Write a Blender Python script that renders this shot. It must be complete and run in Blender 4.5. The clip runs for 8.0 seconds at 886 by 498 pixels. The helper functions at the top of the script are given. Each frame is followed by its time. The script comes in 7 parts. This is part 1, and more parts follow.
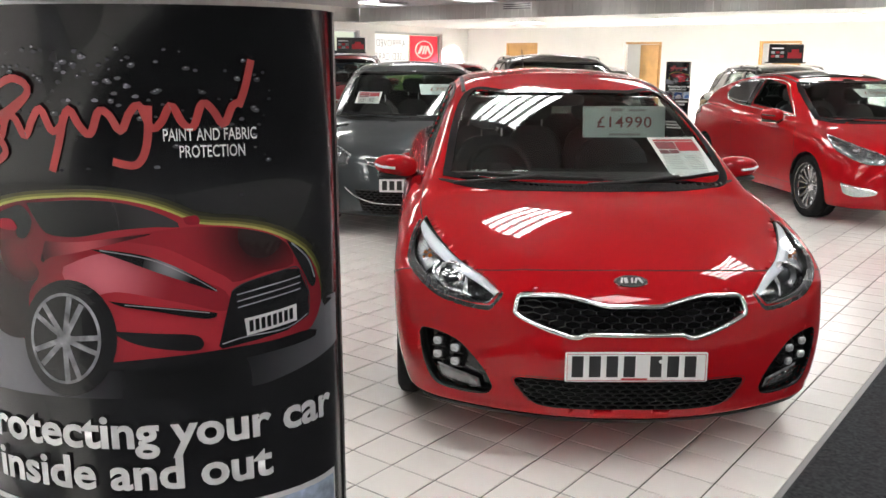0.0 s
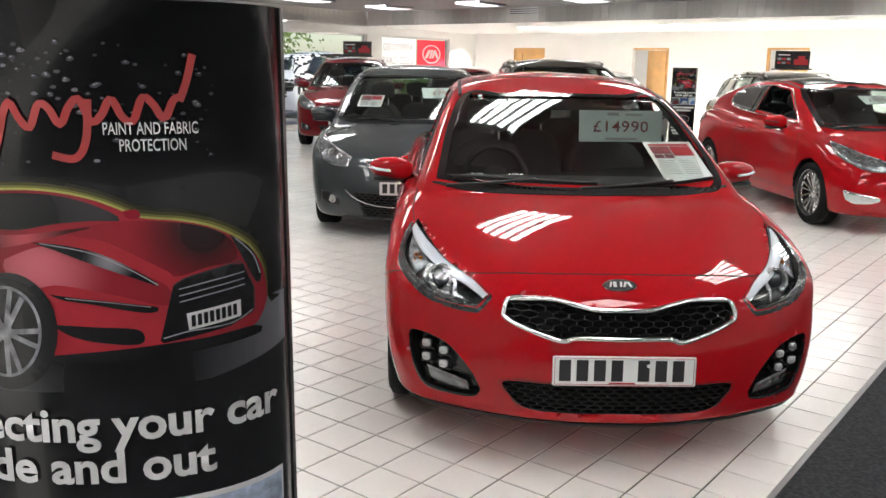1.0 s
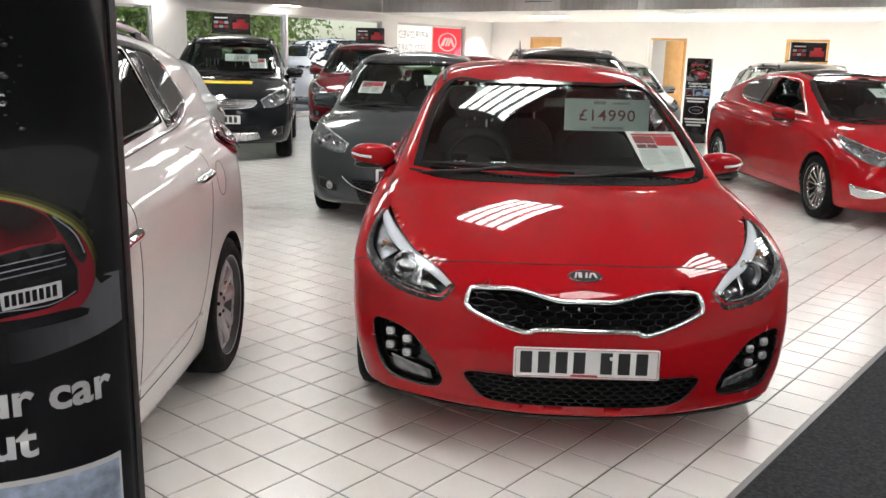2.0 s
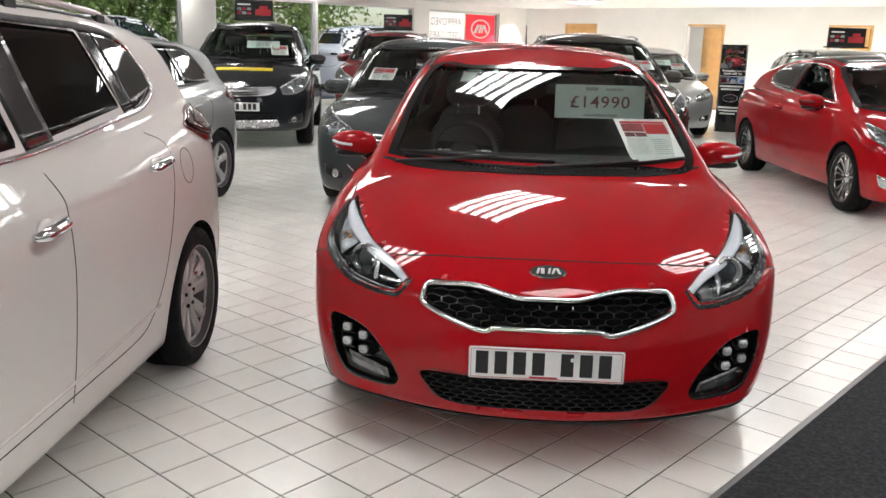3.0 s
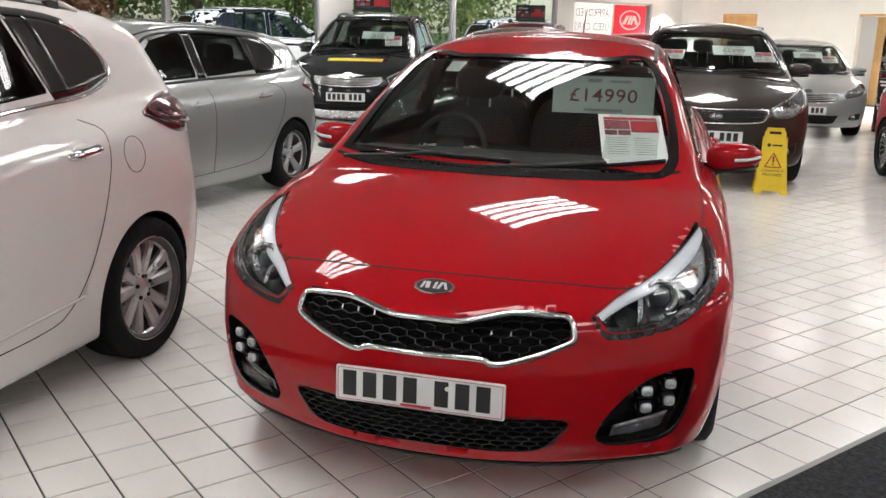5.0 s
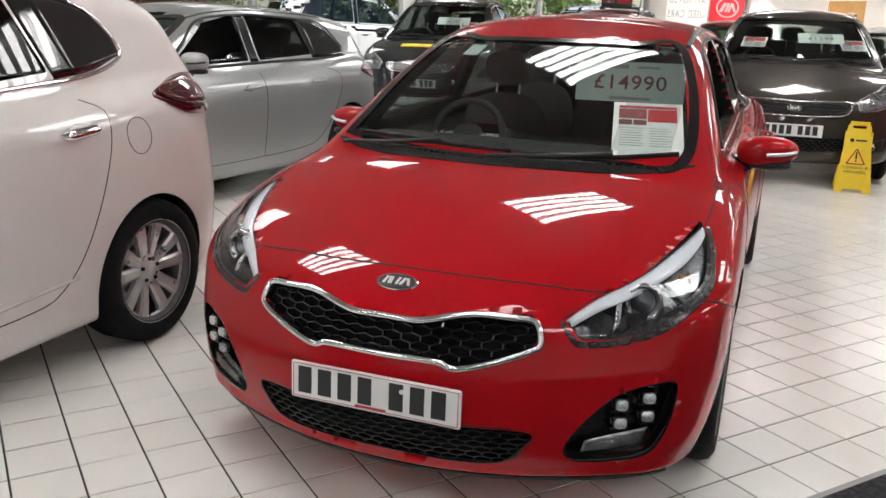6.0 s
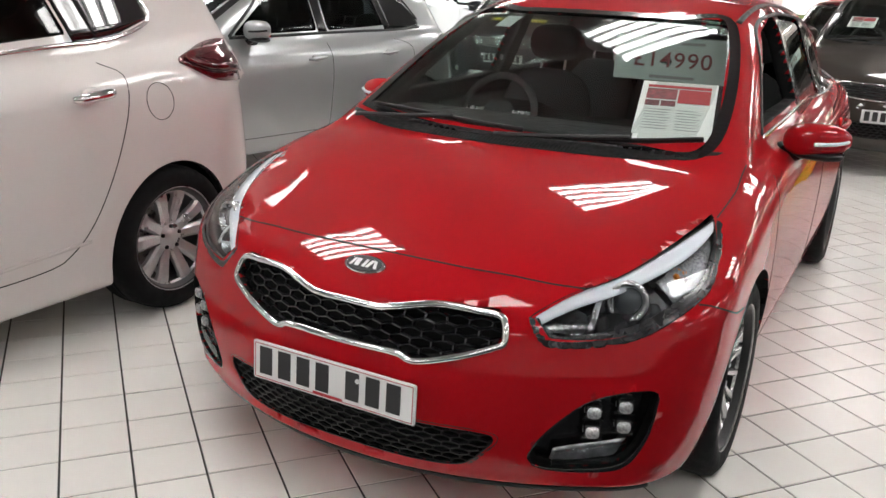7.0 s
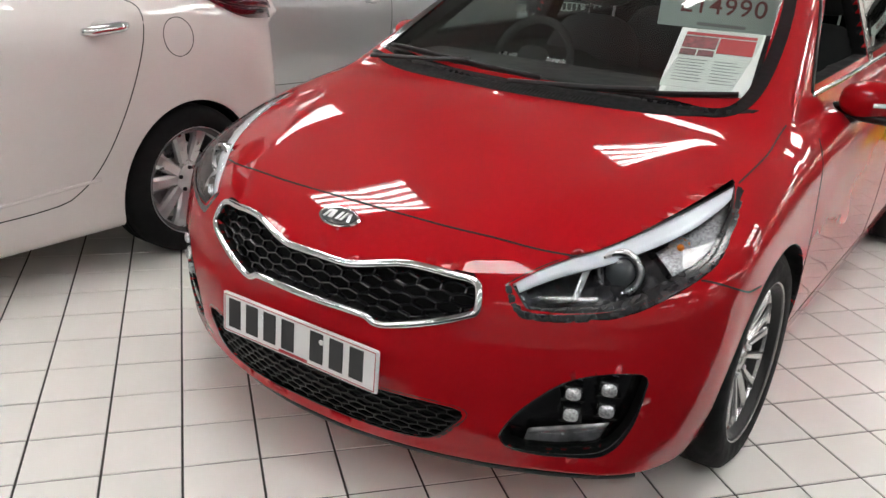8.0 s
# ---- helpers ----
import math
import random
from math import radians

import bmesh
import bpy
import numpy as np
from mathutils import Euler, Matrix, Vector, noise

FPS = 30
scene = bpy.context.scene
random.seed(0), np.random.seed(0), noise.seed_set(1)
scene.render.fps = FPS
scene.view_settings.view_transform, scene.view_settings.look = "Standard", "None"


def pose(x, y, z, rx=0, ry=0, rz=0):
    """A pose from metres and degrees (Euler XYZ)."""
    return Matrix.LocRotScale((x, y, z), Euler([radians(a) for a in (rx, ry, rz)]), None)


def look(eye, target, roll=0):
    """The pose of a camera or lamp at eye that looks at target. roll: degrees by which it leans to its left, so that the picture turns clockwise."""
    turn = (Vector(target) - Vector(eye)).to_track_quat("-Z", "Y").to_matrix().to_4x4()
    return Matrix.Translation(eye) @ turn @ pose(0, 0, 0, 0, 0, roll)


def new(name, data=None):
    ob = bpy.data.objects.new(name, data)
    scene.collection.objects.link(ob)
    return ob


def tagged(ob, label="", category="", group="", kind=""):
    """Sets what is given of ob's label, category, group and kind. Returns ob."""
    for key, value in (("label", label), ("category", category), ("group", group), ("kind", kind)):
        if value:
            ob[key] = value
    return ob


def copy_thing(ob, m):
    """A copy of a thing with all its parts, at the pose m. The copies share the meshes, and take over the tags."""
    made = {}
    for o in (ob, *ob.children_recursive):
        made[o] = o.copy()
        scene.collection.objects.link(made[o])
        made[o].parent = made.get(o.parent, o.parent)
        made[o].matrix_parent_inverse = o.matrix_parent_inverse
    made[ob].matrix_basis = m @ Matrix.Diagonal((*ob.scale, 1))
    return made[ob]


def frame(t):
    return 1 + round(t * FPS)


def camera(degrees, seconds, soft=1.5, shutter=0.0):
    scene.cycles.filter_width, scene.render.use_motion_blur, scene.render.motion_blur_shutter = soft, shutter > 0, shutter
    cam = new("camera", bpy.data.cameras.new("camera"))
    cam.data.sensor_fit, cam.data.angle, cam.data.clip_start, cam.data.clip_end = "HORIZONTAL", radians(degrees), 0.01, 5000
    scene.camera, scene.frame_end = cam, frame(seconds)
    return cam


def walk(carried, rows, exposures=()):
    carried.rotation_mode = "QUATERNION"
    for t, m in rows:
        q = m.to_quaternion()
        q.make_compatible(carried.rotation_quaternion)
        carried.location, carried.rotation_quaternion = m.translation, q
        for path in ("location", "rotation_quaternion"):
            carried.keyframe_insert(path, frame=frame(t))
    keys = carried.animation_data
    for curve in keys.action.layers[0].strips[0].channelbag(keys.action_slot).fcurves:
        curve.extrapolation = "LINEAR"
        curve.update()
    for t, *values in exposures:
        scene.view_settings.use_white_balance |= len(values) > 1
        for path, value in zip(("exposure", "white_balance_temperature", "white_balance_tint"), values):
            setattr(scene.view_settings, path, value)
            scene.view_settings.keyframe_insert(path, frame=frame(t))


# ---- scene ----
cam = camera(54.2, 8.0)
PATH = [
    (0, (0.083, 0.046, 1.495), (0.031, 2.0, 1.074), 0.5),
    (0.5, (0.095, 0.043, 1.493), (0.039, 1.999, 1.078), 0.6),
    (1, (0.155, 0.049, 1.487), (0.084, 2.005, 1.076), 0.9),
    (1.5, (0.264, 0.057, 1.484), (0.166, 2.01, 1.064), 1.5),
    (3, (0.653, 0.289, 1.465), (0.441, 2.222, 1.0), 1.5),
    (3.5, (0.897, 0.4, 1.473), (0.58, 2.318, 1.002), 2.1),
    (4, (1.076, 0.506, 1.468), (0.693, 2.407, 0.98), 2.1),
    (4.2, (1.138, 0.57, 1.467), (0.729, 2.465, 0.976), 1.9),
    (5.3, (1.61, 0.886, 1.454), (0.94, 2.704, 0.958), 1.5),
    (5.5, (1.67, 0.942, 1.456), (0.953, 2.74, 0.951), 1.6),
    (6, (1.782, 1.1, 1.439), (0.99, 2.861, 0.918), 1.7),
    (6.5, (1.888, 1.249, 1.436), (1.018, 2.965, 0.89), 1.5),
    (7, (2.027, 1.422, 1.425), (1.029, 3.055, 0.844), 2.6),
    (7.5, (2.126, 1.56, 1.417), (1.039, 3.118, 0.794), 3.4),
    (8, (2.136, 1.734, 1.387), (1.003, 3.228, 0.693), 3.6),
]
walk(cam, [(t, look(eye, target, roll)) for t, eye, target, roll in PATH], exposures=[(0.0, 0.12), (1.5, 0.07), (3.0, -0.06), (5.5, -0.10), (6.5, -0.02), (7.0, 0.05), (8.0, 0.12)])

# ---- world, daylight and exposure ----
scene.view_settings.exposure = 0.0
world = bpy.data.worlds.new("sky")
scene.world = world
world.use_nodes = True
wn = world.node_tree.nodes
sky = wn.new("ShaderNodeTexSky")
sky.sky_type, sky.sun_disc = "NISHITA", False
sky.sun_elevation, sky.sun_rotation = radians(48), radians(200)
wn["Background"].inputs["Strength"].default_value = 0.15
world.node_tree.links.new(sky.outputs["Color"], wn["Background"].inputs["Color"])
sun = new("sun", bpy.data.lights.new("sun", "SUN"))
sun.data.energy, sun.data.angle, sun.data.color = 5.0, radians(3), (1.0, 0.97, 0.92)
sun.matrix_world = look((0, 0, 30), (-12, 6, 16))

# The showroom stands at an angle: its far corner is the origin of ROOM, the door wall runs along +X, the window wall along -Y.
ROOM = pose(0.07, 26.1, 0, 0, 0, -35.7)
EAST, SOUTH, HIGH, LOW = 21.0, -27.0, 2.75, 2.45
SOFFIT = -5.3


# ---- materials ----
def mat(name, color=(0.8, 0.8, 0.8), rough=0.5, metal=0.0, coat=0.0, vary=0.0, scale=8.0, bump=0.0, bscale=60.0, emit=None, power=0.0, spec=0.5, island=0.0, obrand=0.0, coat_rough=0.02):
    m = bpy.data.materials.new(name)
    m.use_nodes = True
    nt = m.node_tree
    b = nt.nodes["Principled BSDF"]
    b.inputs["Base Color"].default_value = (*color, 1)
    b.inputs["Roughness"].default_value = rough
    b.inputs["Metallic"].default_value = metal
    b.inputs["Specular IOR Level"].default_value = spec
    if coat:
        b.inputs["Coat Weight"].default_value = coat
        b.inputs["Coat Roughness"].default_value = coat_rough
    if emit:
        b.inputs["Emission Color"].default_value = (*emit, 1)
        b.inputs["Emission Strength"].default_value = power
    co = nt.nodes.new("ShaderNodeTexCoord")
    if vary:
        n1 = nt.nodes.new("ShaderNodeTexNoise")
        n1.inputs["Scale"].default_value, n1.inputs["Detail"].default_value = scale, 6
        nt.links.new(co.outputs["Object"], n1.inputs["Vector"])
        hsv = nt.nodes.new("ShaderNodeHueSaturation")
        hsv.inputs["Color"].default_value = (*color, 1)
        mr = nt.nodes.new("ShaderNodeMapRange")
        mr.inputs["From Min"].default_value, mr.inputs["From Max"].default_value = 0.3, 0.7
        mr.inputs["To Min"].default_value, mr.inputs["To Max"].default_value = 1 - vary, 1 + vary
        nt.links.new(n1.outputs["Fac"], mr.inputs["Value"])
        last = mr.outputs["Result"]
        if island or obrand:
            if obrand:
                src = nt.nodes.new("ShaderNodeObjectInfo").outputs["Random"]
            else:
                src = nt.nodes.new("ShaderNodeNewGeometry").outputs["Random Per Island"]
            amount = island or obrand
            m2 = nt.nodes.new("ShaderNodeMapRange")
            m2.inputs["To Min"].default_value, m2.inputs["To Max"].default_value = 1 - amount, 1 + amount
            nt.links.new(src, m2.inputs["Value"])
            mu = nt.nodes.new("ShaderNodeMath")
            mu.operation = "MULTIPLY"
            nt.links.new(last, mu.inputs[0])
            nt.links.new(m2.outputs["Result"], mu.inputs[1])
            last = mu.outputs["Value"]
        nt.links.new(last, hsv.inputs["Value"])
        nt.links.new(hsv.outputs["Color"], b.inputs["Base Color"])
        r2 = nt.nodes.new("ShaderNodeMapRange")
        r2.inputs["From Min"].default_value, r2.inputs["From Max"].default_value = 0.25, 0.75
        r2.inputs["To Min"].default_value, r2.inputs["To Max"].default_value = max(0.02, rough * 0.75), min(1, rough * 1.25)
        nt.links.new(n1.outputs["Fac"], r2.inputs["Value"])
        nt.links.new(r2.outputs["Result"], b.inputs["Roughness"])
    if bump:
        n2 = nt.nodes.new("ShaderNodeTexNoise")
        n2.inputs["Scale"].default_value, n2.inputs["Detail"].default_value = bscale, 4
        nt.links.new(co.outputs["Object"], n2.inputs["Vector"])
        bp = nt.nodes.new("ShaderNodeBump")
        bp.inputs["Strength"].default_value, bp.inputs["Distance"].default_value = bump, 0.01
        nt.links.new(n2.outputs["Fac"], bp.inputs["Height"])
        nt.links.new(bp.outputs["Normal"], b.inputs["Normal"])
    return m


def glass(name, tint, ior=1.45, rough=0.0):
    m = bpy.data.materials.new(name)
    m.use_nodes = True
    nt = m.node_tree
    nt.nodes.clear()
    out = nt.nodes.new("ShaderNodeOutputMaterial")
    mix = nt.nodes.new("ShaderNodeMixShader")
    tr = nt.nodes.new("ShaderNodeBsdfTransparent")
    gl = nt.nodes.new("ShaderNodeBsdfGlossy")
    fr = nt.nodes.new("ShaderNodeLayerWeight")
    pw = nt.nodes.new("ShaderNodeMath")
    ad = nt.nodes.new("ShaderNodeMath")
    pw.operation, ad.operation = "POWER", "MULTIPLY_ADD"
    base = ((ior - 1) / (ior + 1)) ** 2
    tr.inputs["Color"].default_value = (*tint, 1)
    gl.inputs["Roughness"].default_value = rough
    fr.inputs["Blend"].default_value = 0.5
    pw.inputs[1].default_value = 5.0
    ad.inputs[1].default_value, ad.inputs[2].default_value = 1 - base, base
    nt.links.new(fr.outputs["Facing"], pw.inputs[0])
    nt.links.new(pw.outputs["Value"], ad.inputs[0])
    nt.links.new(ad.outputs["Value"], mix.inputs["Fac"])
    nt.links.new(tr.outputs["BSDF"], mix.inputs[1])
    nt.links.new(gl.outputs["BSDF"], mix.inputs[2])
    nt.links.new(mix.outputs["Shader"], out.inputs["Surface"])
    return m


def paint(name, color, metal=0.0, rough=0.4, coat=1.0):
    return mat(name, color, rough, metal, coat=coat, vary=0.015, scale=3.0, spec=0.02)


RED = paint("red_paint", (0.365, 0.0045, 0.009), 0.0, 0.45, 0.8)
PHOTO = mat("photo_red", (0.25, 0.05, 0.06), 0.5, vary=0.6, scale=50)
PHOTO2 = mat("photo_dark", (0.15, 0.03, 0.04), 0.5, vary=0.6, scale=50)
CLEAR = mat("lens_glass", (0.05, 0.055, 0.06), 0.05, coat=1.0)
PEARL = paint("pearl_white_paint", (0.66, 0.625, 0.605), 0.0, 0.35)
SILVER = paint("silver_paint", (0.38, 0.39, 0.39), 0.65, 0.38)
GREY = paint("dark_grey_paint", (0.045, 0.052, 0.055), 0.4, 0.4)
BLACKCAR = paint("black_paint", (0.014, 0.015, 0.018), 0.2, 0.35)
BROWN = paint("brown_paint", (0.048, 0.040, 0.034), 0.5, 0.38)
MAROON = paint("maroon_paint", (0.16, 0.012, 0.016), 0.2, 0.4)
WHITECAR = paint("white_paint", (0.8, 0.8, 0.8), 0.0, 0.35)
BADGE = mat("badge_silver", (0.72, 0.72, 0.73), 0.3, 0.3, coat=0.5)
GLOSS = mat("gloss_black", (0.008, 0.008, 0.009), 0.12, coat=0.5)
TRIM = mat("black_plastic", (0.010, 0.010, 0.0105), 0.45, spec=0.35, vary=0.15, scale=40, bump=0.1, bscale=400)
LINER = mat("dark_liner", (0.007, 0.007, 0.007), 0.9, spec=0.2, vary=0.2, scale=15)
SEAM = mat("seam_shadow_gap", (0.006, 0.006, 0.006), 0.8)
CHROME = mat("chrome", (0.78, 0.78, 0.79), 0.07, 1.0)
SATIN = mat("satin_silver", (0.55, 0.55, 0.56), 0.28, 1.0, vary=0.06, scale=30)
ALLOY = mat("alloy_silver", (0.52, 0.52, 0.53), 0.32, 0.8, coat=0.4, vary=0.05, scale=20)
DARKRIM = mat("shaded_rim_barrel", (0.09, 0.09, 0.092), 0.5, 0.6, vary=0.2, scale=15)
RUBBER = mat("tyre_rubber", (0.008, 0.008, 0.0085), 0.75, spec=0.15, vary=0.2, scale=25, bump=0.15, bscale=200)
CABIN = mat("cabin_plastic", (0.022, 0.022, 0.023), 0.6, vary=0.2, scale=20)
FABRIC = mat("seat_fabric", (0.028, 0.028, 0.030), 0.85, vary=0.25, scale=60, bump=0.2, bscale=300)
SCREEN = glass("windscreen_glass", (0.84, 0.88, 0.865), 1.5)
TINT = glass("tinted_glass", (0.72, 0.77, 0.75), 1.5)
PRIVACY = glass("privacy_glass", (0.36, 0.37, 0.37), 1.5)
LENS = glass("lamp_cover", (0.97, 0.98, 0.985), 1.42)
TAIL = mat("tail_lamp_red", (0.075, 0.003, 0.007), 0.12, coat=1.0, vary=0.25, scale=25)
LEDW = mat("lamp_clear_white", (0.60, 0.61, 0.63), 0.12, 0.6, coat=0.8, vary=0.5, scale=160, bump=0.5, bscale=180)
DARKPANE = mat("dark_side_glass", (0.012, 0.012, 0.013), 0.03, coat=1.0, vary=0.2, scale=4)
SMOKED = mat("smoked_reflector", (0.16, 0.165, 0.17), 0.12, 0.85, coat=0.8, vary=0.5, scale=45)
LAMPBLACK = mat("lamp_housing_black", (0.018, 0.018, 0.020), 0.25, 0.0, coat=0.3, vary=0.3, scale=30)
LAMPIN = mat("lamp_inside", (0.30, 0.30, 0.31), 0.22, 0.7, vary=0.5, scale=35)
COWLMAT = mat("scuttle_plastic", (0.008, 0.008, 0.0085), 0.7, spec=0.2, vary=0.2, scale=60)
WHITE = mat("white_plastic", (0.78, 0.78, 0.78), 0.35)
DRL = mat("lamp_strip_white", (0.70, 0.74, 0.80), 0.25, coat=0.6)
AMBER = mat("amber_lens", (0.7, 0.22, 0.03), 0.2, coat=0.8)
PAPER = mat("paper_white", (0.82, 0.82, 0.81), 0.6)
CARD = mat("price_card", (0.50, 0.58, 0.55), 0.5)
INK = mat("print_dark", (0.02, 0.02, 0.022), 0.5)
GREYINK = mat("print_grey", (0.3, 0.3, 0.3), 0.6)
REDINK = mat("print_red", (0.42, 0.02, 0.03), 0.5)
PRICEINK = mat("print_price_brown", (0.20, 0.035, 0.035), 0.5)
YELLOW = mat("yellow_plastic", (0.80, 0.58, 0.02), 0.4, vary=0.05, scale=20)
BLUEINK = mat("print_blue", (0.05, 0.12, 0.35), 0.4)


# ---- helpers for meshes ----
def mesh_of(name, verts, faces, mats, smooth=True, index=None):
    me = bpy.data.meshes.new(name)
    me.from_pydata([tuple(v) for v in verts], [], [tuple(f) for f in faces])
    for m in mats if isinstance(mats, (list, tuple)) else [mats]:
        me.materials.append(m)
    if index is not None:
        me.polygons.foreach_set("material_index", np.asarray(index, dtype=np.int32))
    me.polygons.foreach_set("use_smooth", np.full(len(me.polygons), smooth, dtype=bool))
    me.update()
    return me


def part(name, bm, material, parent, label="", smooth=False):
    """Links a bmesh or mesh as one object under a thing or part."""
    if isinstance(bm, bmesh.types.BMesh):
        me = bpy.data.meshes.new(name)
        bmesh.ops.recalc_face_normals(bm, faces=bm.faces[:])
        for f in bm.faces:
            f.smooth = smooth
        bm.to_mesh(me)
        bm.free()
        me.materials.append(material)
    else:
        me = bm
    ob = new(name, me)
    if parent is not None:
        ob.parent = parent
    if label:
        ob["label"] = label
    return ob


def thing(name, m, label, category, group="", kind=""):
    ob = new(name)
    ob.matrix_world = m
    ob.empty_display_size = 0.2
    return tagged(ob, label, category, group, kind)


def box(bm, x0, x1, y0, y1, z0, z1, bevel=0.0, seg=2):
    c = bmesh.ops.create_cube(bm, size=1.0, matrix=Matrix.Translation(((x0 + x1) / 2, (y0 + y1) / 2, (z0 + z1) / 2)) @ Matrix.Diagonal((abs(x1 - x0), abs(y1 - y0), abs(z1 - z0), 1)))
    if bevel:
        edges = list({e for v in c["verts"] for e in v.link_edges})
        bmesh.ops.bevel(bm, geom=edges, offset=bevel, segments=seg, affect="EDGES", profile=0.5)
    return bm


def boxed(*a, **k):
    return box(bmesh.new(), *a, **k)


def turned(profile, n=32, axis="x", caps=False):
    """A lathe body: profile of (radius, along) turned about the axis."""
    bm = bmesh.new()
    rings = []
    for r, a in profile:
        ring = []
        for i in range(n):
            w = 2 * math.pi * i / n
            p = (a, r * math.cos(w), r * math.sin(w)) if axis == "x" else ((r * math.cos(w), r * math.sin(w), a) if axis == "z" else (r * math.cos(w), a, r * math.sin(w)))
            ring.append(bm.verts.new(p))
        rings.append(ring)
    for k in range(len(rings) - 1):
        for i in range(n):
            bm.faces.new((rings[k][i], rings[k][(i + 1) % n], rings[k + 1][(i + 1) % n], rings[k + 1][i]))
    for ring in (rings[0], rings[-1]) if caps else ():
        if profile[0 if ring is rings[0] else -1][0] > 1e-4:
            bm.faces.new(ring)
    return bm


WORDS = {}


def word_mesh(text, bold=0.0, spacing=1.0):
    """Flat letters of size 1, made before the place is built."""
    cu = bpy.data.curves.new("lettering", "FONT")
    cu.body, cu.size, cu.align_x, cu.align_y = text, 1.0, "CENTER", "CENTER"
    cu.offset, cu.space_character, cu.resolution_u = bold, spacing, 3
    tmp = bpy.data.objects.new("lettering", cu)
    scene.collection.objects.link(tmp)
    WORDS[text] = bpy.data.meshes.new_from_object(tmp.evaluated_get(bpy.context.evaluated_depsgraph_get()))
    bpy.data.objects.remove(tmp)


for word in ("£14990", "£7995", "£15990", "£1299", "£8995", "£10", "APPROVED", "USED CARS", "CLEANING IN", "PROGRESS"):
    word_mesh(word, 0.006, 1.08)
for word in ("PAINT AND FABRIC", "PROTECTION"):
    word_mesh(word, 0.01)
for word in ("Protecting your car", "inside and out"):
    word_mesh(word, 0.028)


def lettering(text, size, material, m, parent, name="lettering", wide=1.0):
    me = WORDS[text].copy()
    me.transform(Matrix.Diagonal((wide * size, size, 1, 1)))
    me.materials.clear()
    me.materials.append(material)
    ob = new(name, me)
    ob.parent = parent
    ob.matrix_local = m
    return ob


# ---- smooth solids for bodywork ----
def curve(points, smooth=0.0):
    """A smooth function through (t, value) points, as a table."""
    p = np.array(points, dtype=float)
    t, v = p[:, 0], p[:, 1]
    d = np.zeros(len(t))
    s = np.diff(v) / np.diff(t)
    d[1:-1] = np.where(s[:-1] * s[1:] > 0, 2 * s[:-1] * s[1:] / np.where(s[:-1] + s[1:] == 0, 1, s[:-1] + s[1:]), 0)
    d[0], d[-1] = s[0], s[-1]
    x = np.linspace(t[0], t[-1], 400)
    i = np.clip(np.searchsorted(t, x, side="right") - 1, 0, len(t) - 2)
    h = t[i + 1] - t[i]
    u = (x - t[i]) / h
    y = (2 * u**3 - 3 * u**2 + 1) * v[i] + (u**3 - 2 * u**2 + u) * h * d[i] + (-2 * u**3 + 3 * u**2) * v[i + 1] + (u**3 - u**2) * h * d[i + 1]
    if smooth:
        n = max(1, int(smooth / (t[-1] - t[0]) * 400))
        k = np.hanning(2 * n + 3)[1:-1]
        k /= k.sum()
        lo = y[0] + (y[1] - y[0]) * np.arange(-n, 0)
        hi = y[-1] + (y[-1] - y[-2]) * np.arange(1, n + 1)
        y = np.convolve(np.concatenate([lo, y, hi]), k, "valid")
    return lambda q: np.interp(q, x, y)


def smax(a, b, k):
    h = np.clip(0.5 + 0.5 * (a - b) / k, 0, 1)
    return b + (a - b) * h + k * h * (1 - h)


def smin(a, b, k):
    return -smax(-a, -b, k)


def poly_dist(px, py, poly):
    """Signed distance to a closed outline, negative inside."""
    d = np.full(px.shape, 1e9)
    inside = np.zeros(px.shape, dtype=bool)
    n = len(poly)
    for i in range(n):
        ax, ay = poly[i]
        bx, by = poly[(i + 1) % n]
        ex, ey = bx - ax, by - ay
        wx, wy = px - ax, py - ay
        h = np.clip((wx * ex + wy * ey) / (ex * ex + ey * ey + 1e-12), 0, 1)
        d = np.minimum(d, (wx - ex * h) ** 2 + (wy - ey * h) ** 2)
        c = (ay > py) != (by > py)
        xi = ax + (py - ay) * ex / (ey if abs(ey) > 1e-12 else 1e-12)
        inside ^= c & (px < xi)
    d = np.sqrt(d)
    return np.where(inside, -d, d)


def gradient(f, p, e=0.002, base=None):
    g = np.zeros_like(p)
    v = f(p[:, 0], p[:, 1], p[:, 2]) if base is None else base
    for k in range(3):
        q = p.copy()
        q[:, k] += e
        g[:, k] = (f(q[:, 0], q[:, 1], q[:, 2]) - v) / e
    return g


def settle(f, p, rounds=4, off=0.0):
    """Moves points onto the surface f = 0, then out by off; gives points and normals."""
    p = np.array(p, dtype=float)
    for _ in range(rounds):
        v = f(p[:, 0], p[:, 1], p[:, 2])
        g = gradient(f, p, 0.001, v)
        p -= np.clip(v / np.maximum((g * g).sum(1), 0.05), -0.08, 0.08)[:, None] * g
    g = gradient(f, p, 0.001)
    n = g / np.maximum(np.linalg.norm(g, axis=1), 1e-6)[:, None]
    return p + n * off, n


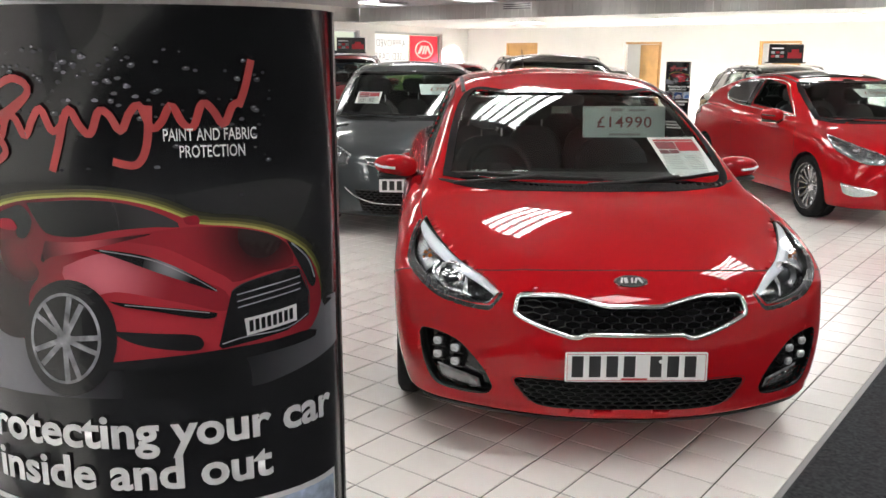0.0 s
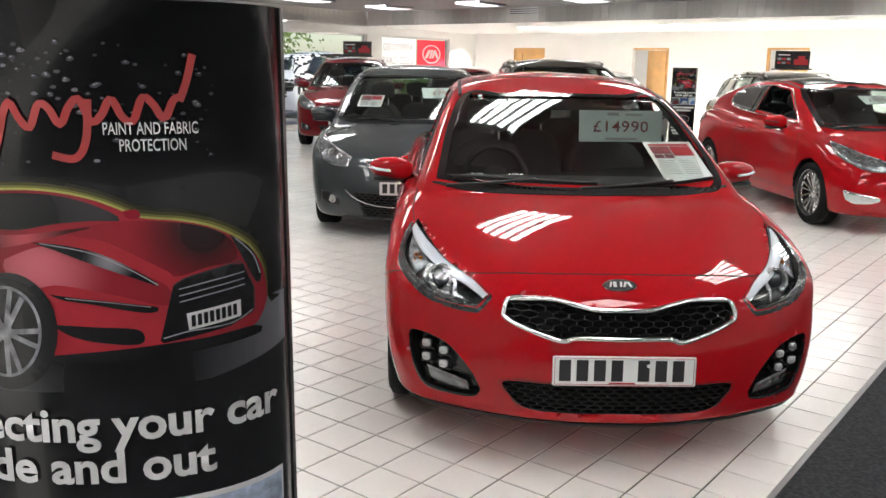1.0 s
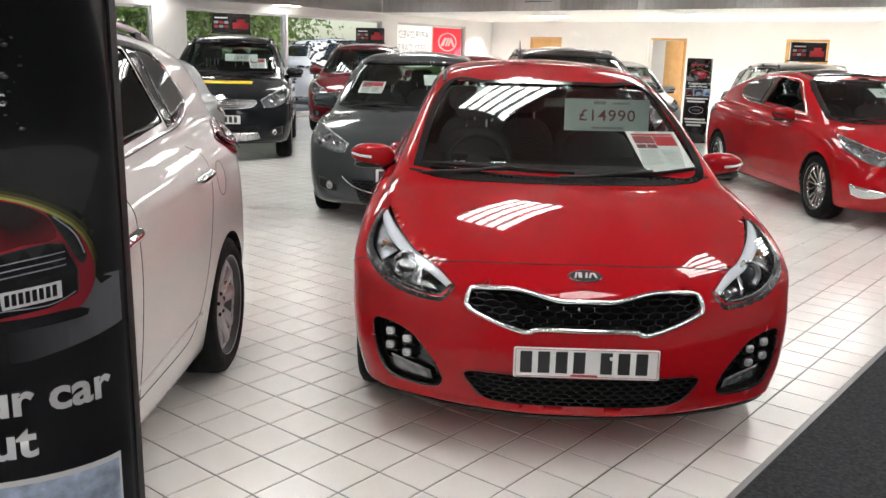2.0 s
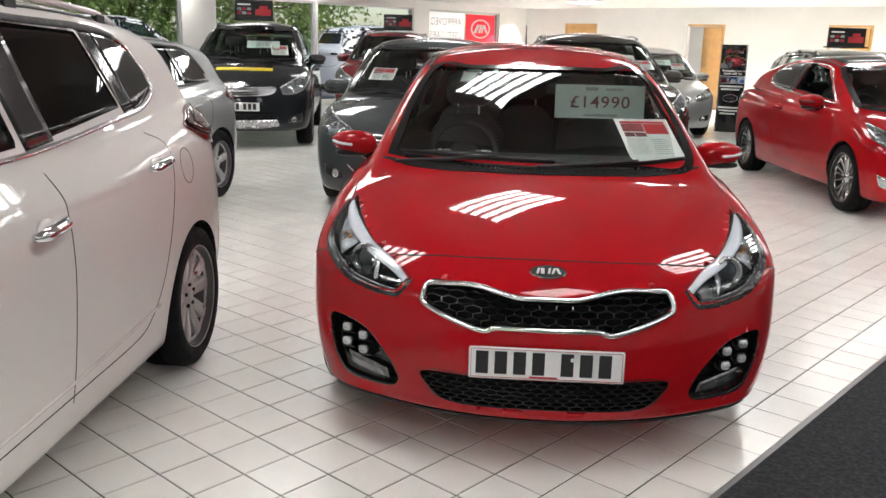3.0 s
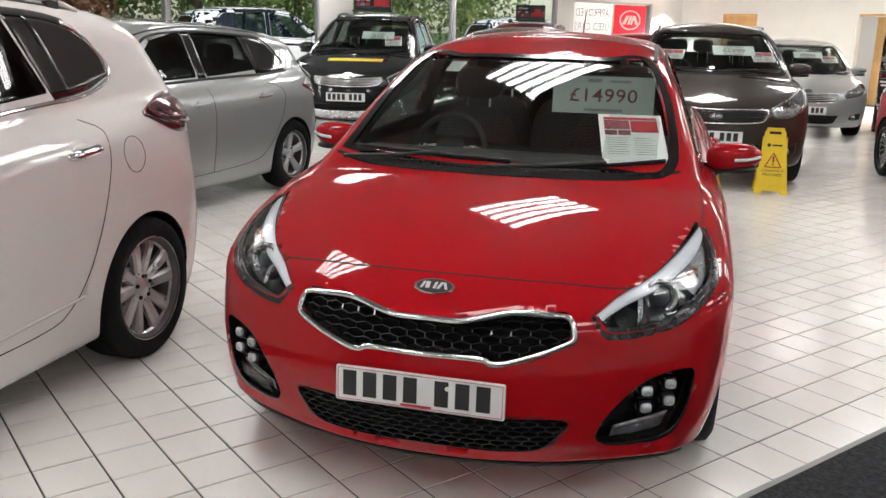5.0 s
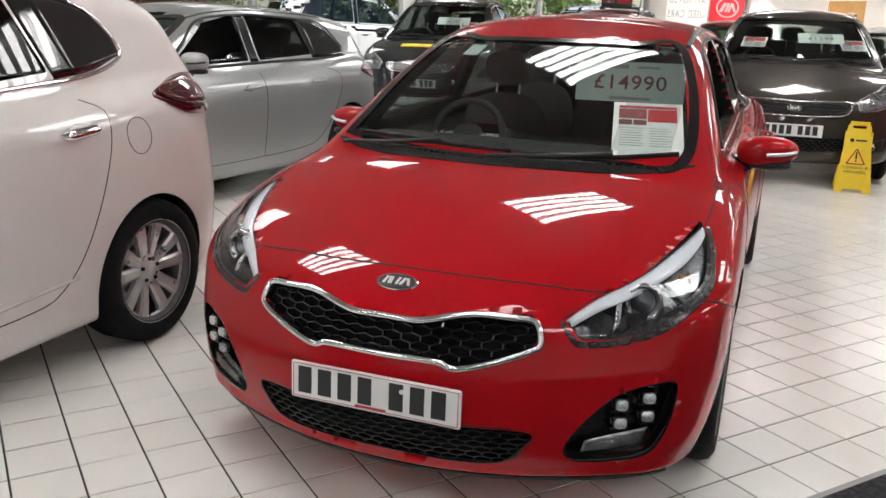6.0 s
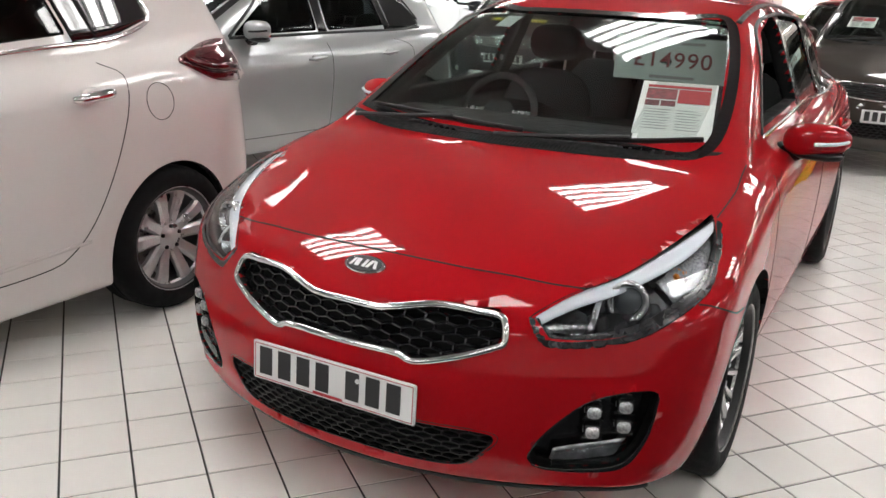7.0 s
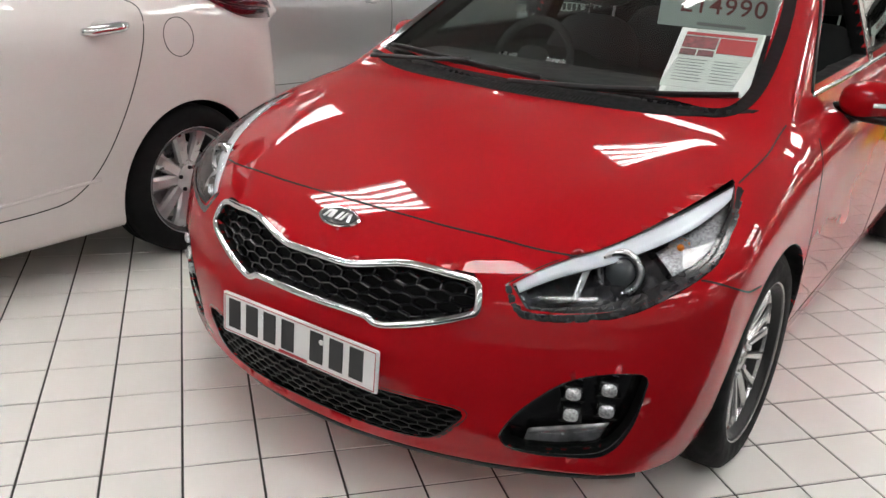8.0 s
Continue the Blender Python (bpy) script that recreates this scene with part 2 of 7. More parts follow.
def skin(f, lo, hi, step):
    """The surface f = 0 within a box, as vertices and quads (a dual grid, moved onto the surface)."""
    ax = [np.arange(lo[k], hi[k] + step, step).astype(np.float32) for k in range(3)]
    X, Y, Z = np.meshgrid(*ax, indexing="ij")
    v = f(X, Y, Z)
    s = v < 0
    nx, ny, nz = s.shape
    c = np.zeros((nx - 1, ny - 1, nz - 1), dtype=np.int8)
    for i in (0, 1):
        for j in (0, 1):
            for k in (0, 1):
                c += s[i:nx - 1 + i, j:ny - 1 + j, k:nz - 1 + k]
    live = (c > 0) & (c < 8)
    ids = np.full(live.shape, -1, dtype=np.int64)
    cells = np.argwhere(live)
    ids[live] = np.arange(len(cells))
    acc = np.zeros((len(cells), 3))
    cnt = np.zeros(len(cells))
    corner = [(0, 0, 0), (1, 0, 0), (0, 1, 0), (1, 1, 0), (0, 0, 1), (1, 0, 1), (0, 1, 1), (1, 1, 1)]
    for a in range(8):
        for b in range(a + 1, 8):
            ca, cb = np.array(corner[a]), np.array(corner[b])
            if np.abs(ca - cb).sum() != 1:
                continue
            pa, pb = cells + ca, cells + cb
            va, vb = v[pa[:, 0], pa[:, 1], pa[:, 2]], v[pb[:, 0], pb[:, 1], pb[:, 2]]
            x = (va < 0) != (vb < 0)
            t = np.where(x, va / np.where(va - vb == 0, 1, va - vb), 0)
            acc += np.where(x[:, None], pa + t[:, None] * (cb - ca), 0)
            cnt += x
    p = acc / cnt[:, None] * step + np.array(lo)
    quads = []
    for k in range(3):
        o = [q for q in range(3) if q != k]
        sl = [slice(None)] * 3
        sl2 = [slice(None)] * 3
        sl[k], sl2[k] = slice(0, -1), slice(1, None)
        s0, s1 = s[tuple(sl)], s[tuple(sl2)]
        e = np.argwhere(s0 != s1)
        e = e[(e[:, o[0]] > 0) & (e[:, o[1]] > 0) & (e[:, o[0]] < s.shape[o[0]] - 1) & (e[:, o[1]] < s.shape[o[1]] - 1)]
        flip = s1[e[:, 0], e[:, 1], e[:, 2]] ^ (k == 1)
        d0, d1 = np.eye(3, dtype=int)[o[0]], np.eye(3, dtype=int)[o[1]]
        q = np.stack([ids[tuple((e - a * d0 - b * d1).T)] for a, b in ((1, 1), (0, 1), (0, 0), (1, 0))], 1)
        good = (q >= 0).all(1)
        q, flip = q[good], flip[good]
        if len(q):
            q[flip] = q[flip][:, ::-1]
            quads.append(q)
    return p, np.concatenate(quads)


def resample(pts, n):
    p = np.array(pts, dtype=float)
    # rounded run through the points
    q = [p[0]]
    for i in range(len(p) - 1):
        p0, p1, p2, p3 = p[max(i - 1, 0)], p[i], p[i + 1], p[min(i + 2, len(p) - 1)]
        for t in np.linspace(0, 1, 13)[1:]:
            q.append(0.5 * ((2 * p1) + (p2 - p0) * t + (2 * p0 - 5 * p1 + 4 * p2 - p3) * t**2 + (3 * p1 - p0 - 3 * p2 + p3) * t**3))
    q = np.array(q)
    s = np.concatenate([[0], np.cumsum(np.linalg.norm(np.diff(q, axis=0), axis=1))])
    t = np.linspace(0, s[-1], n)
    return np.stack([np.interp(t, s, q[:, k]) for k in range(3)], 1)


def flipx(pts):
    return [(-x, y, z) for x, y, z in pts]


def panel(f, low, high, nu, nv, off, thick, material, side=1):
    """A curved sheet with thickness that follows the surface between two runs of points."""
    if side < 0:
        low, high = flipx(low), flipx(high)
    a, b = resample(low, nu), resample(high, nu)
    g = np.concatenate([a + (b - a) * t for t in np.linspace(0, 1, nv)])
    p, n = settle(f, g, 4, off)
    verts = np.concatenate([p, p - n * thick])
    fs = []
    N = nu * nv
    for j in range(nv - 1):
        for i in range(nu - 1):
            k = j * nu + i
            q = (k, k + 1, k + nu + 1, k + nu)
            fs.append(q)
            fs.append(tuple(N + c for c in reversed(q)))
    rim = [i for i in range(nu)] + [j * nu + nu - 1 for j in range(1, nv)] + [(nv - 1) * nu + i for i in range(nu - 2, -1, -1)] + [j * nu for j in range(nv - 2, 0, -1)]
    for i in range(len(rim)):
        c, d = rim[i], rim[(i + 1) % len(rim)]
        fs.append((d, c, c + N, d + N))
    # faces look outward
    v0 = verts[list(fs[0])]
    if np.dot(np.cross(v0[1] - v0[0], v0[2] - v0[0]), n[0]) < 0:
        fs = [tuple(reversed(q)) for q in fs]
    return mesh_of("panel", verts, fs, material)


def strip(f, pts, n, width, height, off, material, closed=False, side=1, round_top=True):
    """A moulding or gap of that width and height that runs over the surface."""
    if side < 0:
        pts = flipx(pts)
    if closed:
        pts = list(pts) + [pts[0]]
    p, nn = settle(f, resample(pts, n), 4, off)
    if closed:
        p, nn = p[:-1], nn[:-1]
    return sweep(p, nn, width, height, material, closed, round_top)


def sweep(p, nn, width, height, material, closed=False, round_top=True):
    m = len(p)
    if closed:
        t = np.roll(p, -1, 0) - np.roll(p, 1, 0)
    else:
        t = np.gradient(p, axis=0)
    t /= np.maximum(np.linalg.norm(t, axis=1), 1e-9)[:, None]
    b = np.cross(t, nn)
    b /= np.maximum(np.linalg.norm(b, axis=1), 1e-9)[:, None]
    w = width if np.ndim(width) else np.full(m, width)
    prof = [(-0.5, 0), (-0.5, 0.5), (-0.25, 0.93), (0, 1), (0.25, 0.93), (0.5, 0.5), (0.5, 0)] if round_top else [(-0.5, -1), (-0.5, 1), (0.5, 1), (0.5, -1)]
    rows = [p + b * (w * u)[:, None] + nn * height * h for u, h in prof]
    verts = np.stack(rows, 1).reshape(-1, 3)
    k = len(prof)
    fs = []
    for i in range(m if closed else m - 1):
        j = (i + 1) % m
        for c in range(k):
            d = (c + 1) % k
            fs.append((i * k + c, i * k + d, j * k + d, j * k + c))
    if not closed:
        fs.append(tuple(range(k))[::-1])
        fs.append(tuple((m - 1) * k + c for c in range(k)))
    return mesh_of("strip", verts, fs, material, round_top)


def tube(pts, radius, material, n=24, ring=8):
    p = resample(pts, n)
    t = np.gradient(p, axis=0)
    t /= np.linalg.norm(t, axis=1)[:, None]
    up = np.array([0.0, 0.0, 1.0]) if abs(t[0][2]) < 0.9 else np.array([1.0, 0, 0])
    b = np.cross(t, up)
    b /= np.linalg.norm(b, axis=1)[:, None]
    c = np.cross(b, t)
    r = radius if np.ndim(radius) else np.full(n, radius)
    verts = np.concatenate([p[i] + (np.outer(np.cos(w := np.linspace(0, 2 * np.pi, ring, endpoint=False)), b[i]) + np.outer(np.sin(w), c[i])) * r[i] for i in range(n)])
    fs = [(i * ring + k, i * ring + (k + 1) % ring, (i + 1) * ring + (k + 1) % ring, (i + 1) * ring + k) for i in range(n - 1) for k in range(ring)]
    fs += [tuple(range(ring))[::-1], tuple((n - 1) * ring + k for k in range(ring))]
    return mesh_of("tube", verts, fs, material)


# ---- cars ----
def car_shape(s):
    """The outer surface of a car as a smooth function: x to its left, y backwards from its nose, z up."""
    front, hood, side, roof, rear = curve(s["front"], 0.05), curve(s["hood"], 0.12), curve(s["side"], 0.06), curve(s["roof"], 0.2), curve(s["rear"], 0.08)
    planf = curve(s["plan"], 0.3)
    fc, fp = s["nose"]
    sy, sz, sl, sc = s["screen"]
    gw, tumble = s["green"]
    ry, rz, rl, rcv = s["back"]
    crown = s.get("crown", 0.06)
    hip = s.get("hip", 0.0)
    gplan = curve(s["gplan"], 0.4)
    crease = s.get("crease", 0.0)
    chin = s.get("chin", 0.0)

    def f(x, y, z):
        ax = np.abs(x)
        w = side(z) * planf(y)
        if hip:
            for ay in s["axles"]:
                w = w + hip * np.exp(-(((y - ay) / 0.42) ** 2)) * np.exp(-(((z - 0.52) / 0.2) ** 2))
        d_side = ax - w
        nose = front(z)
        if chin:
            # a rolled lip along the bottom of the bumper
            nose = nose - chin * np.exp(-(((z - 0.203) / 0.018) ** 2)) * (0.6 + 0.5 * ax)
        d_front = (nose + fc * ax**fp - y) / np.sqrt(1 + (fc * fp * ax ** (fp - 1)) ** 2)
        d_rear = (y - rear(z) + s.get("tailc", 0.28) * ax**2.4) / np.sqrt(1 + (s.get("tailc", 0.28) * 2.4 * ax**1.4) ** 2)
        top = hood(y) - crown * (ax / 0.8) ** 2.2
        if crease:
            # the bonnet falls away outside a soft fold that runs from the screen pillar to the lamp
            e = ax - (0.40 + 0.25 * (y - 0.25) / 0.7)
            top = top - crease * 0.5 * (e + np.sqrt(e * e + 0.0003)) * np.clip((1.35 - y) / 0.3, 0, 1)
        d_top = (z - top) * 0.93
        d_bot = s["bottom"] + s.get("under", 0.0) * np.clip(1 - y / 0.5, 0, 1) - z
        b = smax(d_front, d_side, s.get("corner", 0.13))
        b = smax(b, d_rear, 0.18)
        b = smax(b, d_top, s.get("shoulder", 0.09))
        b = smax(b, d_bot, 0.05)
        ys = sy + (z - sz) / sl + sc * ax**2.2
        g_front = (ys - y) * sl / np.sqrt(1 + sl * sl + (2.2 * sc * ax**1.2 * sl) ** 2)
        g_side = (ax - (gw - tumble * (z - sz)) * gplan(y)) * 0.9
        g_roof = z - roof(y) + s.get("rcrown", 0.05) * (ax / 0.55) ** 2.2
        g_rear = (y - (ry - (z - rz) * rl - rcv * ax**2.2)) / np.sqrt(1 + rl * rl)
        g = smax(g_front, g_side, 0.10)
        g = smax(g, g_rear, 0.10)
        g = smax(g, g_roof, 0.10)
        g = smax(g, sz - 0.07 - z, 0.02)
        return smin(b, g, s.get("melt", 0.018))

    return f


def car_body(s, f, pockets, step):
    """The painted shell: hollow cabin, window openings, wheel arches and lamp pockets."""
    R = s["tyre"] + s.get("gap", 0.026)

    sh = s["shell"]
    cuts = []

    def pocket_cut(uax, vax, lim, poly, depth):
        def c(x, y, z):
            ax = np.abs(x) if lim[2] else x
            pd = np.full(x.shape, 1.0)
            sel = (y > lim[0]) & (y < lim[1])
            ax, ys, zs = ax[sel], y[sel], z[sel]
            pd[sel] = poly_dist(ax * uax[0] + ys * uax[1] + zs * uax[2], ax * vax[0] + ys * vax[1] + zs * vax[2], poly)
            return pd + 0.006
        return c, depth

    def window_cut(kind, poly):
        def c(x, y, z):
            pd = np.full(x.shape, 1.0)
            if kind == "x":
                sel = (np.abs(x) > 0.3) & (z > s["floor"])
                pd[sel] = poly_dist(y[sel], z[sel], poly)
            elif kind == "front":
                sel = (y < s["screen"][0] + 1.6) & (y > s["screen"][0] - 0.1) & (z > 0.8)
                pd[sel] = poly_dist(np.abs(x[sel]), z[sel], poly)
            else:
                sel = (y > s["back"][0] - 1.2) & (z > 0.8)
                pd[sel] = poly_dist(np.abs(x[sel]), z[sel], poly)
            return pd
        return c, sh * 1.8

    def arch_cut(ay):
        return (lambda x, y, z: np.maximum(np.sqrt((y - ay) ** 2 + (z - s["tyre"]) ** 2) - R, 0.58 - np.abs(x))), 9.0

    cuts = [pocket_cut(*p) for p in pockets] + [window_cut(*o) for o in s["openings"]] + [arch_cut(ay) for ay in s["axles"]]

    def carved(x, y, z):
        v = f(x, y, z)
        inner = np.maximum(np.maximum(v + sh, s["floor"] - z), np.maximum(s["cabin"][0] - y, y - s["cabin"][1]))
        out = np.maximum(v, -inner)
        for c, depth in cuts:
            out = np.maximum(out, np.minimum(-c(x, y, z), v + depth))
        return out

    p, q = skin(carved, (-s["half"] - 0.08, -0.08, s["bottom"] - 0.06), (s["half"] + 0.08, s["length"] + 0.08, s["height"] + 0.08), step)
    for _ in range(3):
        dv = carved(p[:, 0], p[:, 1], p[:, 2])
        g = gradient(carved, p, step * 0.05, dv)
        p = p - np.clip(dv / np.maximum((g * g).sum(1), 0.2), -step * 0.5, step * 0.5)[:, None] * g
    # draw the points beside a cut onto its edge
    for c, depth in cuts:
        cv = c(p[:, 0], p[:, 1], p[:, 2])
        near = np.flatnonzero((np.abs(cv) < step * 0.95) & (np.abs(f(p[:, 0], p[:, 1], p[:, 2])) < step * 0.95))
        if not len(near):
            continue
        w = p[near]
        for _ in range(4):
            for fn in (c, f):
                fv = fn(w[:, 0], w[:, 1], w[:, 2])
                g = gradient(fn, w, step * 0.02, fv)
                w = w - np.clip(fv / np.maximum((g * g).sum(1), 0.2), -step, step)[:, None] * g
        p[near] = w
    # points that slid under the skin away from every cut go back onto it
    v = f(p[:, 0], p[:, 1], p[:, 2])
    stray = np.flatnonzero((v < -0.0015) & (v > -0.03))
    if len(stray):
        w = p[stray]
        gap = np.min([c(w[:, 0], w[:, 1], w[:, 2]) for c, depth in cuts], axis=0)
        stray, w = stray[gap > 0.006], w[gap > 0.006]
        for _ in range(4 if len(stray) else 0):
            fv = f(w[:, 0], w[:, 1], w[:, 2])
            g = gradient(f, w, step * 0.02, fv)
            w = w - (fv / np.maximum((g * g).sum(1), 0.2))[:, None] * g
        p[stray] = w
    c = p[q].mean(1)
    v = f(c[:, 0], c[:, 1], c[:, 2])
    dark = v < -0.005
    # a lone dark face is no opening
    seen = np.bincount(q[dark].ravel(), minlength=len(p))
    dark &= seen[q].sum(1) > 6
    me = mesh_of("body", p, q, [s["paint"], LINER], True, dark.astype(int))
    g = gradient(f, p)
    on = np.abs(f(p[:, 0], p[:, 1], p[:, 2])) < 0.004
    return me, p, q, on, g


def nice_normals(me, p, q, on, g):
    """Normals of the smooth surface where the mesh lies on it."""
    me.update()
    nv = np.zeros(len(p) * 3)
    me.vertices.foreach_get("normal", nv)
    nv = nv.reshape(-1, 3)
    n = g / np.maximum(np.linalg.norm(g, axis=1), 1e-6)[:, None]
    ok = on & ((n * nv).sum(1) > 0.15)
    nv[ok] = n[ok]
    me.normals_split_custom_set_from_vertices([tuple(a) for a in nv])


def wheel_meshes(R, width, rim, style):
    """Tyre, rim barrel, spokes, hub and nuts of a wheel whose outer face looks along +x; its centre is the origin."""
    w = width / 2
    tyre = turned([(rim - 0.005, -w * 0.85), (rim + 0.012, -w), (R - 0.035, -w * 1.02), (R - 0.008, -w * 0.86), (R, -w * 0.6), (R, -w * 0.2), (R - 0.006, -w * 0.16), (R - 0.006, -w * 0.1), (R, -w * 0.06), (R, w * 0.06), (R - 0.006, w * 0.1), (R - 0.006, w * 0.16), (R, w * 0.2), (R, w * 0.6), (R - 0.008, w * 0.86), (R - 0.035, w * 1.02), (rim + 0.012, w), (rim - 0.005, w * 0.85)], 48)
    barrel = turned([(rim * 0.98, -w * 0.8), (rim * 0.9, -w * 0.4), (rim * 0.9, w * 0.45), (rim * 0.955, w * 0.7), (rim, w * 0.9), (rim + 0.006, w * 0.96), (rim - 0.004, w * 0.92), (rim * 0.93, w * 0.66), (rim * 0.86, w * 0.4), (rim * 0.86, -w * 0.4), (rim * 0.94, -w * 0.8)], 48)
    spokes = []
    if style == "pairs5":
        plan = [(k * 72 + d, 0.064, 0.052, e) for k in range(5) for d, e in ((-15, -1), (15, 1))]
    elif style == "thin5":
        plan = [(k * 72 + d, 0.030, 0.016, e) for k in range(5) for d, e in ((-7, -4), (7, 4))] + [(k * 72 + 36, 0.028, 0.014, 0) for k in range(5)]
    elif style == "five":
        plan = [(k * 72, 0.075, 0.055, 0.0) for k in range(5)]
    else:
        plan = [(k * 36, 0.04, 0.028, 0.0) for k in range(10)]
    for ang, w1, w0, lean in plan:
        bm = bmesh.new()
        rows = []
        for r, x, wd, dp in ((0.045, w * 0.50, w0, 0.03), (rim * 0.45, w * 0.60, w0 * 0.5 + w1 * 0.4, 0.028), (rim * 0.8, w * 0.72, w1 * 0.95, 0.024), (rim * 0.97, w * 0.70, w1 * 1.15, 0.03)):
            a = radians(ang + lean * (r / rim))
            er, et = Vector((0, math.sin(a), math.cos(a))), Vector((0, math.cos(a), -math.sin(a)))
            rows.append([bm.verts.new(er * r + et * (wd * u) + Vector((x + h, 0, 0))) for u, h in ((-0.5, -dp), (-0.5, -0.006), (-0.3, 0.003), (0.3, 0.003), (0.5, -0.006), (0.5, -dp))])
        for a, b in zip(rows, rows[1:]):
            for k in range(6):
                bm.faces.new((a[k], a[(k + 1) % 6], b[(k + 1) % 6], b[k]))
        bm.faces.new(rows[0])
        bm.faces.new(rows[-1])
        spokes.append(bm)
    hub = turned([(0.066, w * 0.2), (0.066, w * 0.5), (0.058, w * 0.58), (0.034, w * 0.6), (0.031, w * 0.66), (0.0001, w * 0.68)], 24)
    nuts = [(0.05 * math.cos(radians(90 + 72 * k)), 0.05 * math.sin(radians(90 + 72 * k))) for k in range(5)]
    return tyre, barrel, spokes, hub, nuts, w


def add_wheel(car, s, x, y, turn=0.0):
    """A wheel as a part of the car with tyre, rim, spokes, hub and brake disc."""
    tyre, barrel, spokes, hub, nuts, w = wheel_meshes(s["tyre"], s.get("twidth", 0.215), s["rim"], s["wheel"])
    root = new("wheel")
    root.parent = car
    root.matrix_local = pose(x, y, s["tyre"], 0, 0, (0 if x > 0 else 180) + turn)
    part("tyre", tyre, RUBBER, root, smooth=True)
    metal = s.get("alloy", ALLOY)
    part("rim", barrel, s.get("barrel", DARKRIM), root, smooth=True)
    r = s["rim"]
    part("rim_lip", turned([(r * 0.90, w * 0.62), (r * 0.955, w * 0.74), (r + 0.002, w * 0.92), (r + 0.008, w * 0.99), (r + 0.010, w * 0.96), (r + 0.006, w * 0.80)], 48), metal, root, smooth=True)
    for bm in spokes:
        part("spoke", bm, metal, root, smooth=False)
    part("hub", hub, metal, root, smooth=True)
    bm = turned([(0.02, -w * 0.3), (0.15, -w * 0.3), (0.15, -w * 0.1), (0.02, -w * 0.1)], 32)
    part("brake_disc", bm, SATIN, root, smooth=False)
    for a, b in nuts:
        bm = turned([(0.009, w * 0.55), (0.009, w * 0.66), (0.006, w * 0.68)], 6, "x", True)
        bmesh.ops.translate(bm, verts=bm.verts, vec=(0, a, b))
        part("wheel_nut", bm, TRIM if s["wheel"] == "pairs5" else SATIN, root)
    return root


def rounded_body(rx, ry, rz, power=2.6, shape=None):
    bm = bmesh.new()
    bmesh.ops.create_uvsphere(bm, u_segments=24, v_segments=14, radius=1.0)
    for v in bm.verts:
        c = v.co
        q = (abs(c.x) ** power + abs(c.y) ** power + abs(c.z) ** power) ** (-1 / power)
        v.co = Vector((c.x * q * rx, c.y * q * ry, c.z * q * rz))
        if shape:
            v.co = shape(v.co)
    return bm


def add_mirror(car, s, f, side, foot):
    """A door mirror: painted housing, black base and glass, lamp strip."""
    x, y, z = s["mirror"]
    root = new("door_mirror")
    root.parent = car
    root.matrix_local = pose(x * side, y, z, 0, 0, -14 * side)
    sx = s.get("mirror_size", (0.125, 0.075, 0.075))

    def shape(c):
        t = (c.x * side / sx[0] + 1) / 2
        c = Vector((c.x, c.y, c.z * (0.72 + 0.28 * (1 - t) ** 0.5 if t < 1 else 0.72)))
        c.y += 0.055 * t * t
        c.z += 0.012 * t
        if c.y > sx[1] * 0.6:
            c.y = sx[1] * 0.6
        return c

    part("housing", rounded_body(*sx, 2.5, shape), s.get("mirror_paint", s["paint"]), root, smooth=True)
    part("mirror_glass", boxed(-sx[0] * 0.8, sx[0] * 0.8, sx[1] * 0.62, sx[1] * 0.66, -sx[2] * 0.6, sx[2] * 0.62, 0.01), CHROME, root)
    part("lower_shell", rounded_body(sx[0] * 0.88, sx[1] * 0.8, 0.02, 2.4, lambda c: c + Vector((0, 0.02, -sx[2] * 0.74))), TRIM, root, smooth=True)
    part("lamp_strip", tube([(sx[0] * 0.2 * side, -sx[1] * 0.985, 0.0), (sx[0] * 0.7 * side, -sx[1] * 0.80 + 0.03, 0.004), (sx[0] * 0.97 * side, 0.02, 0.012)], 0.007, DRL if s.get("hero") else TRIM), None, root)
    part("arm", tube([(-sx[0] * 0.35 * side, 0.0, -sx[2] * 0.7), (-sx[0] * 0.9 * side, 0.0, -sx[2] * 1.1), (-sx[0] * 1.25 * side, 0.03, -sx[2] * 1.15)], 0.024, GLOSS), None, root)
    part("foot", rounded_body(0.042, 0.06, 0.038, 2.6), GLOSS, root, "black mirror foot", True).matrix_local = pose(-sx[0] * 1.1 * side, 0.02, -sx[2] * 0.95, 0, 20, 0)
    return root


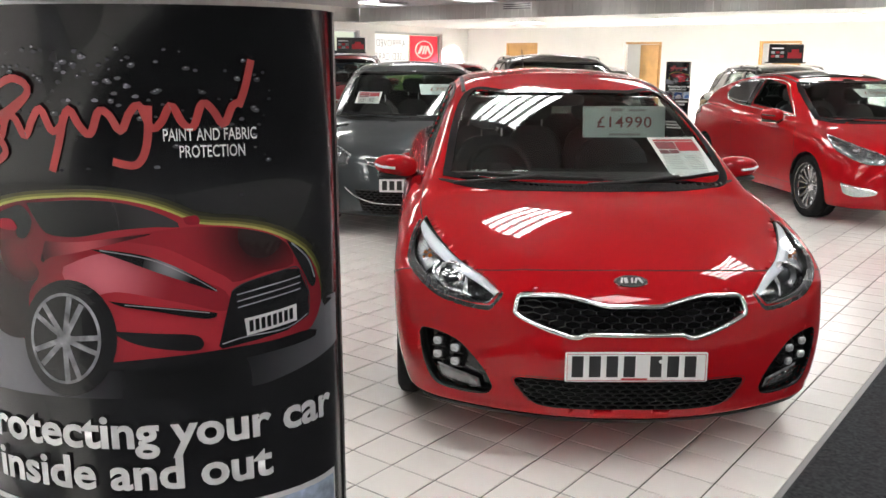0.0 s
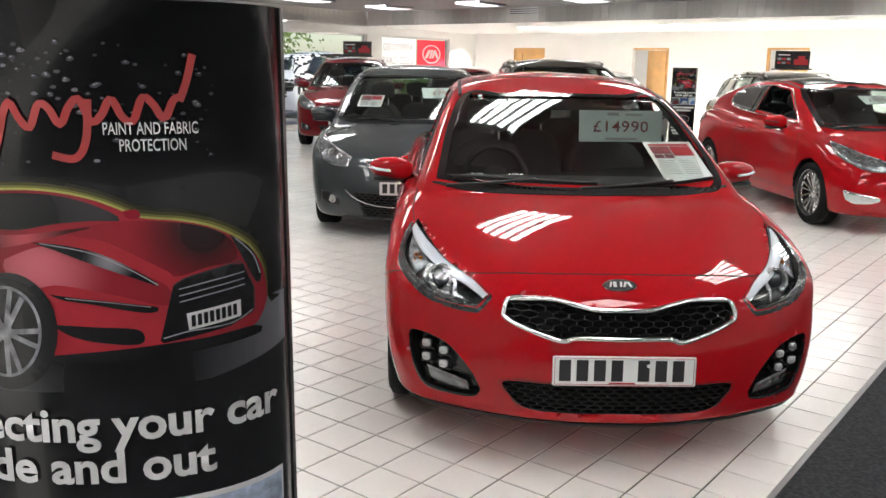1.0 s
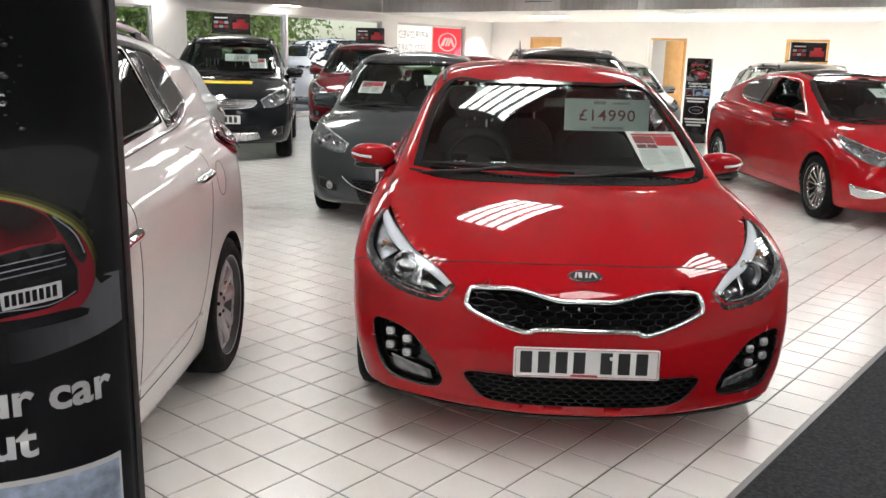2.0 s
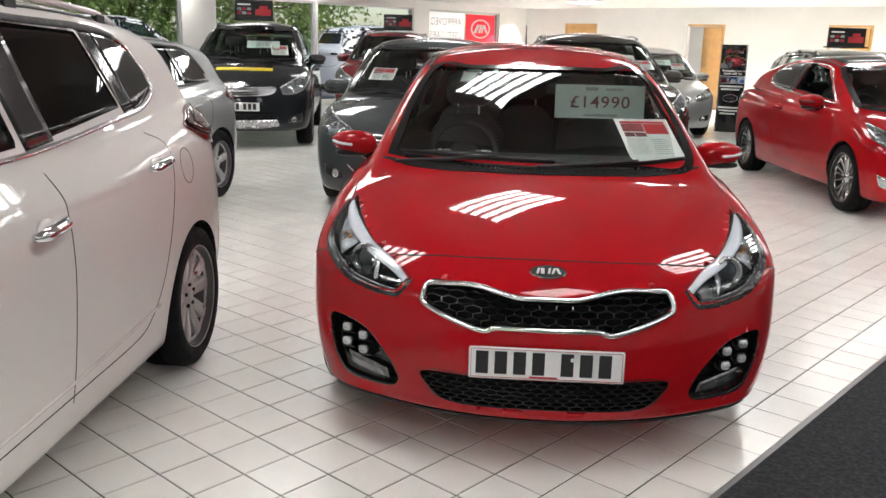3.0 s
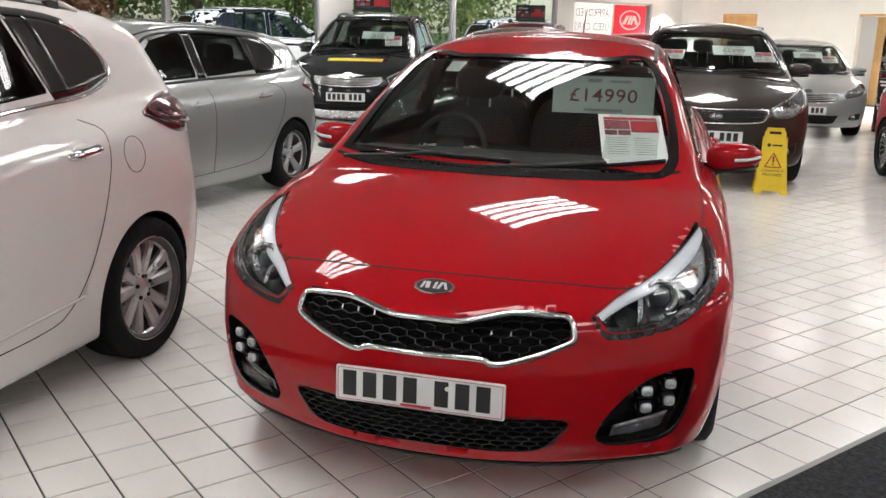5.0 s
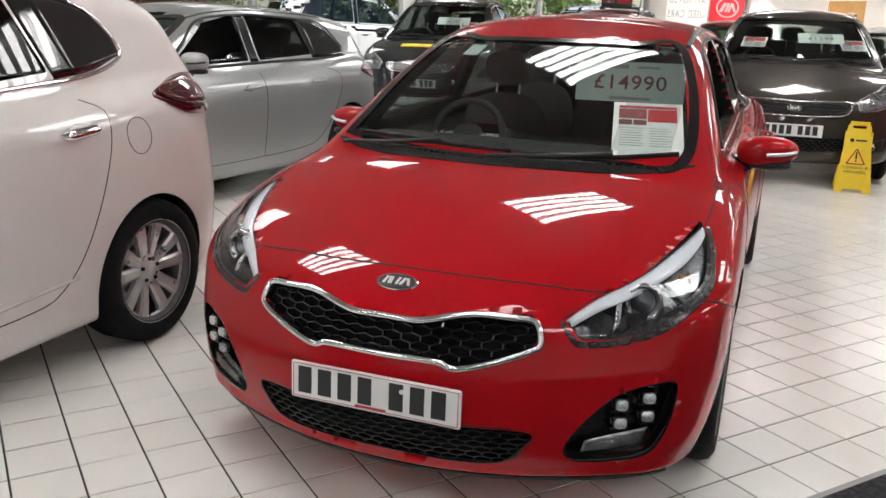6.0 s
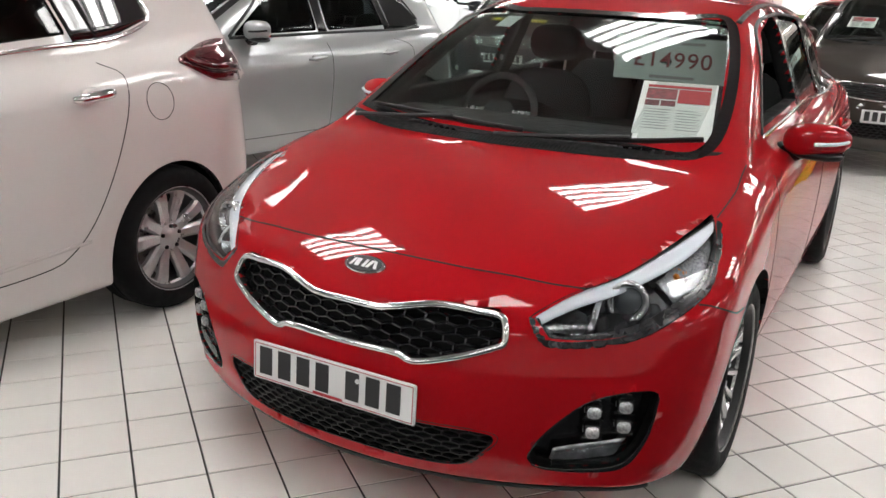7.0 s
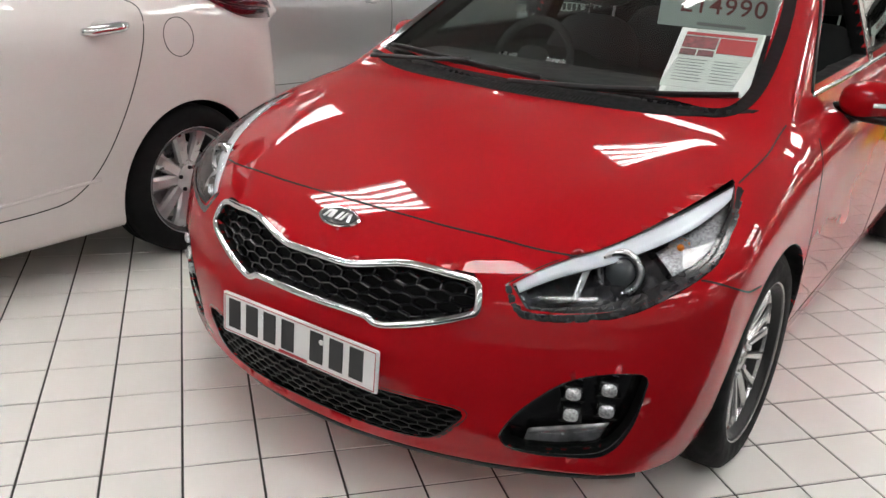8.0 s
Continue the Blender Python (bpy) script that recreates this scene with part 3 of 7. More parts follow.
def add_seats(car, s, material=None):
    """Dashboard, steering wheel and seats seen through the glass."""
    m = material or FABRIC
    c0, c1 = s["cabin"]
    dy = s["dash"]
    zz = s["dash_z"]
    bm = boxed(-s["half"] + 0.16, s["half"] - 0.16, dy - 0.30, dy + 0.10, zz - 0.32, zz, 0.05, 3)
    part("dashboard", bm, CABIN, car, smooth=True)
    wheel = new("steering_wheel")
    wheel.parent = car
    wheel.matrix_local = pose(-0.36, dy + 0.22, zz - 0.03, 68, 0, 0)
    ring = turned([(0.165 + 0.016 * math.cos(a), 0.016 * math.sin(a)) for a in np.linspace(0, 2 * math.pi, 9)], 32, "z")
    part("rim", ring, CABIN, wheel, smooth=True)
    part("boss", rounded_body(0.07, 0.06, 0.025), CABIN, wheel, smooth=True)
    for a in (0, 180, 270):
        bm = boxed(0.04, 0.16, -0.018, 0.018, -0.008, 0.008, 0.004)
        bmesh.ops.rotate(bm, verts=bm.verts, matrix=Matrix.Rotation(radians(a), 3, "Z"))
        part("spoke", bm, SATIN, wheel)
    for row, xs in ((s["seat_y"], (-0.36, 0.36)), (s["seat_y"] + 0.86, (-0.4, 0.0, 0.4))):
        for x in xs:
            seat = new("seat")
            seat.parent = car
            seat.matrix_local = pose(x, row, 0)
            part("cushion", rounded_body(0.24 if row == s["seat_y"] else 0.2, 0.27, 0.11, 3.5, lambda c: c + Vector((0, -0.2, 0.43))), m, seat, smooth=True)
            bm = rounded_body(0.23 if row == s["seat_y"] else 0.2, 0.08, 0.34, 3.2)
            bmesh.ops.rotate(bm, verts=bm.verts, matrix=Matrix.Rotation(radians(-16), 3, "X"))
            bmesh.ops.translate(bm, verts=bm.verts, vec=(0, 0.12, 0.74))
            part("backrest", bm, m, seat, smooth=True)
            bm = rounded_body(0.13, 0.05, 0.085, 3)
            bmesh.ops.translate(bm, verts=bm.verts, vec=(0, 0.24, s["headrest"]))
            part("headrest", bm, m, seat, smooth=True)
            for u in (-0.06, 0.06):
                part("post", tube([(u, 0.20, s["headrest"] - 0.2), (u, 0.235, s["headrest"])], 0.006, SATIN, 4, 6), None, seat)


def add_plate(car, m, red_border=False, yellow=False):
    """A registration plate with plain bars for its characters."""
    root = new("number_plate")
    root.parent = car
    root.matrix_local = m
    part("plate", boxed(-0.26, 0.26, -0.004, 0.004, -0.0555, 0.0555, 0.006), YELLOW if yellow else WHITE, root)
    xs = [-0.215, -0.152, -0.089, -0.026, 0.07, 0.133, 0.196]
    for x in xs:
        part("bar", boxed(x - 0.021, x + 0.021, -0.0056, -0.003, -0.037, 0.042), INK, root)
    if red_border:
        for a in ((-0.253, 0.253, 0.0485, 0.0500), (-0.253, 0.253, -0.0500, -0.0485), (-0.253, -0.2515, -0.05, 0.05), (0.2515, 0.253, -0.05, 0.05)):
            part("border", boxed(a[0], a[1], -0.0052, -0.003, a[2], a[3]), REDINK, root)
        part("dealer_line", boxed(-0.055, 0.04, -0.0052, -0.003, -0.0475, -0.0415), REDINK, root)
        for x in (-0.118, 0.087):
            bm = turned([(0.007, -0.0075), (0.007, -0.004)], 12, "y", True)
            bmesh.ops.translate(bm, verts=bm.verts, vec=(x, 0, 0.022))
            part("screw_cap", bm, WHITE, root)
    return root


def add_badge(car, m, size=(0.062, 0.030), round_badge=False):
    """An oval maker's badge: chrome ring, black field, plain bright shapes."""
    root = new("badge")
    root.parent = car
    root.matrix_local = m
    a, b = size

    def oval(k, y0, y1):
        bm = turned([(1.0, y0), (1.0, y1 + (y0 - y1) * 0.3), (0.96, y1)], 40, "y", True)
        for v in bm.verts:
            v.co.x *= a * k
            v.co.z *= b * k
        return bm

    part("ring", oval(1.0, 0.006, -0.004), CHROME, root, smooth=False)
    part("field", oval(0.86, 0.0, -0.0055), INK, root)
    if not round_badge:
        for x0, x1, ln in ((-0.62, -0.50, 0.10), (-0.42, -0.22, 0.0), (-0.02, 0.10, 0.06), (0.20, 0.34, 0.14), (0.46, 0.60, -0.14)):
            bm = boxed(a * x0, a * x1, -0.0075, -0.004, -b * 0.42, b * 0.42)
            for v in bm.verts:
                v.co.x += a * ln * (v.co.z / (b * 0.42)) * 0.5 + a * 0.02
            part("bright_shape", bm, BADGE, root)
    else:
        part("bright_shape", boxed(-a * 0.6, a * 0.6, -0.0075, -0.004, -b * 0.1, b * 0.1), CHROME, root)
        part("bright_shape", boxed(-a * 0.12, a * 0.12, -0.0075, -0.004, -b * 0.6, b * 0.6), CHROME, root)
    return root


def price_card(parent, m, text, w=0.46, h=0.19):
    root = new("price_card")
    root.parent = parent
    root.matrix_local = m
    part("card", boxed(-w / 2, w / 2, -0.001, 0.001, -h / 2, h / 2, 0.0), CARD, root)
    rot = pose(0, -0.0025, -0.005, 90, 0, 0)
    if text:
        lettering(text, h * 0.50, PRICEINK, rot, root, wide=1.02 * w / 0.46 * 0.19 / h)
    part("brand_bar", boxed(-w * 0.16, -w * 0.02, -0.003, -0.001, h * 0.33, h * 0.43), GREYINK, root)
    part("brand_bar", boxed(w * 0.06, w * 0.26, -0.003, -0.001, h * 0.34, h * 0.40), GREYINK, root)
    part("small_print", boxed(-w * 0.18, w * 0.2, -0.003, -0.001, -h * 0.44, -h * 0.37), GREYINK, root)
    return root


def info_sheet(parent, m, w=0.25, h=0.31):
    root = new("info_sheet")
    root.parent = parent
    root.matrix_local = m
    part("sheet", boxed(-w / 2, w / 2, -0.0008, 0.0008, -h / 2, h / 2), PAPER, root)
    part("photo", boxed(-w * 0.42, -w * 0.02, -0.002, -0.0008, h * 0.16, h * 0.36), PHOTO, root)
    part("photo", boxed(-w * 0.42, -w * 0.23, -0.002, -0.0008, h * 0.03, h * 0.13), PHOTO2, root)
    part("photo", boxed(-w * 0.21, -w * 0.02, -0.002, -0.0008, h * 0.03, h * 0.13), PHOTO2, root)
    part("red_block", boxed(w * 0.0, w * 0.42, -0.002, -0.0008, h * 0.10, h * 0.36), REDINK, root)
    part("red_block", boxed(-w * 0.42, w * 0.42, -0.002, -0.0008, h * 0.38, h * 0.43), REDINK, root)
    for k in range(8):
        z = -h * (0.04 + 0.05 * k)
        part("text_bar", boxed(-w * 0.40, -w * (0.06 + 0.02 * (k % 3)), -0.0016, -0.0008, z - 0.0016, z + 0.0016), GREYINK, root)
        part("text_bar", boxed(w * 0.02, w * (0.28 + 0.05 * (k % 2)), -0.0016, -0.0008, z - 0.0016, z + 0.0016), GREYINK, root)
    return root


def glazing(car, s, f):
    """Windscreen, rear and side glass with their dark surrounds."""
    w = s["ws"]
    ws = part("windscreen", panel(f, w["low"], w["high"], 33, 17, -0.002, 0.004, SCREEN), None, car, "laminated windscreen glass")
    edge = list(w["low"]) + list(reversed(w["high"]))
    edge = [(x * s.get("frit_in", 1.0), y, z) for x, y, z in edge]
    part("seal", strip(f, edge, 160, s.get("frit", 0.055), 0.0015, 0.0, GLOSS, True, 1, False), None, ws)
    ws.visible_shadow = False
    if "rw" in s:
        rw = part("rear_window", panel(f, s["rw"]["low"], s["rw"]["high"], 25, 9, -0.002, 0.004, s.get("rear_glass", TINT)), None, car)
        part("seal", strip(f, list(s["rw"]["low"]) + list(reversed(s["rw"]["high"])), 80, 0.04, 0.004, -0.004, GLOSS, True), None, rw)
    for sd in (1, -1):
        for k, win in enumerate(s["side_glass"]):
            if win.get("opened") == sd:
                continue
            g = part("side_window", panel(f, win["low"], win["high"], 19, 9, 0.003 if win.get("solid") else -0.004, 0.005 if win.get("solid") else 0.004, win["glass"], sd), None, car)
            g.visible_shadow = False
        for run, width, m in s["side_trim"]:
            part("window_trim", strip(f, run, 70, width, 0.006, 0.0, m, False, sd), None, car)
        for low, high in s.get("pillars", ()):
            part("pillar_cover", panel(f, low, high, 7, 9, 0.002, 0.006, GLOSS, sd), None, car)


def finish_car(car, s, f, pockets=(), step=0.035):
    me, p, q, on, g = car_body(s, f, pockets, step)
    nice_normals(me, p, q, on, g)
    part("body", me, None, car)
    glazing(car, s, f)
    tx = s["half"] - s.get("twidth", 0.215) / 2 - s.get("inset", 0.008)
    for ay in s["axles"]:
        for sd in (1, -1):
            add_wheel(car, s, tx * sd, ay)
    for sd in (1, -1):
        add_mirror(car, s, f, sd, None)
        for run in s["seams"]:
            part("shut_line", strip(f, run, 60, 0.0045, 0.0010, 0.0, SEAM, False, sd, False), None, car)
        for hx, hy, hz in s["handles"]:
            add_handle(car, s, f, hx, hy, hz, sd)
    for run in s.get("seams_once", ()):
        part("shut_line", strip(f, run, 90, 0.005, 0.0012, 0.0, SEAM, False, 1, False), None, car)
    add_seats(car, s)


def add_handle(car, s, f, x, y, z, sd):
    P, n = settle(f, [(x * sd, y, z)])
    root = new("door_handle")
    root.parent = car
    root.matrix_local = Matrix.Translation(P[0])
    part("cup", rounded_body(0.012, 0.05, 0.032, 2.2), s["paint"], root, smooth=True)
    part("grip", tube([(0.012 * sd, -0.095, -0.008), (0.034 * sd, -0.06, -0.003), (0.036 * sd, 0.05, 0.006), (0.014 * sd, 0.095, 0.010)], np.interp(np.linspace(0, 1, 24), [0, 0.2, 0.8, 1], np.array([0.008, 0.014, 0.014, 0.009]) * s.get("grip", 1.0)), s.get("handle", s["paint"])), None, root)


# ---- the showroom ----
WALL = mat("white_wall_paint", (0.78, 0.77, 0.75), 0.7, vary=0.03, scale=1.5, bump=0.04, bscale=150)
CEIL = mat("ceiling_white", (0.74, 0.73, 0.71), 0.8, vary=0.04, scale=2.0)
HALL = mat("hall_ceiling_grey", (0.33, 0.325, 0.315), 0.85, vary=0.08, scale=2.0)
BOARD = mat("grey_white_cladding", (0.66, 0.65, 0.62), 0.55, vary=0.06, scale=4.0, obrand=0.05)
WOOD = mat("oak_veneer", (0.50, 0.29, 0.11), 0.45, vary=0.12, scale=6.0, bump=0.05, bscale=60)
GROUT = mat("dark_grout", (0.022, 0.019, 0.016), 0.85, vary=0.3, scale=9.0)
TILE = mat("white_floor_tile", (0.80, 0.785, 0.745), 0.20, vary=0.035, scale=2.2, island=0.02, bump=0.015, bscale=30)
TILEONE = mat("white_floor_tile_single", (0.80, 0.785, 0.745), 0.20, vary=0.035, scale=2.2, obrand=0.02, bump=0.015, bscale=30)
CARPET = mat("charcoal_carpet", (0.045, 0.047, 0.050), 0.95, vary=0.55, scale=60.0, bump=0.7, bscale=350, spec=0.1)
ALU = mat("aluminium", (0.6, 0.6, 0.6), 0.3, 1.0)
PANE = glass("window_pane", (0.96, 0.97, 0.96), 1.3)
TUBE = mat("fluorescent_tube", (0.9, 0.9, 0.9), 0.4, emit=(1.0, 0.985, 0.965), power=21.5)
PANEL = mat("light_panel", (0.9, 0.9, 0.9), 0.4, emit=(1.0, 0.97, 0.92), power=22.0)
LOUVRE = mat("louvre_grey", (0.28, 0.28, 0.28), 0.4)


def room_part(name, bm, material, kind="structure", label="", category="", parent=None, smooth=False):
    ob = part(name, bm, material, parent, "", smooth)
    if parent is None:
        ob.matrix_world = ROOM
        tagged(ob, label, category, "", kind)
    return ob


def wall_with_openings(bm, along, a0, a1, z1, openings, t0, t1):
    """Piers and lintels of a wall that runs along x or y between a0 and a1, with openings (from, to, sill, head)."""
    cut = sorted(openings)
    at = a0
    def slab(p, q, z0, zz):
        if q - p > 1e-4 and zz - z0 > 1e-4:
            if along == "x":
                box(bm, p, q, t0, t1, z0, zz)
            else:
                box(bm, t0, t1, p, q, z0, zz)
    for p, q, sill, head in cut:
        slab(at, p, -0.1, z1)
        slab(p, q, -0.1, sill)
        slab(p, q, head, z1)
        at = q
    slab(at, a1, -0.1, z1)
    return bm


def build_room():
    doors = [(1.33, 2.37), (4.97, 6.01), (8.44, 9.40)]
    bm = wall_with_openings(bmesh.new(), "x", -0.2, EAST, HIGH + 0.3, [(a, b, -0.1, 2.05) for a, b in doors], 0.0, 0.16)
    room_part("wall_north", bm, WALL, label="white painted plaster wall with three doorways", category="wall")
    wins = [(-4.08, -1.24, 0.05, 2.27), (-7.715, -4.65, 0.05, 2.27), (-10.36, -7.765, 0.05, 2.27)] + [(-11.10 - 3.09 * (k + 1) + 0.03, -11.10 - 3.09 * k - 0.03, 0.05, 2.27) for k in range(5)]
    bm = wall_with_openings(bmesh.new(), "y", SOUTH, 0.0, HIGH + 0.3, wins, -0.2, 0.0)
    room_part("wall_west", bm, WALL, label="white wall with large shop windows", category="wall")
    room_part("wall_south", boxed(-0.2, EAST, SOUTH - 0.2, SOUTH, -0.1, HIGH + 0.3), WALL, label="plain white wall", category="wall")
    room_part("wall_east", boxed(EAST, EAST + 0.2, SOUTH - 0.2, 0.16, -0.1, HIGH + 0.3), WALL, label="plain white wall", category="wall")
    # windows
    for k, (a, b, z0, z1) in enumerate(wins):
        w = room_part("window_%d" % (k + 1), boxed(-0.13, -0.07, a, b, z0, z0 + 0.06), ALU, label="aluminium framed shop window", category="window")
        for q in ((a, a + 0.05, z0 + 0.06, z1 - 0.05), (b - 0.05, b, z0 + 0.06, z1 - 0.05)):
            part("frame_post", boxed(-0.13, -0.07, q[0], q[1], q[2], q[3]), ALU, w)
        part("frame_head", boxed(-0.13, -0.07, a, b, z1 - 0.05, z1), ALU, w)
        g = part("pane", boxed(-0.104, -0.096, a + 0.05, b - 0.05, z0 + 0.06, z1 - 0.05), PANE, w)
        g.visible_shadow = False
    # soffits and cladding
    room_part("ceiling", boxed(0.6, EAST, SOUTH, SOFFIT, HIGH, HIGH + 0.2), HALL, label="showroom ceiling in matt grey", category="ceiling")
    room_part("soffit_north", boxed(0.0, EAST, SOFFIT + 0.02, 0.0, LOW, LOW + 0.15), CEIL, label="low white plaster soffit", category="ceiling")
    room_part("soffit_west", boxed(0.0, 0.6, SOUTH, SOFFIT + 0.02, LOW, LOW + 0.15), CEIL, label="low white soffit over the windows", category="ceiling")
    back = room_part("fascia_north", boxed(0.6, EAST, SOFFIT + 0.012, SOFFIT + 0.03, LOW - 0.01, HIGH), BOARD, label="vertical board cladding, off-white", category="cladding")
    plank = boxed(0.0, 0.153, 0.0, 0.012, LOW - 0.02, HIGH - 0.002)
    first = part("board", plank, BOARD, back)
    first.matrix_local = pose(0.62, SOFFIT, 0)
    for i in range(1, int((EAST - 0.62) / 0.16)):
        part("board", first.data, None, back).matrix_local = pose(0.62 + i * 0.16, SOFFIT, 0)
    back = room_part("fascia_west", boxed(0.57, 0.588, SOUTH, SOFFIT, LOW - 0.01, HIGH), BOARD, label="vertical board cladding, grey-white", category="cladding")
    for i in range(int((SOFFIT - SOUTH) / 0.16)):
        part("board", first.data, None, back).matrix_local = pose(0.6, SOFFIT - i * 0.16 - 0.16, 0, 0, 0, 90)
    # grille in the cladding
    v = room_part("vent", boxed(4.72, 5.42, SOFFIT - 0.012, SOFFIT, 2.60, 2.74), ALU, "", "metal air vent set in the cladding", "vent")
    for k in range(6):
        part("slat", boxed(4.74, 5.40, SOFFIT - 0.028, SOFFIT - 0.012, 2.61 + k * 0.021, 2.622 + k * 0.021), WHITE if k % 2 else TRIM, v)
    # doors
    for k, (a, b) in enumerate(doors):
        d = room_part("door_%d" % (k + 1), boxed(a, a + 0.05, 0.02, 0.15, 0, 2.05), WOOD if k != 1 else WHITE, label="oak veneered door in a pale frame" if k == 0 else "oak veneered door standing half open", category="door")
        part("jamb", boxed(b - 0.05, b, 0.02, 0.15, 0, 2.05), WOOD, d)
        part("head", boxed(a + 0.05, b - 0.05, 0.02, 0.15, 2.0, 2.05), WOOD, d)
        if k >= 1:
            leaf = part("leaf", boxed(0, 0.86, 0, 0.044, 0.01, 1.99), WOOD, d)
            leaf.matrix_local = pose(b - 0.06, 0.06, 0, 0, 0, 146)
            part("glazed_slot", boxed(0.58, 0.70, -0.004, 0.048, 0.95, 1.75), LENS, leaf)
            part("handle", boxed(0.74, 0.84, -0.05, 0.09, 0.98, 1.0, 0.004), SATIN, leaf)
        else:
            leaf = part("leaf", boxed(a + 0.052, b - 0.052, 0.06, 0.104, 0.01, 1.998), WOOD, d)
            part("handle", boxed(b - 0.2, b - 0.1, 0.0, 0.06, 0.98, 1.0, 0.004), SATIN, leaf)
    room_part("back_room", boxed(-0.2, EAST, 2.6, 2.7, -0.1, 2.6), WALL, label="white wall of the rooms behind", category="wall")
    room_part("back_room_floor", boxed(-0.2, EAST, 0.16, 2.6, -0.1, -0.004), CARPET, label="dark carpet behind the doors", category="floor")
    room_part("back_room_ceiling", boxed(-0.2, EAST, 0.16, 2.6, 2.6, 2.7), CEIL, label="white ceiling behind the doors", category="ceiling")
    for x in (1.9, 5.5, 8.9):
        ob = room_part("ceiling_light", boxed(x - 0.61, x + 0.61, 1.0, 1.62, 2.588, 2.599, 0.004), WHITE, "", "square white ceiling light behind the doors", "light")
        ob["group"] = "corridor lights"
        part("diffuser", boxed(x - 0.58, x + 0.58, 1.03, 1.59, 2.584, 2.5875), PANEL, ob)
    # lights in the soffit
    for x, y in ((7.5, -3.0), (11.0, -3.1), (3.9, -3.0), (14.5, -3.1), (0.32, -8.0), (0.32, -11.2)):
        ob = room_part("ceiling_light", boxed(x - 0.31 if x > 1 else x - 0.16, x + 0.31 if x > 1 else x + 0.16, y - 0.31, y + 0.31, LOW - 0.012, LOW - 0.001, 0.004), WHITE, "", "square white recessed ceiling light", "light")
        ob["group"] = "soffit lights"
        part("diffuser", boxed(x - 0.28 if x > 1 else x - 0.13, x + 0.28 if x > 1 else x + 0.13, y - 0.28, y + 0.28, LOW - 0.016, LOW - 0.0125), PANEL, ob)
    for x in (0.45, 4.23, 7.67, 10.5, 13.6, 17.0):
        y = -0.42
        ob = room_part("downlight", turned([(0.07, LOW - 0.012), (0.07, LOW - 0.001), (0.05, LOW - 0.001), (0.055, LOW - 0.012)], 20, "z"), WHITE, "", "small round downlight washing the wall", "light")
        ob.matrix_world = ROOM @ pose(x, y, 0)
        ob["group"] = "wall downlights"
        lamp = new("downlight_lamp", bpy.data.lights.new("downlight", "SPOT"))
        lamp.data.energy, lamp.data.spot_size, lamp.data.spot_blend, lamp.data.color, lamp.data.shadow_soft_size = 1500, radians(84), 0.18, (1.0, 0.97, 0.93), 0.04
        lamp.matrix_world = ROOM @ pose(x, y, LOW - 0.03, -20, 0, 0)


FIXTURES = [(12.08 + 2.4 * i, -16.2 + 2.4 * j) for i in range(-4, 4) for j in range(-4, 5)]


def fixture(m):
    """A recessed fluorescent fitting: grey tray, five slim tubes and louvres between them."""
    f = thing("fluorescent_light", m, "recessed fluorescent ceiling fitting with grey louvres", "light", "hall lights")
    part("tray", boxed(-0.48, 0.48, -0.30, 0.30, -0.010, -0.002), LOUVRE, f)
    for k in range(5):
        y = -0.232 + 0.116 * k
        part("tube", boxed(-0.46, 0.46, y - 0.032, y + 0.032, -0.026, -0.012), TUBE, f)
    for k in range(6):
        y = -0.290 + 0.116 * k
        part("louvre", boxed(-0.47, 0.47, y - 0.007, y + 0.007, -0.05, -0.011), LOUVRE, f)
    return f


def build_lights():
    first = None
    for x, y in FIXTURES:
        m = ROOM @ pose(x, y, HIGH, 0, 0, 90)
        if first is None:
            first = fixture(m)
        else:
            copy_thing(first, m)


PITCH, TILE0 = 0.2045, (13.02, -18.84)


def build_floor():
    bm = boxed(0.0, 14.452, SOUTH, 0.0, -0.1, -0.0035)
    floor = room_part("floor", bm, GROUT, label="white square tiles with dark joints", category="floor")
    h = 0.0993
    c = 0.0013
    unit = [(-h, -h, -0.003), (h, -h, -0.003), (h, h, -0.003), (-h, h, -0.003), (-h + c, -h + c, 0), (h - c, -h + c, 0), (h - c, h - c, 0), (-h + c, h - c, 0)]
    quads = [(4, 5, 6, 7), (0, 1, 5, 4), (1, 2, 6, 5), (2, 3, 7, 6), (3, 0, 4, 7)]
    one = mesh_of("tile", unit, quads, TILEONE, False)
    i0, i1 = -int(TILE0[0] / PITCH), 6
    j0, j1 = int((SOUTH - TILE0[1]) / PITCH), int(-TILE0[1] / PITCH) - 1
    V, F = [], []
    U = np.array(unit)
    near = 0
    rng = random.Random(4)
    for i in range(i0, i1 + 1):
        for j in range(j0, j1 + 1):
            x, y = TILE0[0] + (i + 0.5) * PITCH, TILE0[1] + (j + 0.5) * PITCH
            if -8 <= i <= 6 and -4 <= j <= 15:
                t = part("tile", one, None, floor)
                t.matrix_local = pose(x, y, rng.uniform(-0.0004, 0.0004), rng.uniform(-0.12, 0.12), rng.uniform(-0.12, 0.12), 0)
                near += 1
                continue
            k = len(V) * 8
            V.append(U + (x, y, 0))
            F += [tuple(k + q for q in f) for f in quads]
    ob = part("tiles", mesh_of("tiles", np.concatenate(V), F, TILE, False), None, floor)
    ob["kind"] = "stuff"
    room_part("carpet", boxed(14.475, EAST, SOUTH, 0.0, -0.1, 0.004), CARPET, label="charcoal cut-pile carpet", category="carpet")
    room_part("carpet_trim", boxed(14.452, 14.476, SOUTH, 0.0, -0.1, 0.0045, 0.002), mat("trim_metal", (0.30, 0.30, 0.30), 0.45, 0.6), label="grey metal edging strip beside the carpet", category="trim")


build_room()
build_lights()


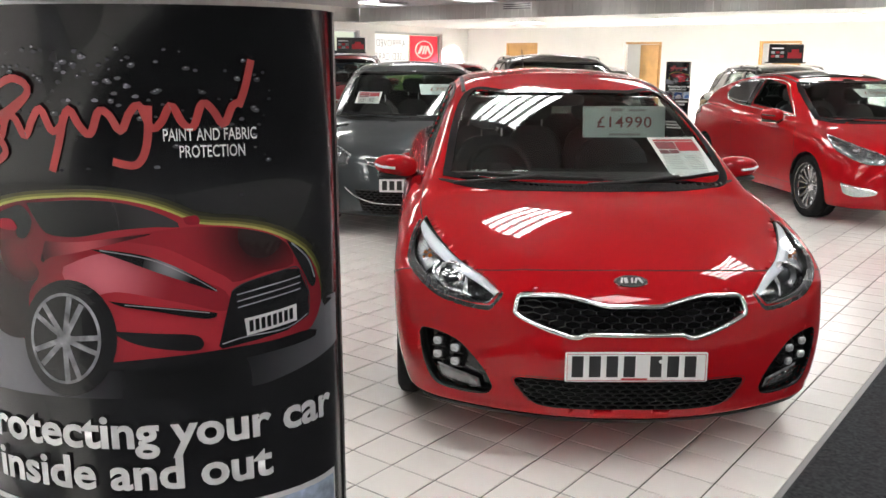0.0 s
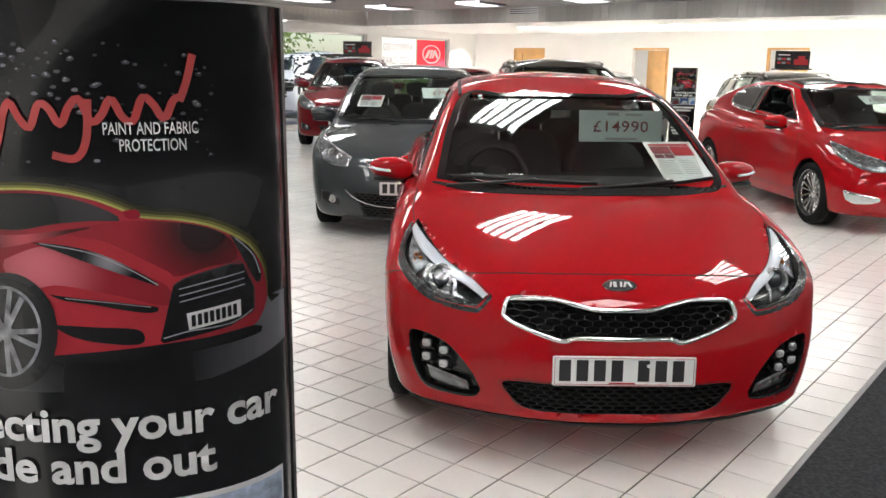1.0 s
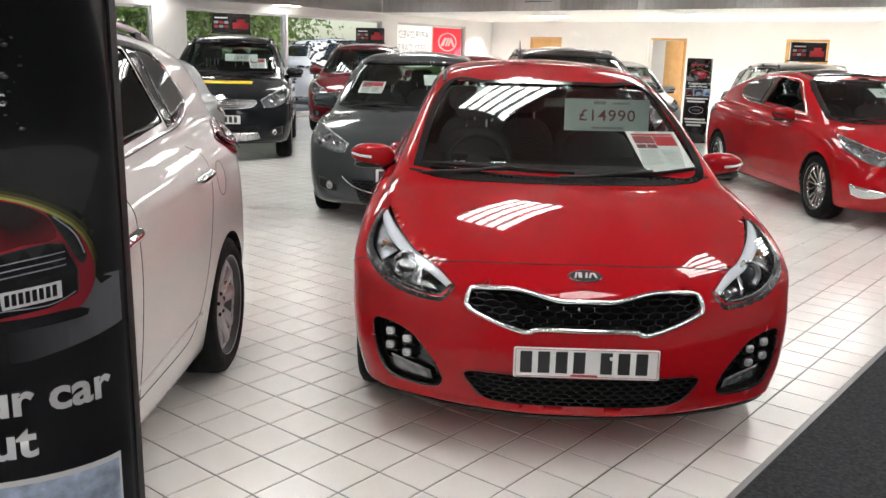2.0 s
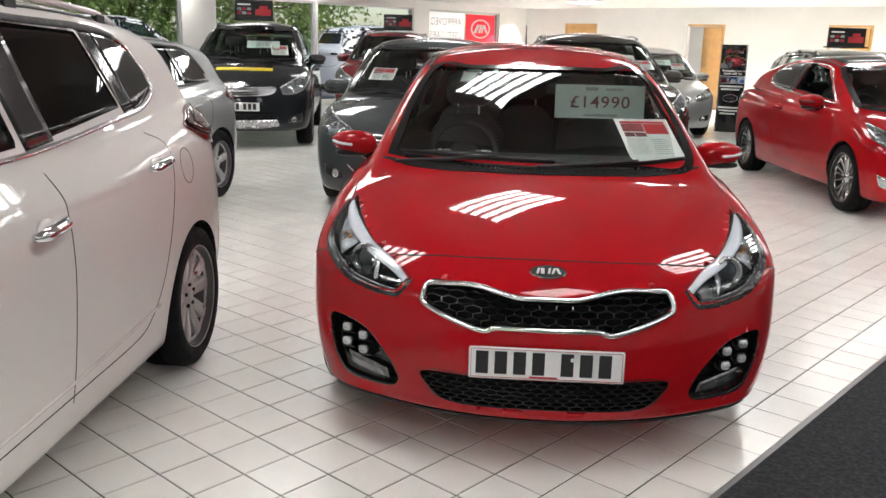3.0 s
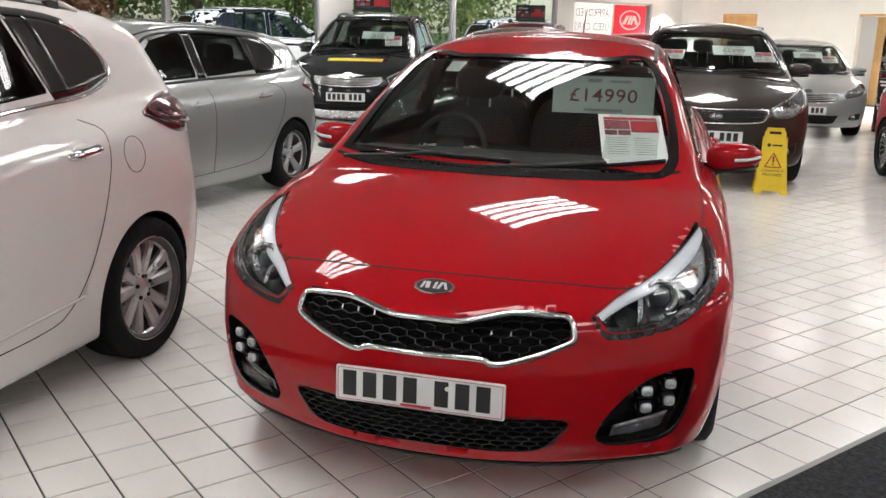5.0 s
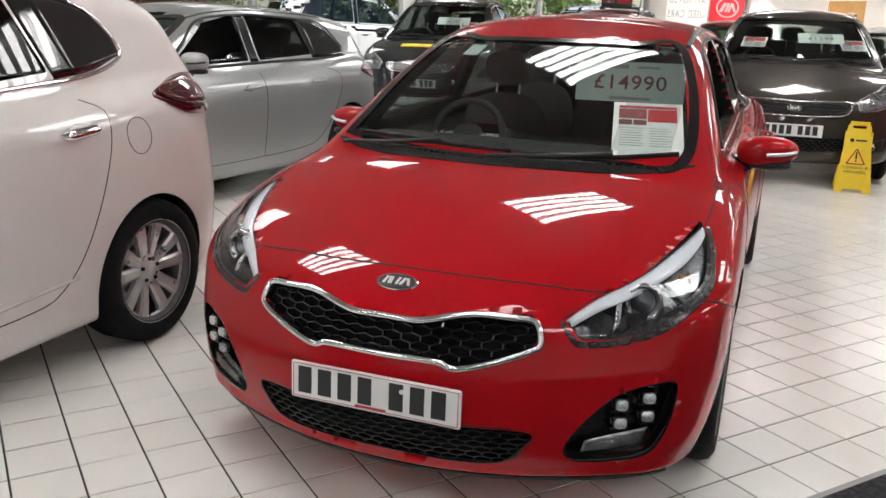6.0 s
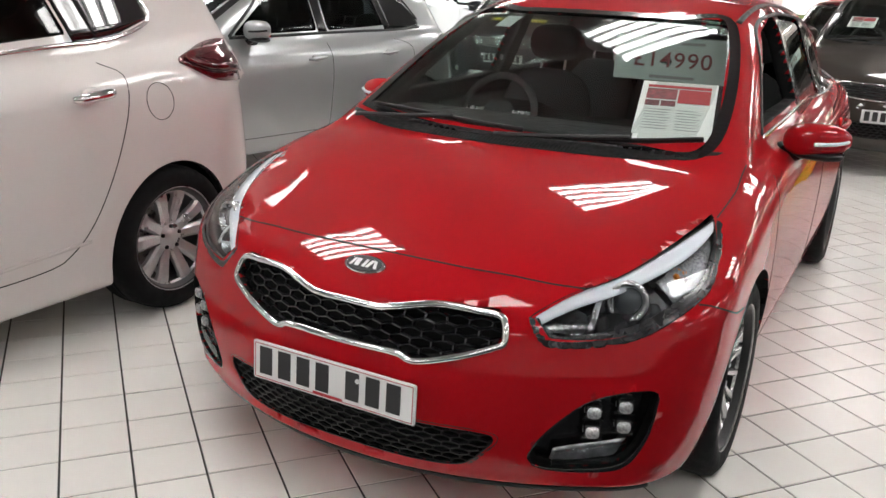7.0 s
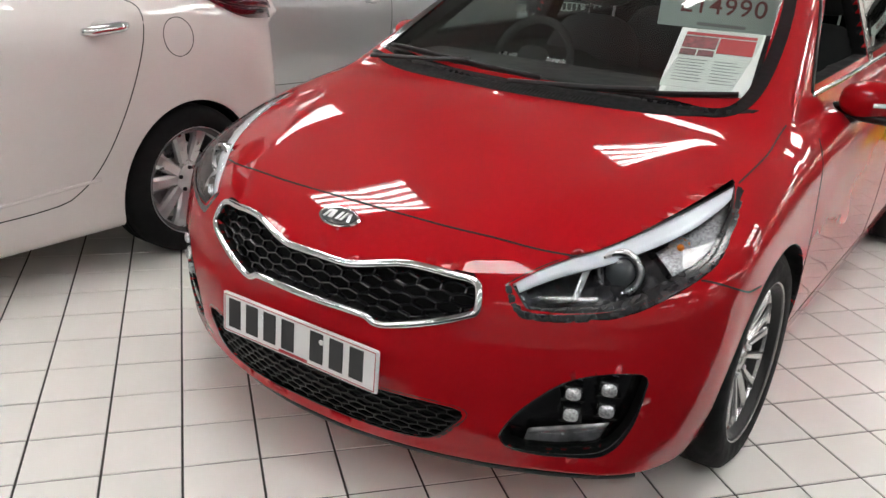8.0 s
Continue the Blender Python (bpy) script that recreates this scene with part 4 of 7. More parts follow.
# ---- car kinds ----
def hatch_spec(paint_, L=4.31, half=0.89, H=1.467, axles=(0.88, 3.53), tyre=0.316, rim=0.222, wheel="pairs5", lift=0.0, hoodup=0.0, tall=1.0, screen_y=0.96, rise=0.0, end=3.72, **more):
    """Measures of a five-door hatchback, stretched to other cars."""
    ky = L / 4.31
    base = 0.935 + hoodup + lift
    top = H
    g = (top - base) / (1.467 - 0.935)

    def zz(v):
        return base + (v - 0.935) * g if v > 0.935 else v * (base / 0.935) if v > 0.3 else v + lift * 0.6

    def yy(v):
        return v * ky if v > 1.2 else v

    sy = screen_y
    s = dict(
        paint=paint_, length=L, half=half, height=H, axles=axles, tyre=tyre, rim=rim, wheel=wheel, bottom=0.17 + lift * 0.7, shell=0.055, floor=0.35 + lift, cabin=(sy - 0.12, L - 0.25),
        front=[(0.05, 0.16), (zz(0.17), 0.075), (zz(0.22), 0.03), (zz(0.30), 0.01), (zz(0.42), 0.004), (zz(0.50), 0.014), (zz(0.57), 0.030), (zz(0.64), 0.045), (zz(0.70), 0.082), (zz(0.74), 0.14), (zz(0.80), 0.22), (zz(1.0), 0.45), (2.0, 1.6)],
        nose=(0.47, 2.07),
        hood=[(-0.2, zz(0.62)), (0.05, zz(0.666)), (0.2, zz(0.729)), (0.35, zz(0.784)), (0.55, zz(0.845)), (0.7, zz(0.884)), (0.85, zz(0.915)), (sy, zz(0.934)), (sy + 0.25, zz(0.955)), (yy(1.7), zz(0.965)), (yy(2.4), zz(0.985)), (yy(3.2), zz(1.015) + rise * 0.5), (yy(3.6), zz(1.032) + rise * 0.9), (yy(3.9), zz(1.04) + rise), (L + 0.2, zz(1.02) + rise)],
        side=[(0.0, half - 0.12), (zz(0.16), half - 0.07), (zz(0.24), half - 0.04), (zz(0.36), half - 0.015), (zz(0.5), half - 0.004), (zz(0.66), half), (zz(0.78), half - 0.004), (zz(0.88), half - 0.022), (zz(1.0), half - 0.07), (zz(1.4), half - 0.3)],
        plan=[(-0.2, 0.96), (0.2, 0.985), (0.5, 1.0), (1.4, 1.0), (yy(3.0), 1.0), (yy(3.7), 0.985), (L + 0.2, 0.93)],
        roof=[(0.0, zz(1.10)), (sy + 0.6, zz(1.33)), (sy + 0.82, zz(1.392)), (sy + 1.1, zz(1.44)), (yy(2.5), top), (yy(3.0), zz(1.457)), (yy(3.6), zz(1.415)), (yy(4.1), zz(1.345)), (L + 0.3, zz(1.28))],
        screen=(sy, base, 0.527 * g if tall == 1.0 else 0.527 * tall, 0.20), green=(half - 0.112, 0.40 / max(g, 0.8)), gplan=[(0, 1.0), (2.2, 1.0), (yy(3.0), 0.975), (yy(3.8), 0.91), (L + 0.2, 0.84)],
        back=(L - 0.11, zz(1.0), 0.50, 0.16), rear=[(0.05, L - 0.14), (zz(0.3), L - 0.03), (zz(0.5), L), (zz(0.7), L - 0.02), (zz(0.9), L - 0.05), (zz(1.0), L - 0.09), (zz(1.2), L - 0.25), (2.0, L - 1.2)],
        mirror=(half + 0.025, sy + 0.68, zz(0.972)), dash=sy + 0.50, dash_z=zz(0.945), seat_y=yy(2.05), headrest=zz(1.19), crown=0.06, hip=0.012, wheel_turn=0,
    )
    sl = s["screen"][2]
    zt = s["roof"][2][1] - 0.03
    yt = sy + (zt - base) / sl
    bx = half - 0.205
    tx = half - 0.335
    s["ws"] = dict(low=[(-bx, sy + 0.17, base + 0.03), (-bx * 0.6, sy + 0.06, base + 0.012), (0, sy, base + 0.006), (bx * 0.6, sy + 0.06, base + 0.012), (bx, sy + 0.17, base + 0.03)],
                   high=[(-tx, yt + 0.06, zt - 0.02), (-tx * 0.6, yt + 0.02, zt - 0.004), (0, yt, zt), (tx * 0.6, yt + 0.02, zt - 0.004), (tx, yt + 0.06, zt - 0.02)])
    s["openings"] = [("front", [(0, base + 0.022), (bx * 0.6, base + 0.028), (bx - 0.012, base + 0.045), (tx - 0.012, zt - 0.03), (tx * 0.6, zt - 0.016), (0, zt - 0.012)] + [(-0.3, zt - 0.012), (-0.3, base + 0.022)])]
    # side glass: front door, rear door and quarter light
    zb = [zz(0.985), zz(0.995), zz(1.01) + rise * 0.05, zz(1.03) + rise * 0.6, zz(1.06) + rise]
    zr = [zz(1.02), zz(1.335), zz(1.385), zz(1.36), zz(1.29)]
    xb, xt = half - 0.115, half - 0.27
    ya, yp, yq, yr, ye = sy + 0.50, yt + 0.18, yy(2.40), yy(3.22), yy(end)
    s["side_glass"] = [
        dict(low=[(xb, ya, zb[0]), (xb, (ya + yq) / 2, zb[1]), (xb, yq - 0.03, zb[2])], high=[(xb - 0.02, ya + 0.05, zb[0] + 0.03), (xt, yp, zr[1] - 0.01), (xt, yq - 0.03, zr[2])], glass=TINT),
        dict(low=[(xb, yq + 0.05, zb[2]), (xb, (yq + yr) / 2, zb[2]), (xb, yr, zb[3])], high=[(xt, yq + 0.05, zr[2]), (xt, (yq + yr) / 2, zr[2] - 0.005), (xt, yr - 0.1, zr[3])], glass=TINT),
        dict(low=[(xb, yr + 0.04, zb[3]), (xb, (yr + ye) / 2, zb[3] + 0.012), (xb, ye, zb[4] + 0.03)], high=[(xt, yr - 0.06, zr[3]), (xt, (yr + ye) / 2 - 0.05, zr[3] - 0.03), (xb - 0.03, ye - 0.02, zb[4] + 0.06)], glass=DARKPANE, solid=True),
    ]
    s["openings"].append(("x", [(ya + 0.02, zb[0] + 0.012), (yq - 0.05, zb[2] + 0.012), (yq - 0.05, zr[2] - 0.012), (yp, zr[1] - 0.03)]))
    s["openings"].append(("x", [(yq + 0.07, zb[2] + 0.012), (yr - 0.02, zb[3] + 0.012), (yr - 0.12, zr[3] - 0.014), (yq + 0.07, zr[2] - 0.014)]))
    outline = [(xb, ya - 0.02, zb[0] - 0.008), (xb, (ya + yq) / 2, zb[1] - 0.008), (xb, yq, zb[2] - 0.008), (xb, yr, zb[3] - 0.008), (xb, ye + 0.01, zb[4] + 0.02)]
    upper = [(xb, ya - 0.02, zb[0]), ((xb + xt) / 2, (ya + yp) / 2, (zb[0] + zr[1]) / 2 + 0.02), (xt, yp, zr[1] + 0.012), (xt, yq, zr[2] + 0.012), (xt, (yq + yr) / 2, zr[2] + 0.008), (xt, yr - 0.05, zr[3] + 0.012), (xt, (yr + ye) / 2, zr[3] - 0.02), (xb - 0.03, ye + 0.01, zb[4] + 0.05)]
    s["side_trim"] = [(outline, 0.016, CHROME), (upper, 0.016, TRIM)]
    s["pillars"] = [([(xb, yq - 0.04, zb[2]), (xb, yq + 0.06, zb[2])], [(xt, yq - 0.04, zr[2]), (xt, yq + 0.06, zr[2])]), ([(xb, yr - 0.02, zb[3]), (xb, yr + 0.05, zb[3])], [(xt, yr - 0.12, zr[3]), (xt, yr - 0.05, zr[3])])]
    zr0 = zz(1.08)
    s["rw"] = dict(low=[(-0.56, L - 0.22, zr0), (0, L - 0.12, zr0 - 0.03), (0.56, L - 0.22, zr0)], high=[(-0.46, L - 0.40, zz(1.31)), (0, L - 0.32, zz(1.335)), (0.46, L - 0.40, zz(1.31))])
    s["openings"].append(("back", [(-0.2, zr0 + 0.01), (0.5, zr0 + 0.03), (0.42, zz(1.30) - 0.02), (-0.2, zz(1.32) - 0.01)]))
    af, ar = axles
    s["seams"] = [
        [(half, sy + 0.30, zz(0.93)), (half, sy + 0.22, zz(0.75)), (half, sy + 0.21, zz(0.45)), (half, sy + 0.26, zz(0.295))],
        [(half, yq + 0.01, zb[2] - 0.02), (half, yq + 0.02, zz(0.7)), (half, yq, zz(0.45)), (half, yq - 0.01, zz(0.30))],
        [(half, yr + 0.03, zb[3] - 0.02), (half, ar - 0.13, zz(0.88)), (half, ar - 0.16, zz(0.72)), (half, ar - 0.30, zz(0.52)), (half, ar - 0.46, zz(0.37)), (half, ar - 0.64, zz(0.315)), (half, yq, zz(0.30)), (half, sy + 0.26, zz(0.295))],
    ]
    s["handles"] = [(half, yq - 0.16, zz(0.83)), (half, yr - 0.10, zz(0.85))]
    s.update(more)
    s["zz"], s["yy"] = zz, yy
    return s


def mirrored(run):
    """A run from the middle outward, continued to the other side."""
    return [(-x, y, z) for x, y, z in reversed(run[1:])] + list(run)


def outline_of(low, high, ua, va):
    p = np.concatenate([resample(low, 30), resample(high, 30)[::-1]])
    return [(float(q @ np.array(ua)), float(q @ np.array(va))) for q in p]


def ray_front(f, xs, zs, y0=-0.1, y1=0.9):
    """How far back the surface lies, straight from the front."""
    lo = np.full(len(xs), y0)
    hi = np.full(len(xs), y1)
    xs, zs = np.asarray(xs, float), np.asarray(zs, float)
    for _ in range(30):
        mid = (lo + hi) / 2
        out = f(xs, mid, zs) > 0
        lo, hi = np.where(out, mid, lo), np.where(out, hi, mid)
    return (lo + hi) / 2


def honeycomb(f, low, high, w, h, bar, depth, inset, material):
    """Flattened hexagon bars in an opening, following the nose."""
    poly = outline_of(low, high, (1, 0, 0), (0, 0, 1))
    P = np.array(poly)
    seg = []
    z0, z1 = P[:, 1].min(), P[:, 1].max()
    rows = int((z1 - z0) / (h * 0.75)) + 2
    for r in range(rows):
        for c in range(-14, 15):
            cx, cz = (c + 0.5 * (r % 2)) * w, z0 + r * h * 0.75
            pts = [(cx + w / 2 * a, cz + h / 2 * b) for a, b in ((0, 1), (1, 0.5), (1, -0.5), (0, -1), (-1, -0.5), (-1, 0.5))]
            for i in (0, 1, 2):
                seg.append((pts[i], pts[i + 1]))
    bm = bmesh.new()
    A = np.array([q[0] for q in seg])
    B = np.array([q[1] for q in seg])
    M = (A + B) / 2
    keep = poly_dist(M[:, 0], M[:, 1], poly) < inset
    A, B = A[keep], B[keep]
    ya, yb = ray_front(f, A[:, 0], A[:, 1]), ray_front(f, B[:, 0], B[:, 1])
    V, F = [], []
    for a, b, p, q in zip(A, B, ya, yb):
        d = b - a
        d /= np.linalg.norm(d)
        n = np.array((-d[1], d[0])) * bar
        k = len(V)
        for e, y in ((a, p), (b, q)):
            V += [(e[0] - n[0], y + depth, e[1] - n[1]), (e[0] - n[0] * 0.5, y + depth - 0.008, e[1] - n[1] * 0.5), (e[0] + n[0] * 0.5, y + depth - 0.008, e[1] + n[1] * 0.5), (e[0] + n[0], y + depth, e[1] + n[1])]
        F += [(k, k + 1, k + 5, k + 4), (k + 1, k + 2, k + 6, k + 5), (k + 2, k + 3, k + 7, k + 6)]
    return mesh_of("honeycomb", V, F, material, False)


def place_on(f, x, z, off=0.0):
    """A pose on the nose at x, z with its -y along the surface normal."""
    y = ray_front(f, [x], [z])[0]
    p, n = settle(f, [(x, y, z)], 2)
    n = Vector(n[0])
    q = (-n).to_track_quat("Y", "Z")
    return Matrix.Translation(Vector(p[0]) + n * off) @ q.to_matrix().to_4x4()


def hero_car():
    s = hatch_spec(RED, wheel="thin5", barrel=TRIM, alloy=mat("polished_alloy", (0.5, 0.5, 0.5), 0.25, 0.9), hero=True)
    s["side_glass"][0]["opened"] = 1
    s["frit"], s["frit_in"] = 0.040, 0.962
    s["crease"], s["crown"], s["chin"] = 0.11, 0.046, 0.016
    s["mirror"] = (s["mirror"][0], s["mirror"][1], s["mirror"][2] - 0.022)
    s["mirror_size"] = (0.112, 0.070, 0.064)
    f = car_shape(s)
    car = thing("red_hatchback", pose(0.708, 3.055, 0, 0, 0, 3.0), "glossy red five-door hatchback with black honeycomb grille on white tiles", "car")
    g_low = mirrored([(0, 0.02, 0.530), (0.165, 0.04, 0.527), (0.20, 0.05, 0.514), (0.24, 0.06, 0.516), (0.33, 0.08, 0.543), (0.412, 0.1, 0.576), (0.432, 0.12, 0.592)])
    g_high = mirrored([(0, 0.05, 0.634), (0.09, 0.05, 0.635), (0.14, 0.06, 0.643), (0.25, 0.1, 0.660), (0.36, 0.11, 0.669), (0.404, 0.12, 0.667), (0.426, 0.12, 0.654)])
    l_low = mirrored([(0, 0.02, 0.236), (0.25, 0.05, 0.230), (0.34, 0.07, 0.236), (0.38, 0.07, 0.255), (0.42, 0.08, 0.300)])
    l_high = mirrored([(0, 0.02, 0.362), (0.25, 0.05, 0.360), (0.40, 0.07, 0.356), (0.44, 0.09, 0.345), (0.44, 0.09, 0.325)])
    f_low = [(0.500, 0.14, 0.288), (0.522, 0.14, 0.258), (0.57, 0.15, 0.246), (0.64, 0.18, 0.244), (0.735, 0.22, 0.258), (0.778, 0.27, 0.34), (0.792, 0.3, 0.46)]
    f_high = [(0.502, 0.14, 0.304), (0.528, 0.15, 0.355), (0.575, 0.17, 0.412), (0.63, 0.2, 0.460), (0.70, 0.24, 0.484), (0.76, 0.29, 0.490), (0.785, 0.3, 0.480)]
    h_low = [(0.500, 0.2, 0.582), (0.58, 0.27, 0.572), (0.69, 0.36, 0.595), (0.785, 0.5, 0.665), (0.812, 0.62, 0.765), (0.790, 0.74, 0.850)]
    h_high = [(0.475, 0.17, 0.652), (0.54, 0.25, 0.700), (0.63, 0.36, 0.742), (0.70, 0.5, 0.790), (0.75, 0.64, 0.832), (0.780, 0.74, 0.862)]
    hu = Vector((0.80, 0.60, 0.0)).normalized()
    hd = Vector((0.55, -0.73, 0.40)).normalized()
    hv = hd.cross(hu).normalized()
    fu = Vector((0.95, 0.31, 0.0))
    X, Z = (1, 0, 0), (0, 0, 1)
    pockets = [
        (X, Z, (-0.2, 0.6, False), outline_of(g_low, g_high, X, Z), 0.05),
        (X, Z, (-0.2, 0.5, False), outline_of(l_low, l_high, X, Z), 0.06),
        (tuple(fu), Z, (-0.2, 0.6, True), outline_of(f_low, f_high, fu, Z), 0.05),
        (tuple(hu), tuple(hv), (0.0, 1.0, True), outline_of(h_low, h_high, hu, hv), 0.05),
    ]
    s["seams_once"] = [
        mirrored([(0, 0.2, 0.738), (0.25, 0.21, 0.732), (0.42, 0.24, 0.722), (0.50, 0.265, 0.709), (0.565, 0.295, 0.699)]),
    ]
    s["seams"] = s["seams"] + [
        [(0.785, 0.75, 0.866), (0.79, 0.95, 0.895), (0.775, 1.15, 0.925)],
        [(0.775, 0.46, 0.640), (0.84, 0.56, 0.628), (0.885, 0.68, 0.612)],
    ]
    finish_car(car, s, f, pockets, 0.0155)
    # grille
    gr = part("grille", honeycomb(f, g_low, g_high, 0.056, 0.029, 0.0044, 0.022, 0.004, GLOSS), None, car, "gloss black honeycomb grille")
    part("chrome_frame", strip(f, list(g_low) + list(reversed(g_high)), 260, 0.0185, 0.011, -0.003, CHROME, True), None, gr, "chrome surround")
    part("backing", panel(f, g_low, g_high, 41, 7, -0.044, 0.003, LINER), None, gr)
    lg = part("lower_grille", honeycomb(f, l_low, l_high, 0.046, 0.022, 0.0040, 0.018, 0.004, TRIM), None, car, "black plastic honeycomb intake")
    part("edge", strip(f, list(l_low) + list(reversed(l_high)), 160, 0.016, 0.002, -0.002, TRIM, True), None, lg)
    part("backing", panel(f, l_low, l_high, 41, 5, -0.052, 0.003, LINER), None, lg)
    part("front_splitter", strip(f, mirrored([(0, 0.06, 0.180), (0.35, 0.12, 0.180), (0.60, 0.22, 0.182), (0.76, 0.36, 0.186)]), 80, 0.03, 0.012, 0.0, TRIM), None, car)
    for sd in (1, -1):
        # lamp cluster
        hl = part("headlight", panel(f, h_low, h_high, 31, 11, -0.002, 0.003, LENS, sd), None, car, "clear headlight lens over black housing")
        part("housing", panel(f, h_low, h_high, 31, 9, -0.045, 0.003, LAMPBLACK, sd), None, hl)
        inner = [(h_high[0][0] + 0.012, h_high[0][1], h_high[0][2] - 0.004), (h_low[0][0] + 0.010, h_low[0][1], h_low[0][2] + 0.012)] + [(x * 0.996, y, z + 0.011) for x, y, z in h_low[1:]]
        part("inner_rim", strip(f, inner, 70, 0.020, 0.001, -0.003, LAMPBLACK, False, sd), None, hl)
        side_l = [(0.735, 0.44, 0.640), (0.788, 0.55, 0.705), (0.800, 0.66, 0.795)]
        side_h = [(0.705, 0.44, 0.715), (0.757, 0.56, 0.775), (0.785, 0.70, 0.830)]
        part("side_reflector", panel(f, side_l, side_h, 13, 5, -0.030, 0.003, LEDW, sd), None, hl)
        part("rim", strip(f, [h_high[0]] + list(h_low), 90, 0.022, 0.001, -0.001, LAMPBLACK, False, sd), None, hl)
        part("upper_rim", strip(f, h_high, 70, 0.005, 0.001, -0.001, SEAM, False, sd), None, hl)
        drl_l = [(0.492, 0.18, 0.626), (0.56, 0.25, 0.660), (0.655, 0.36, 0.690), (0.735, 0.5, 0.735), (0.778, 0.63, 0.792), (0.792, 0.735, 0.850)]
        part("light_strip", panel(f, drl_l, h_high, 31, 4, -0.004, 0.006, DRL, sd), None, hl, "pale daytime light strip")
        for (px, py, pz), rr, lens in (((0.655, 0.36, 0.665), 0.047, True), ((0.555, 0.26, 0.622), 0.034, False), ((0.745, 0.49, 0.725), 0.030, False)):
            c, n = settle(f, [(px * sd, py, pz)], 4, -0.03)
            ax = Vector((0.28 * sd, -0.94, 0.18))
            q = (-ax).to_track_quat("Y", "Z").to_matrix().to_4x4()
            m = Matrix.Translation(c[0]) @ q
            if lens:
                ob = part("projector", turned([(rr + 0.006, 0.02), (rr + 0.006, -0.012), (rr, -0.016), (rr * 0.88, -0.012), (rr * 0.8, -0.002), (rr * 0.78, 0.004)], 32, "y"), SATIN, hl, smooth=True)
                ob.matrix_local = m
                bulb = part("projector_lens", turned([(rr * 0.8, 0.004), (rr * 0.7, -0.006), (rr * 0.45, -0.014), (rr * 0.2, -0.017), (0.0001, -0.018)], 28, "y"), CLEAR, hl, smooth=True)
                bulb.matrix_local = m
            else:
                ob = part("reflector", turned([(rr, -0.012), (rr * 0.8, 0.0), (rr * 0.4, 0.014), (0.0001, 0.018)], 8, "y"), SMOKED if px < 0.7 else CHROME, hl)
                ob.matrix_local = m
                if px > 0.7:
                    b = part("indicator_bulb", rounded_body(0.009, 0.012, 0.009, 2), AMBER, hl, smooth=True)
                    b.matrix_local = m
        part("bezel", panel(f, [(0.575, 0.28, 0.590), (0.59, 0.29, 0.60)], [(0.60, 0.31, 0.70), (0.615, 0.32, 0.71)], 4, 9, -0.012, 0.004, SATIN, sd), None, hl)
        # fog lamp cluster
        fg = part("fog_lamp_surround", panel(f, f_low, f_high, 21, 9, -0.046, 0.003, GLOSS, sd), None, car, "gloss black lamp surround")
        part("rim", strip(f, list(f_low) + list(reversed(f_high)), 100, 0.019, 0.0015, -0.002, GLOSS, True, sd), None, fg)
        for lx, lz in ((0.722, 0.440), (0.655, 0.424), (0.722, 0.384), (0.655, 0.368)):
            m = place_on(f, lx * sd, lz, -0.022)
            m = Matrix.Translation(m.translation) @ pose(0, 0, 0, 0, 0, 24 * sd)
            cube = part("led_lamp", boxed(-0.021, 0.021, -0.014, 0.03, -0.0185, 0.0185, 0.007), LAMPBLACK, fg, "small square clear lamp")
            cube.matrix_local = m
            inner = part("led_lens", rounded_body(0.0175, 0.009, 0.0155, 3), LEDW, cube, smooth=True)
            inner.matrix_local = pose(0, -0.018, 0)
            shelf = part("lamp_shelf", boxed(-0.027, 0.027, -0.008, 0.03, -0.027, -0.020, 0.002), GLOSS, fg)
            shelf.matrix_local = m
        fl = [(0.560, 0.16, 0.264), (0.64, 0.19, 0.264), (0.725, 0.23, 0.280)]
        fh = [(0.570, 0.16, 0.306), (0.64, 0.19, 0.322), (0.740, 0.24, 0.340)]
        part("fog_reflector", panel(f, fl, fh, 17, 5, -0.026, 0.004, LAMPIN, sd), None, fg)
        part("fog_lens", panel(f, fl, fh, 17, 5, -0.006, 0.004, LENS, sd), None, fg)
    m = place_on(f, 0, 0.42, 0.010)
    add_plate(car, pose(0, m.translation.y - 0.004, 0.421, -2, 0, 0), True)
    add_badge(car, place_on(f, 0, 0.699, 0.004), (0.064, 0.032))
    return car, s, f


hero, HS, HF = hero_car()


def screen_pose(f, x, y, z, off=-0.008, lean=0.0, rot=0.0):
    """A pose behind the glass at about that place: x across, -y out through the glass."""
    p, n = settle(f, [(x, y, z)], 8)
    n = Vector(n[0])
    q = (-n).to_track_quat("Y", "Z").to_matrix().to_4x4()
    return Matrix.Translation(Vector(p[0]) + n * off) @ q @ pose(0, 0, 0, 0, rot, 0)


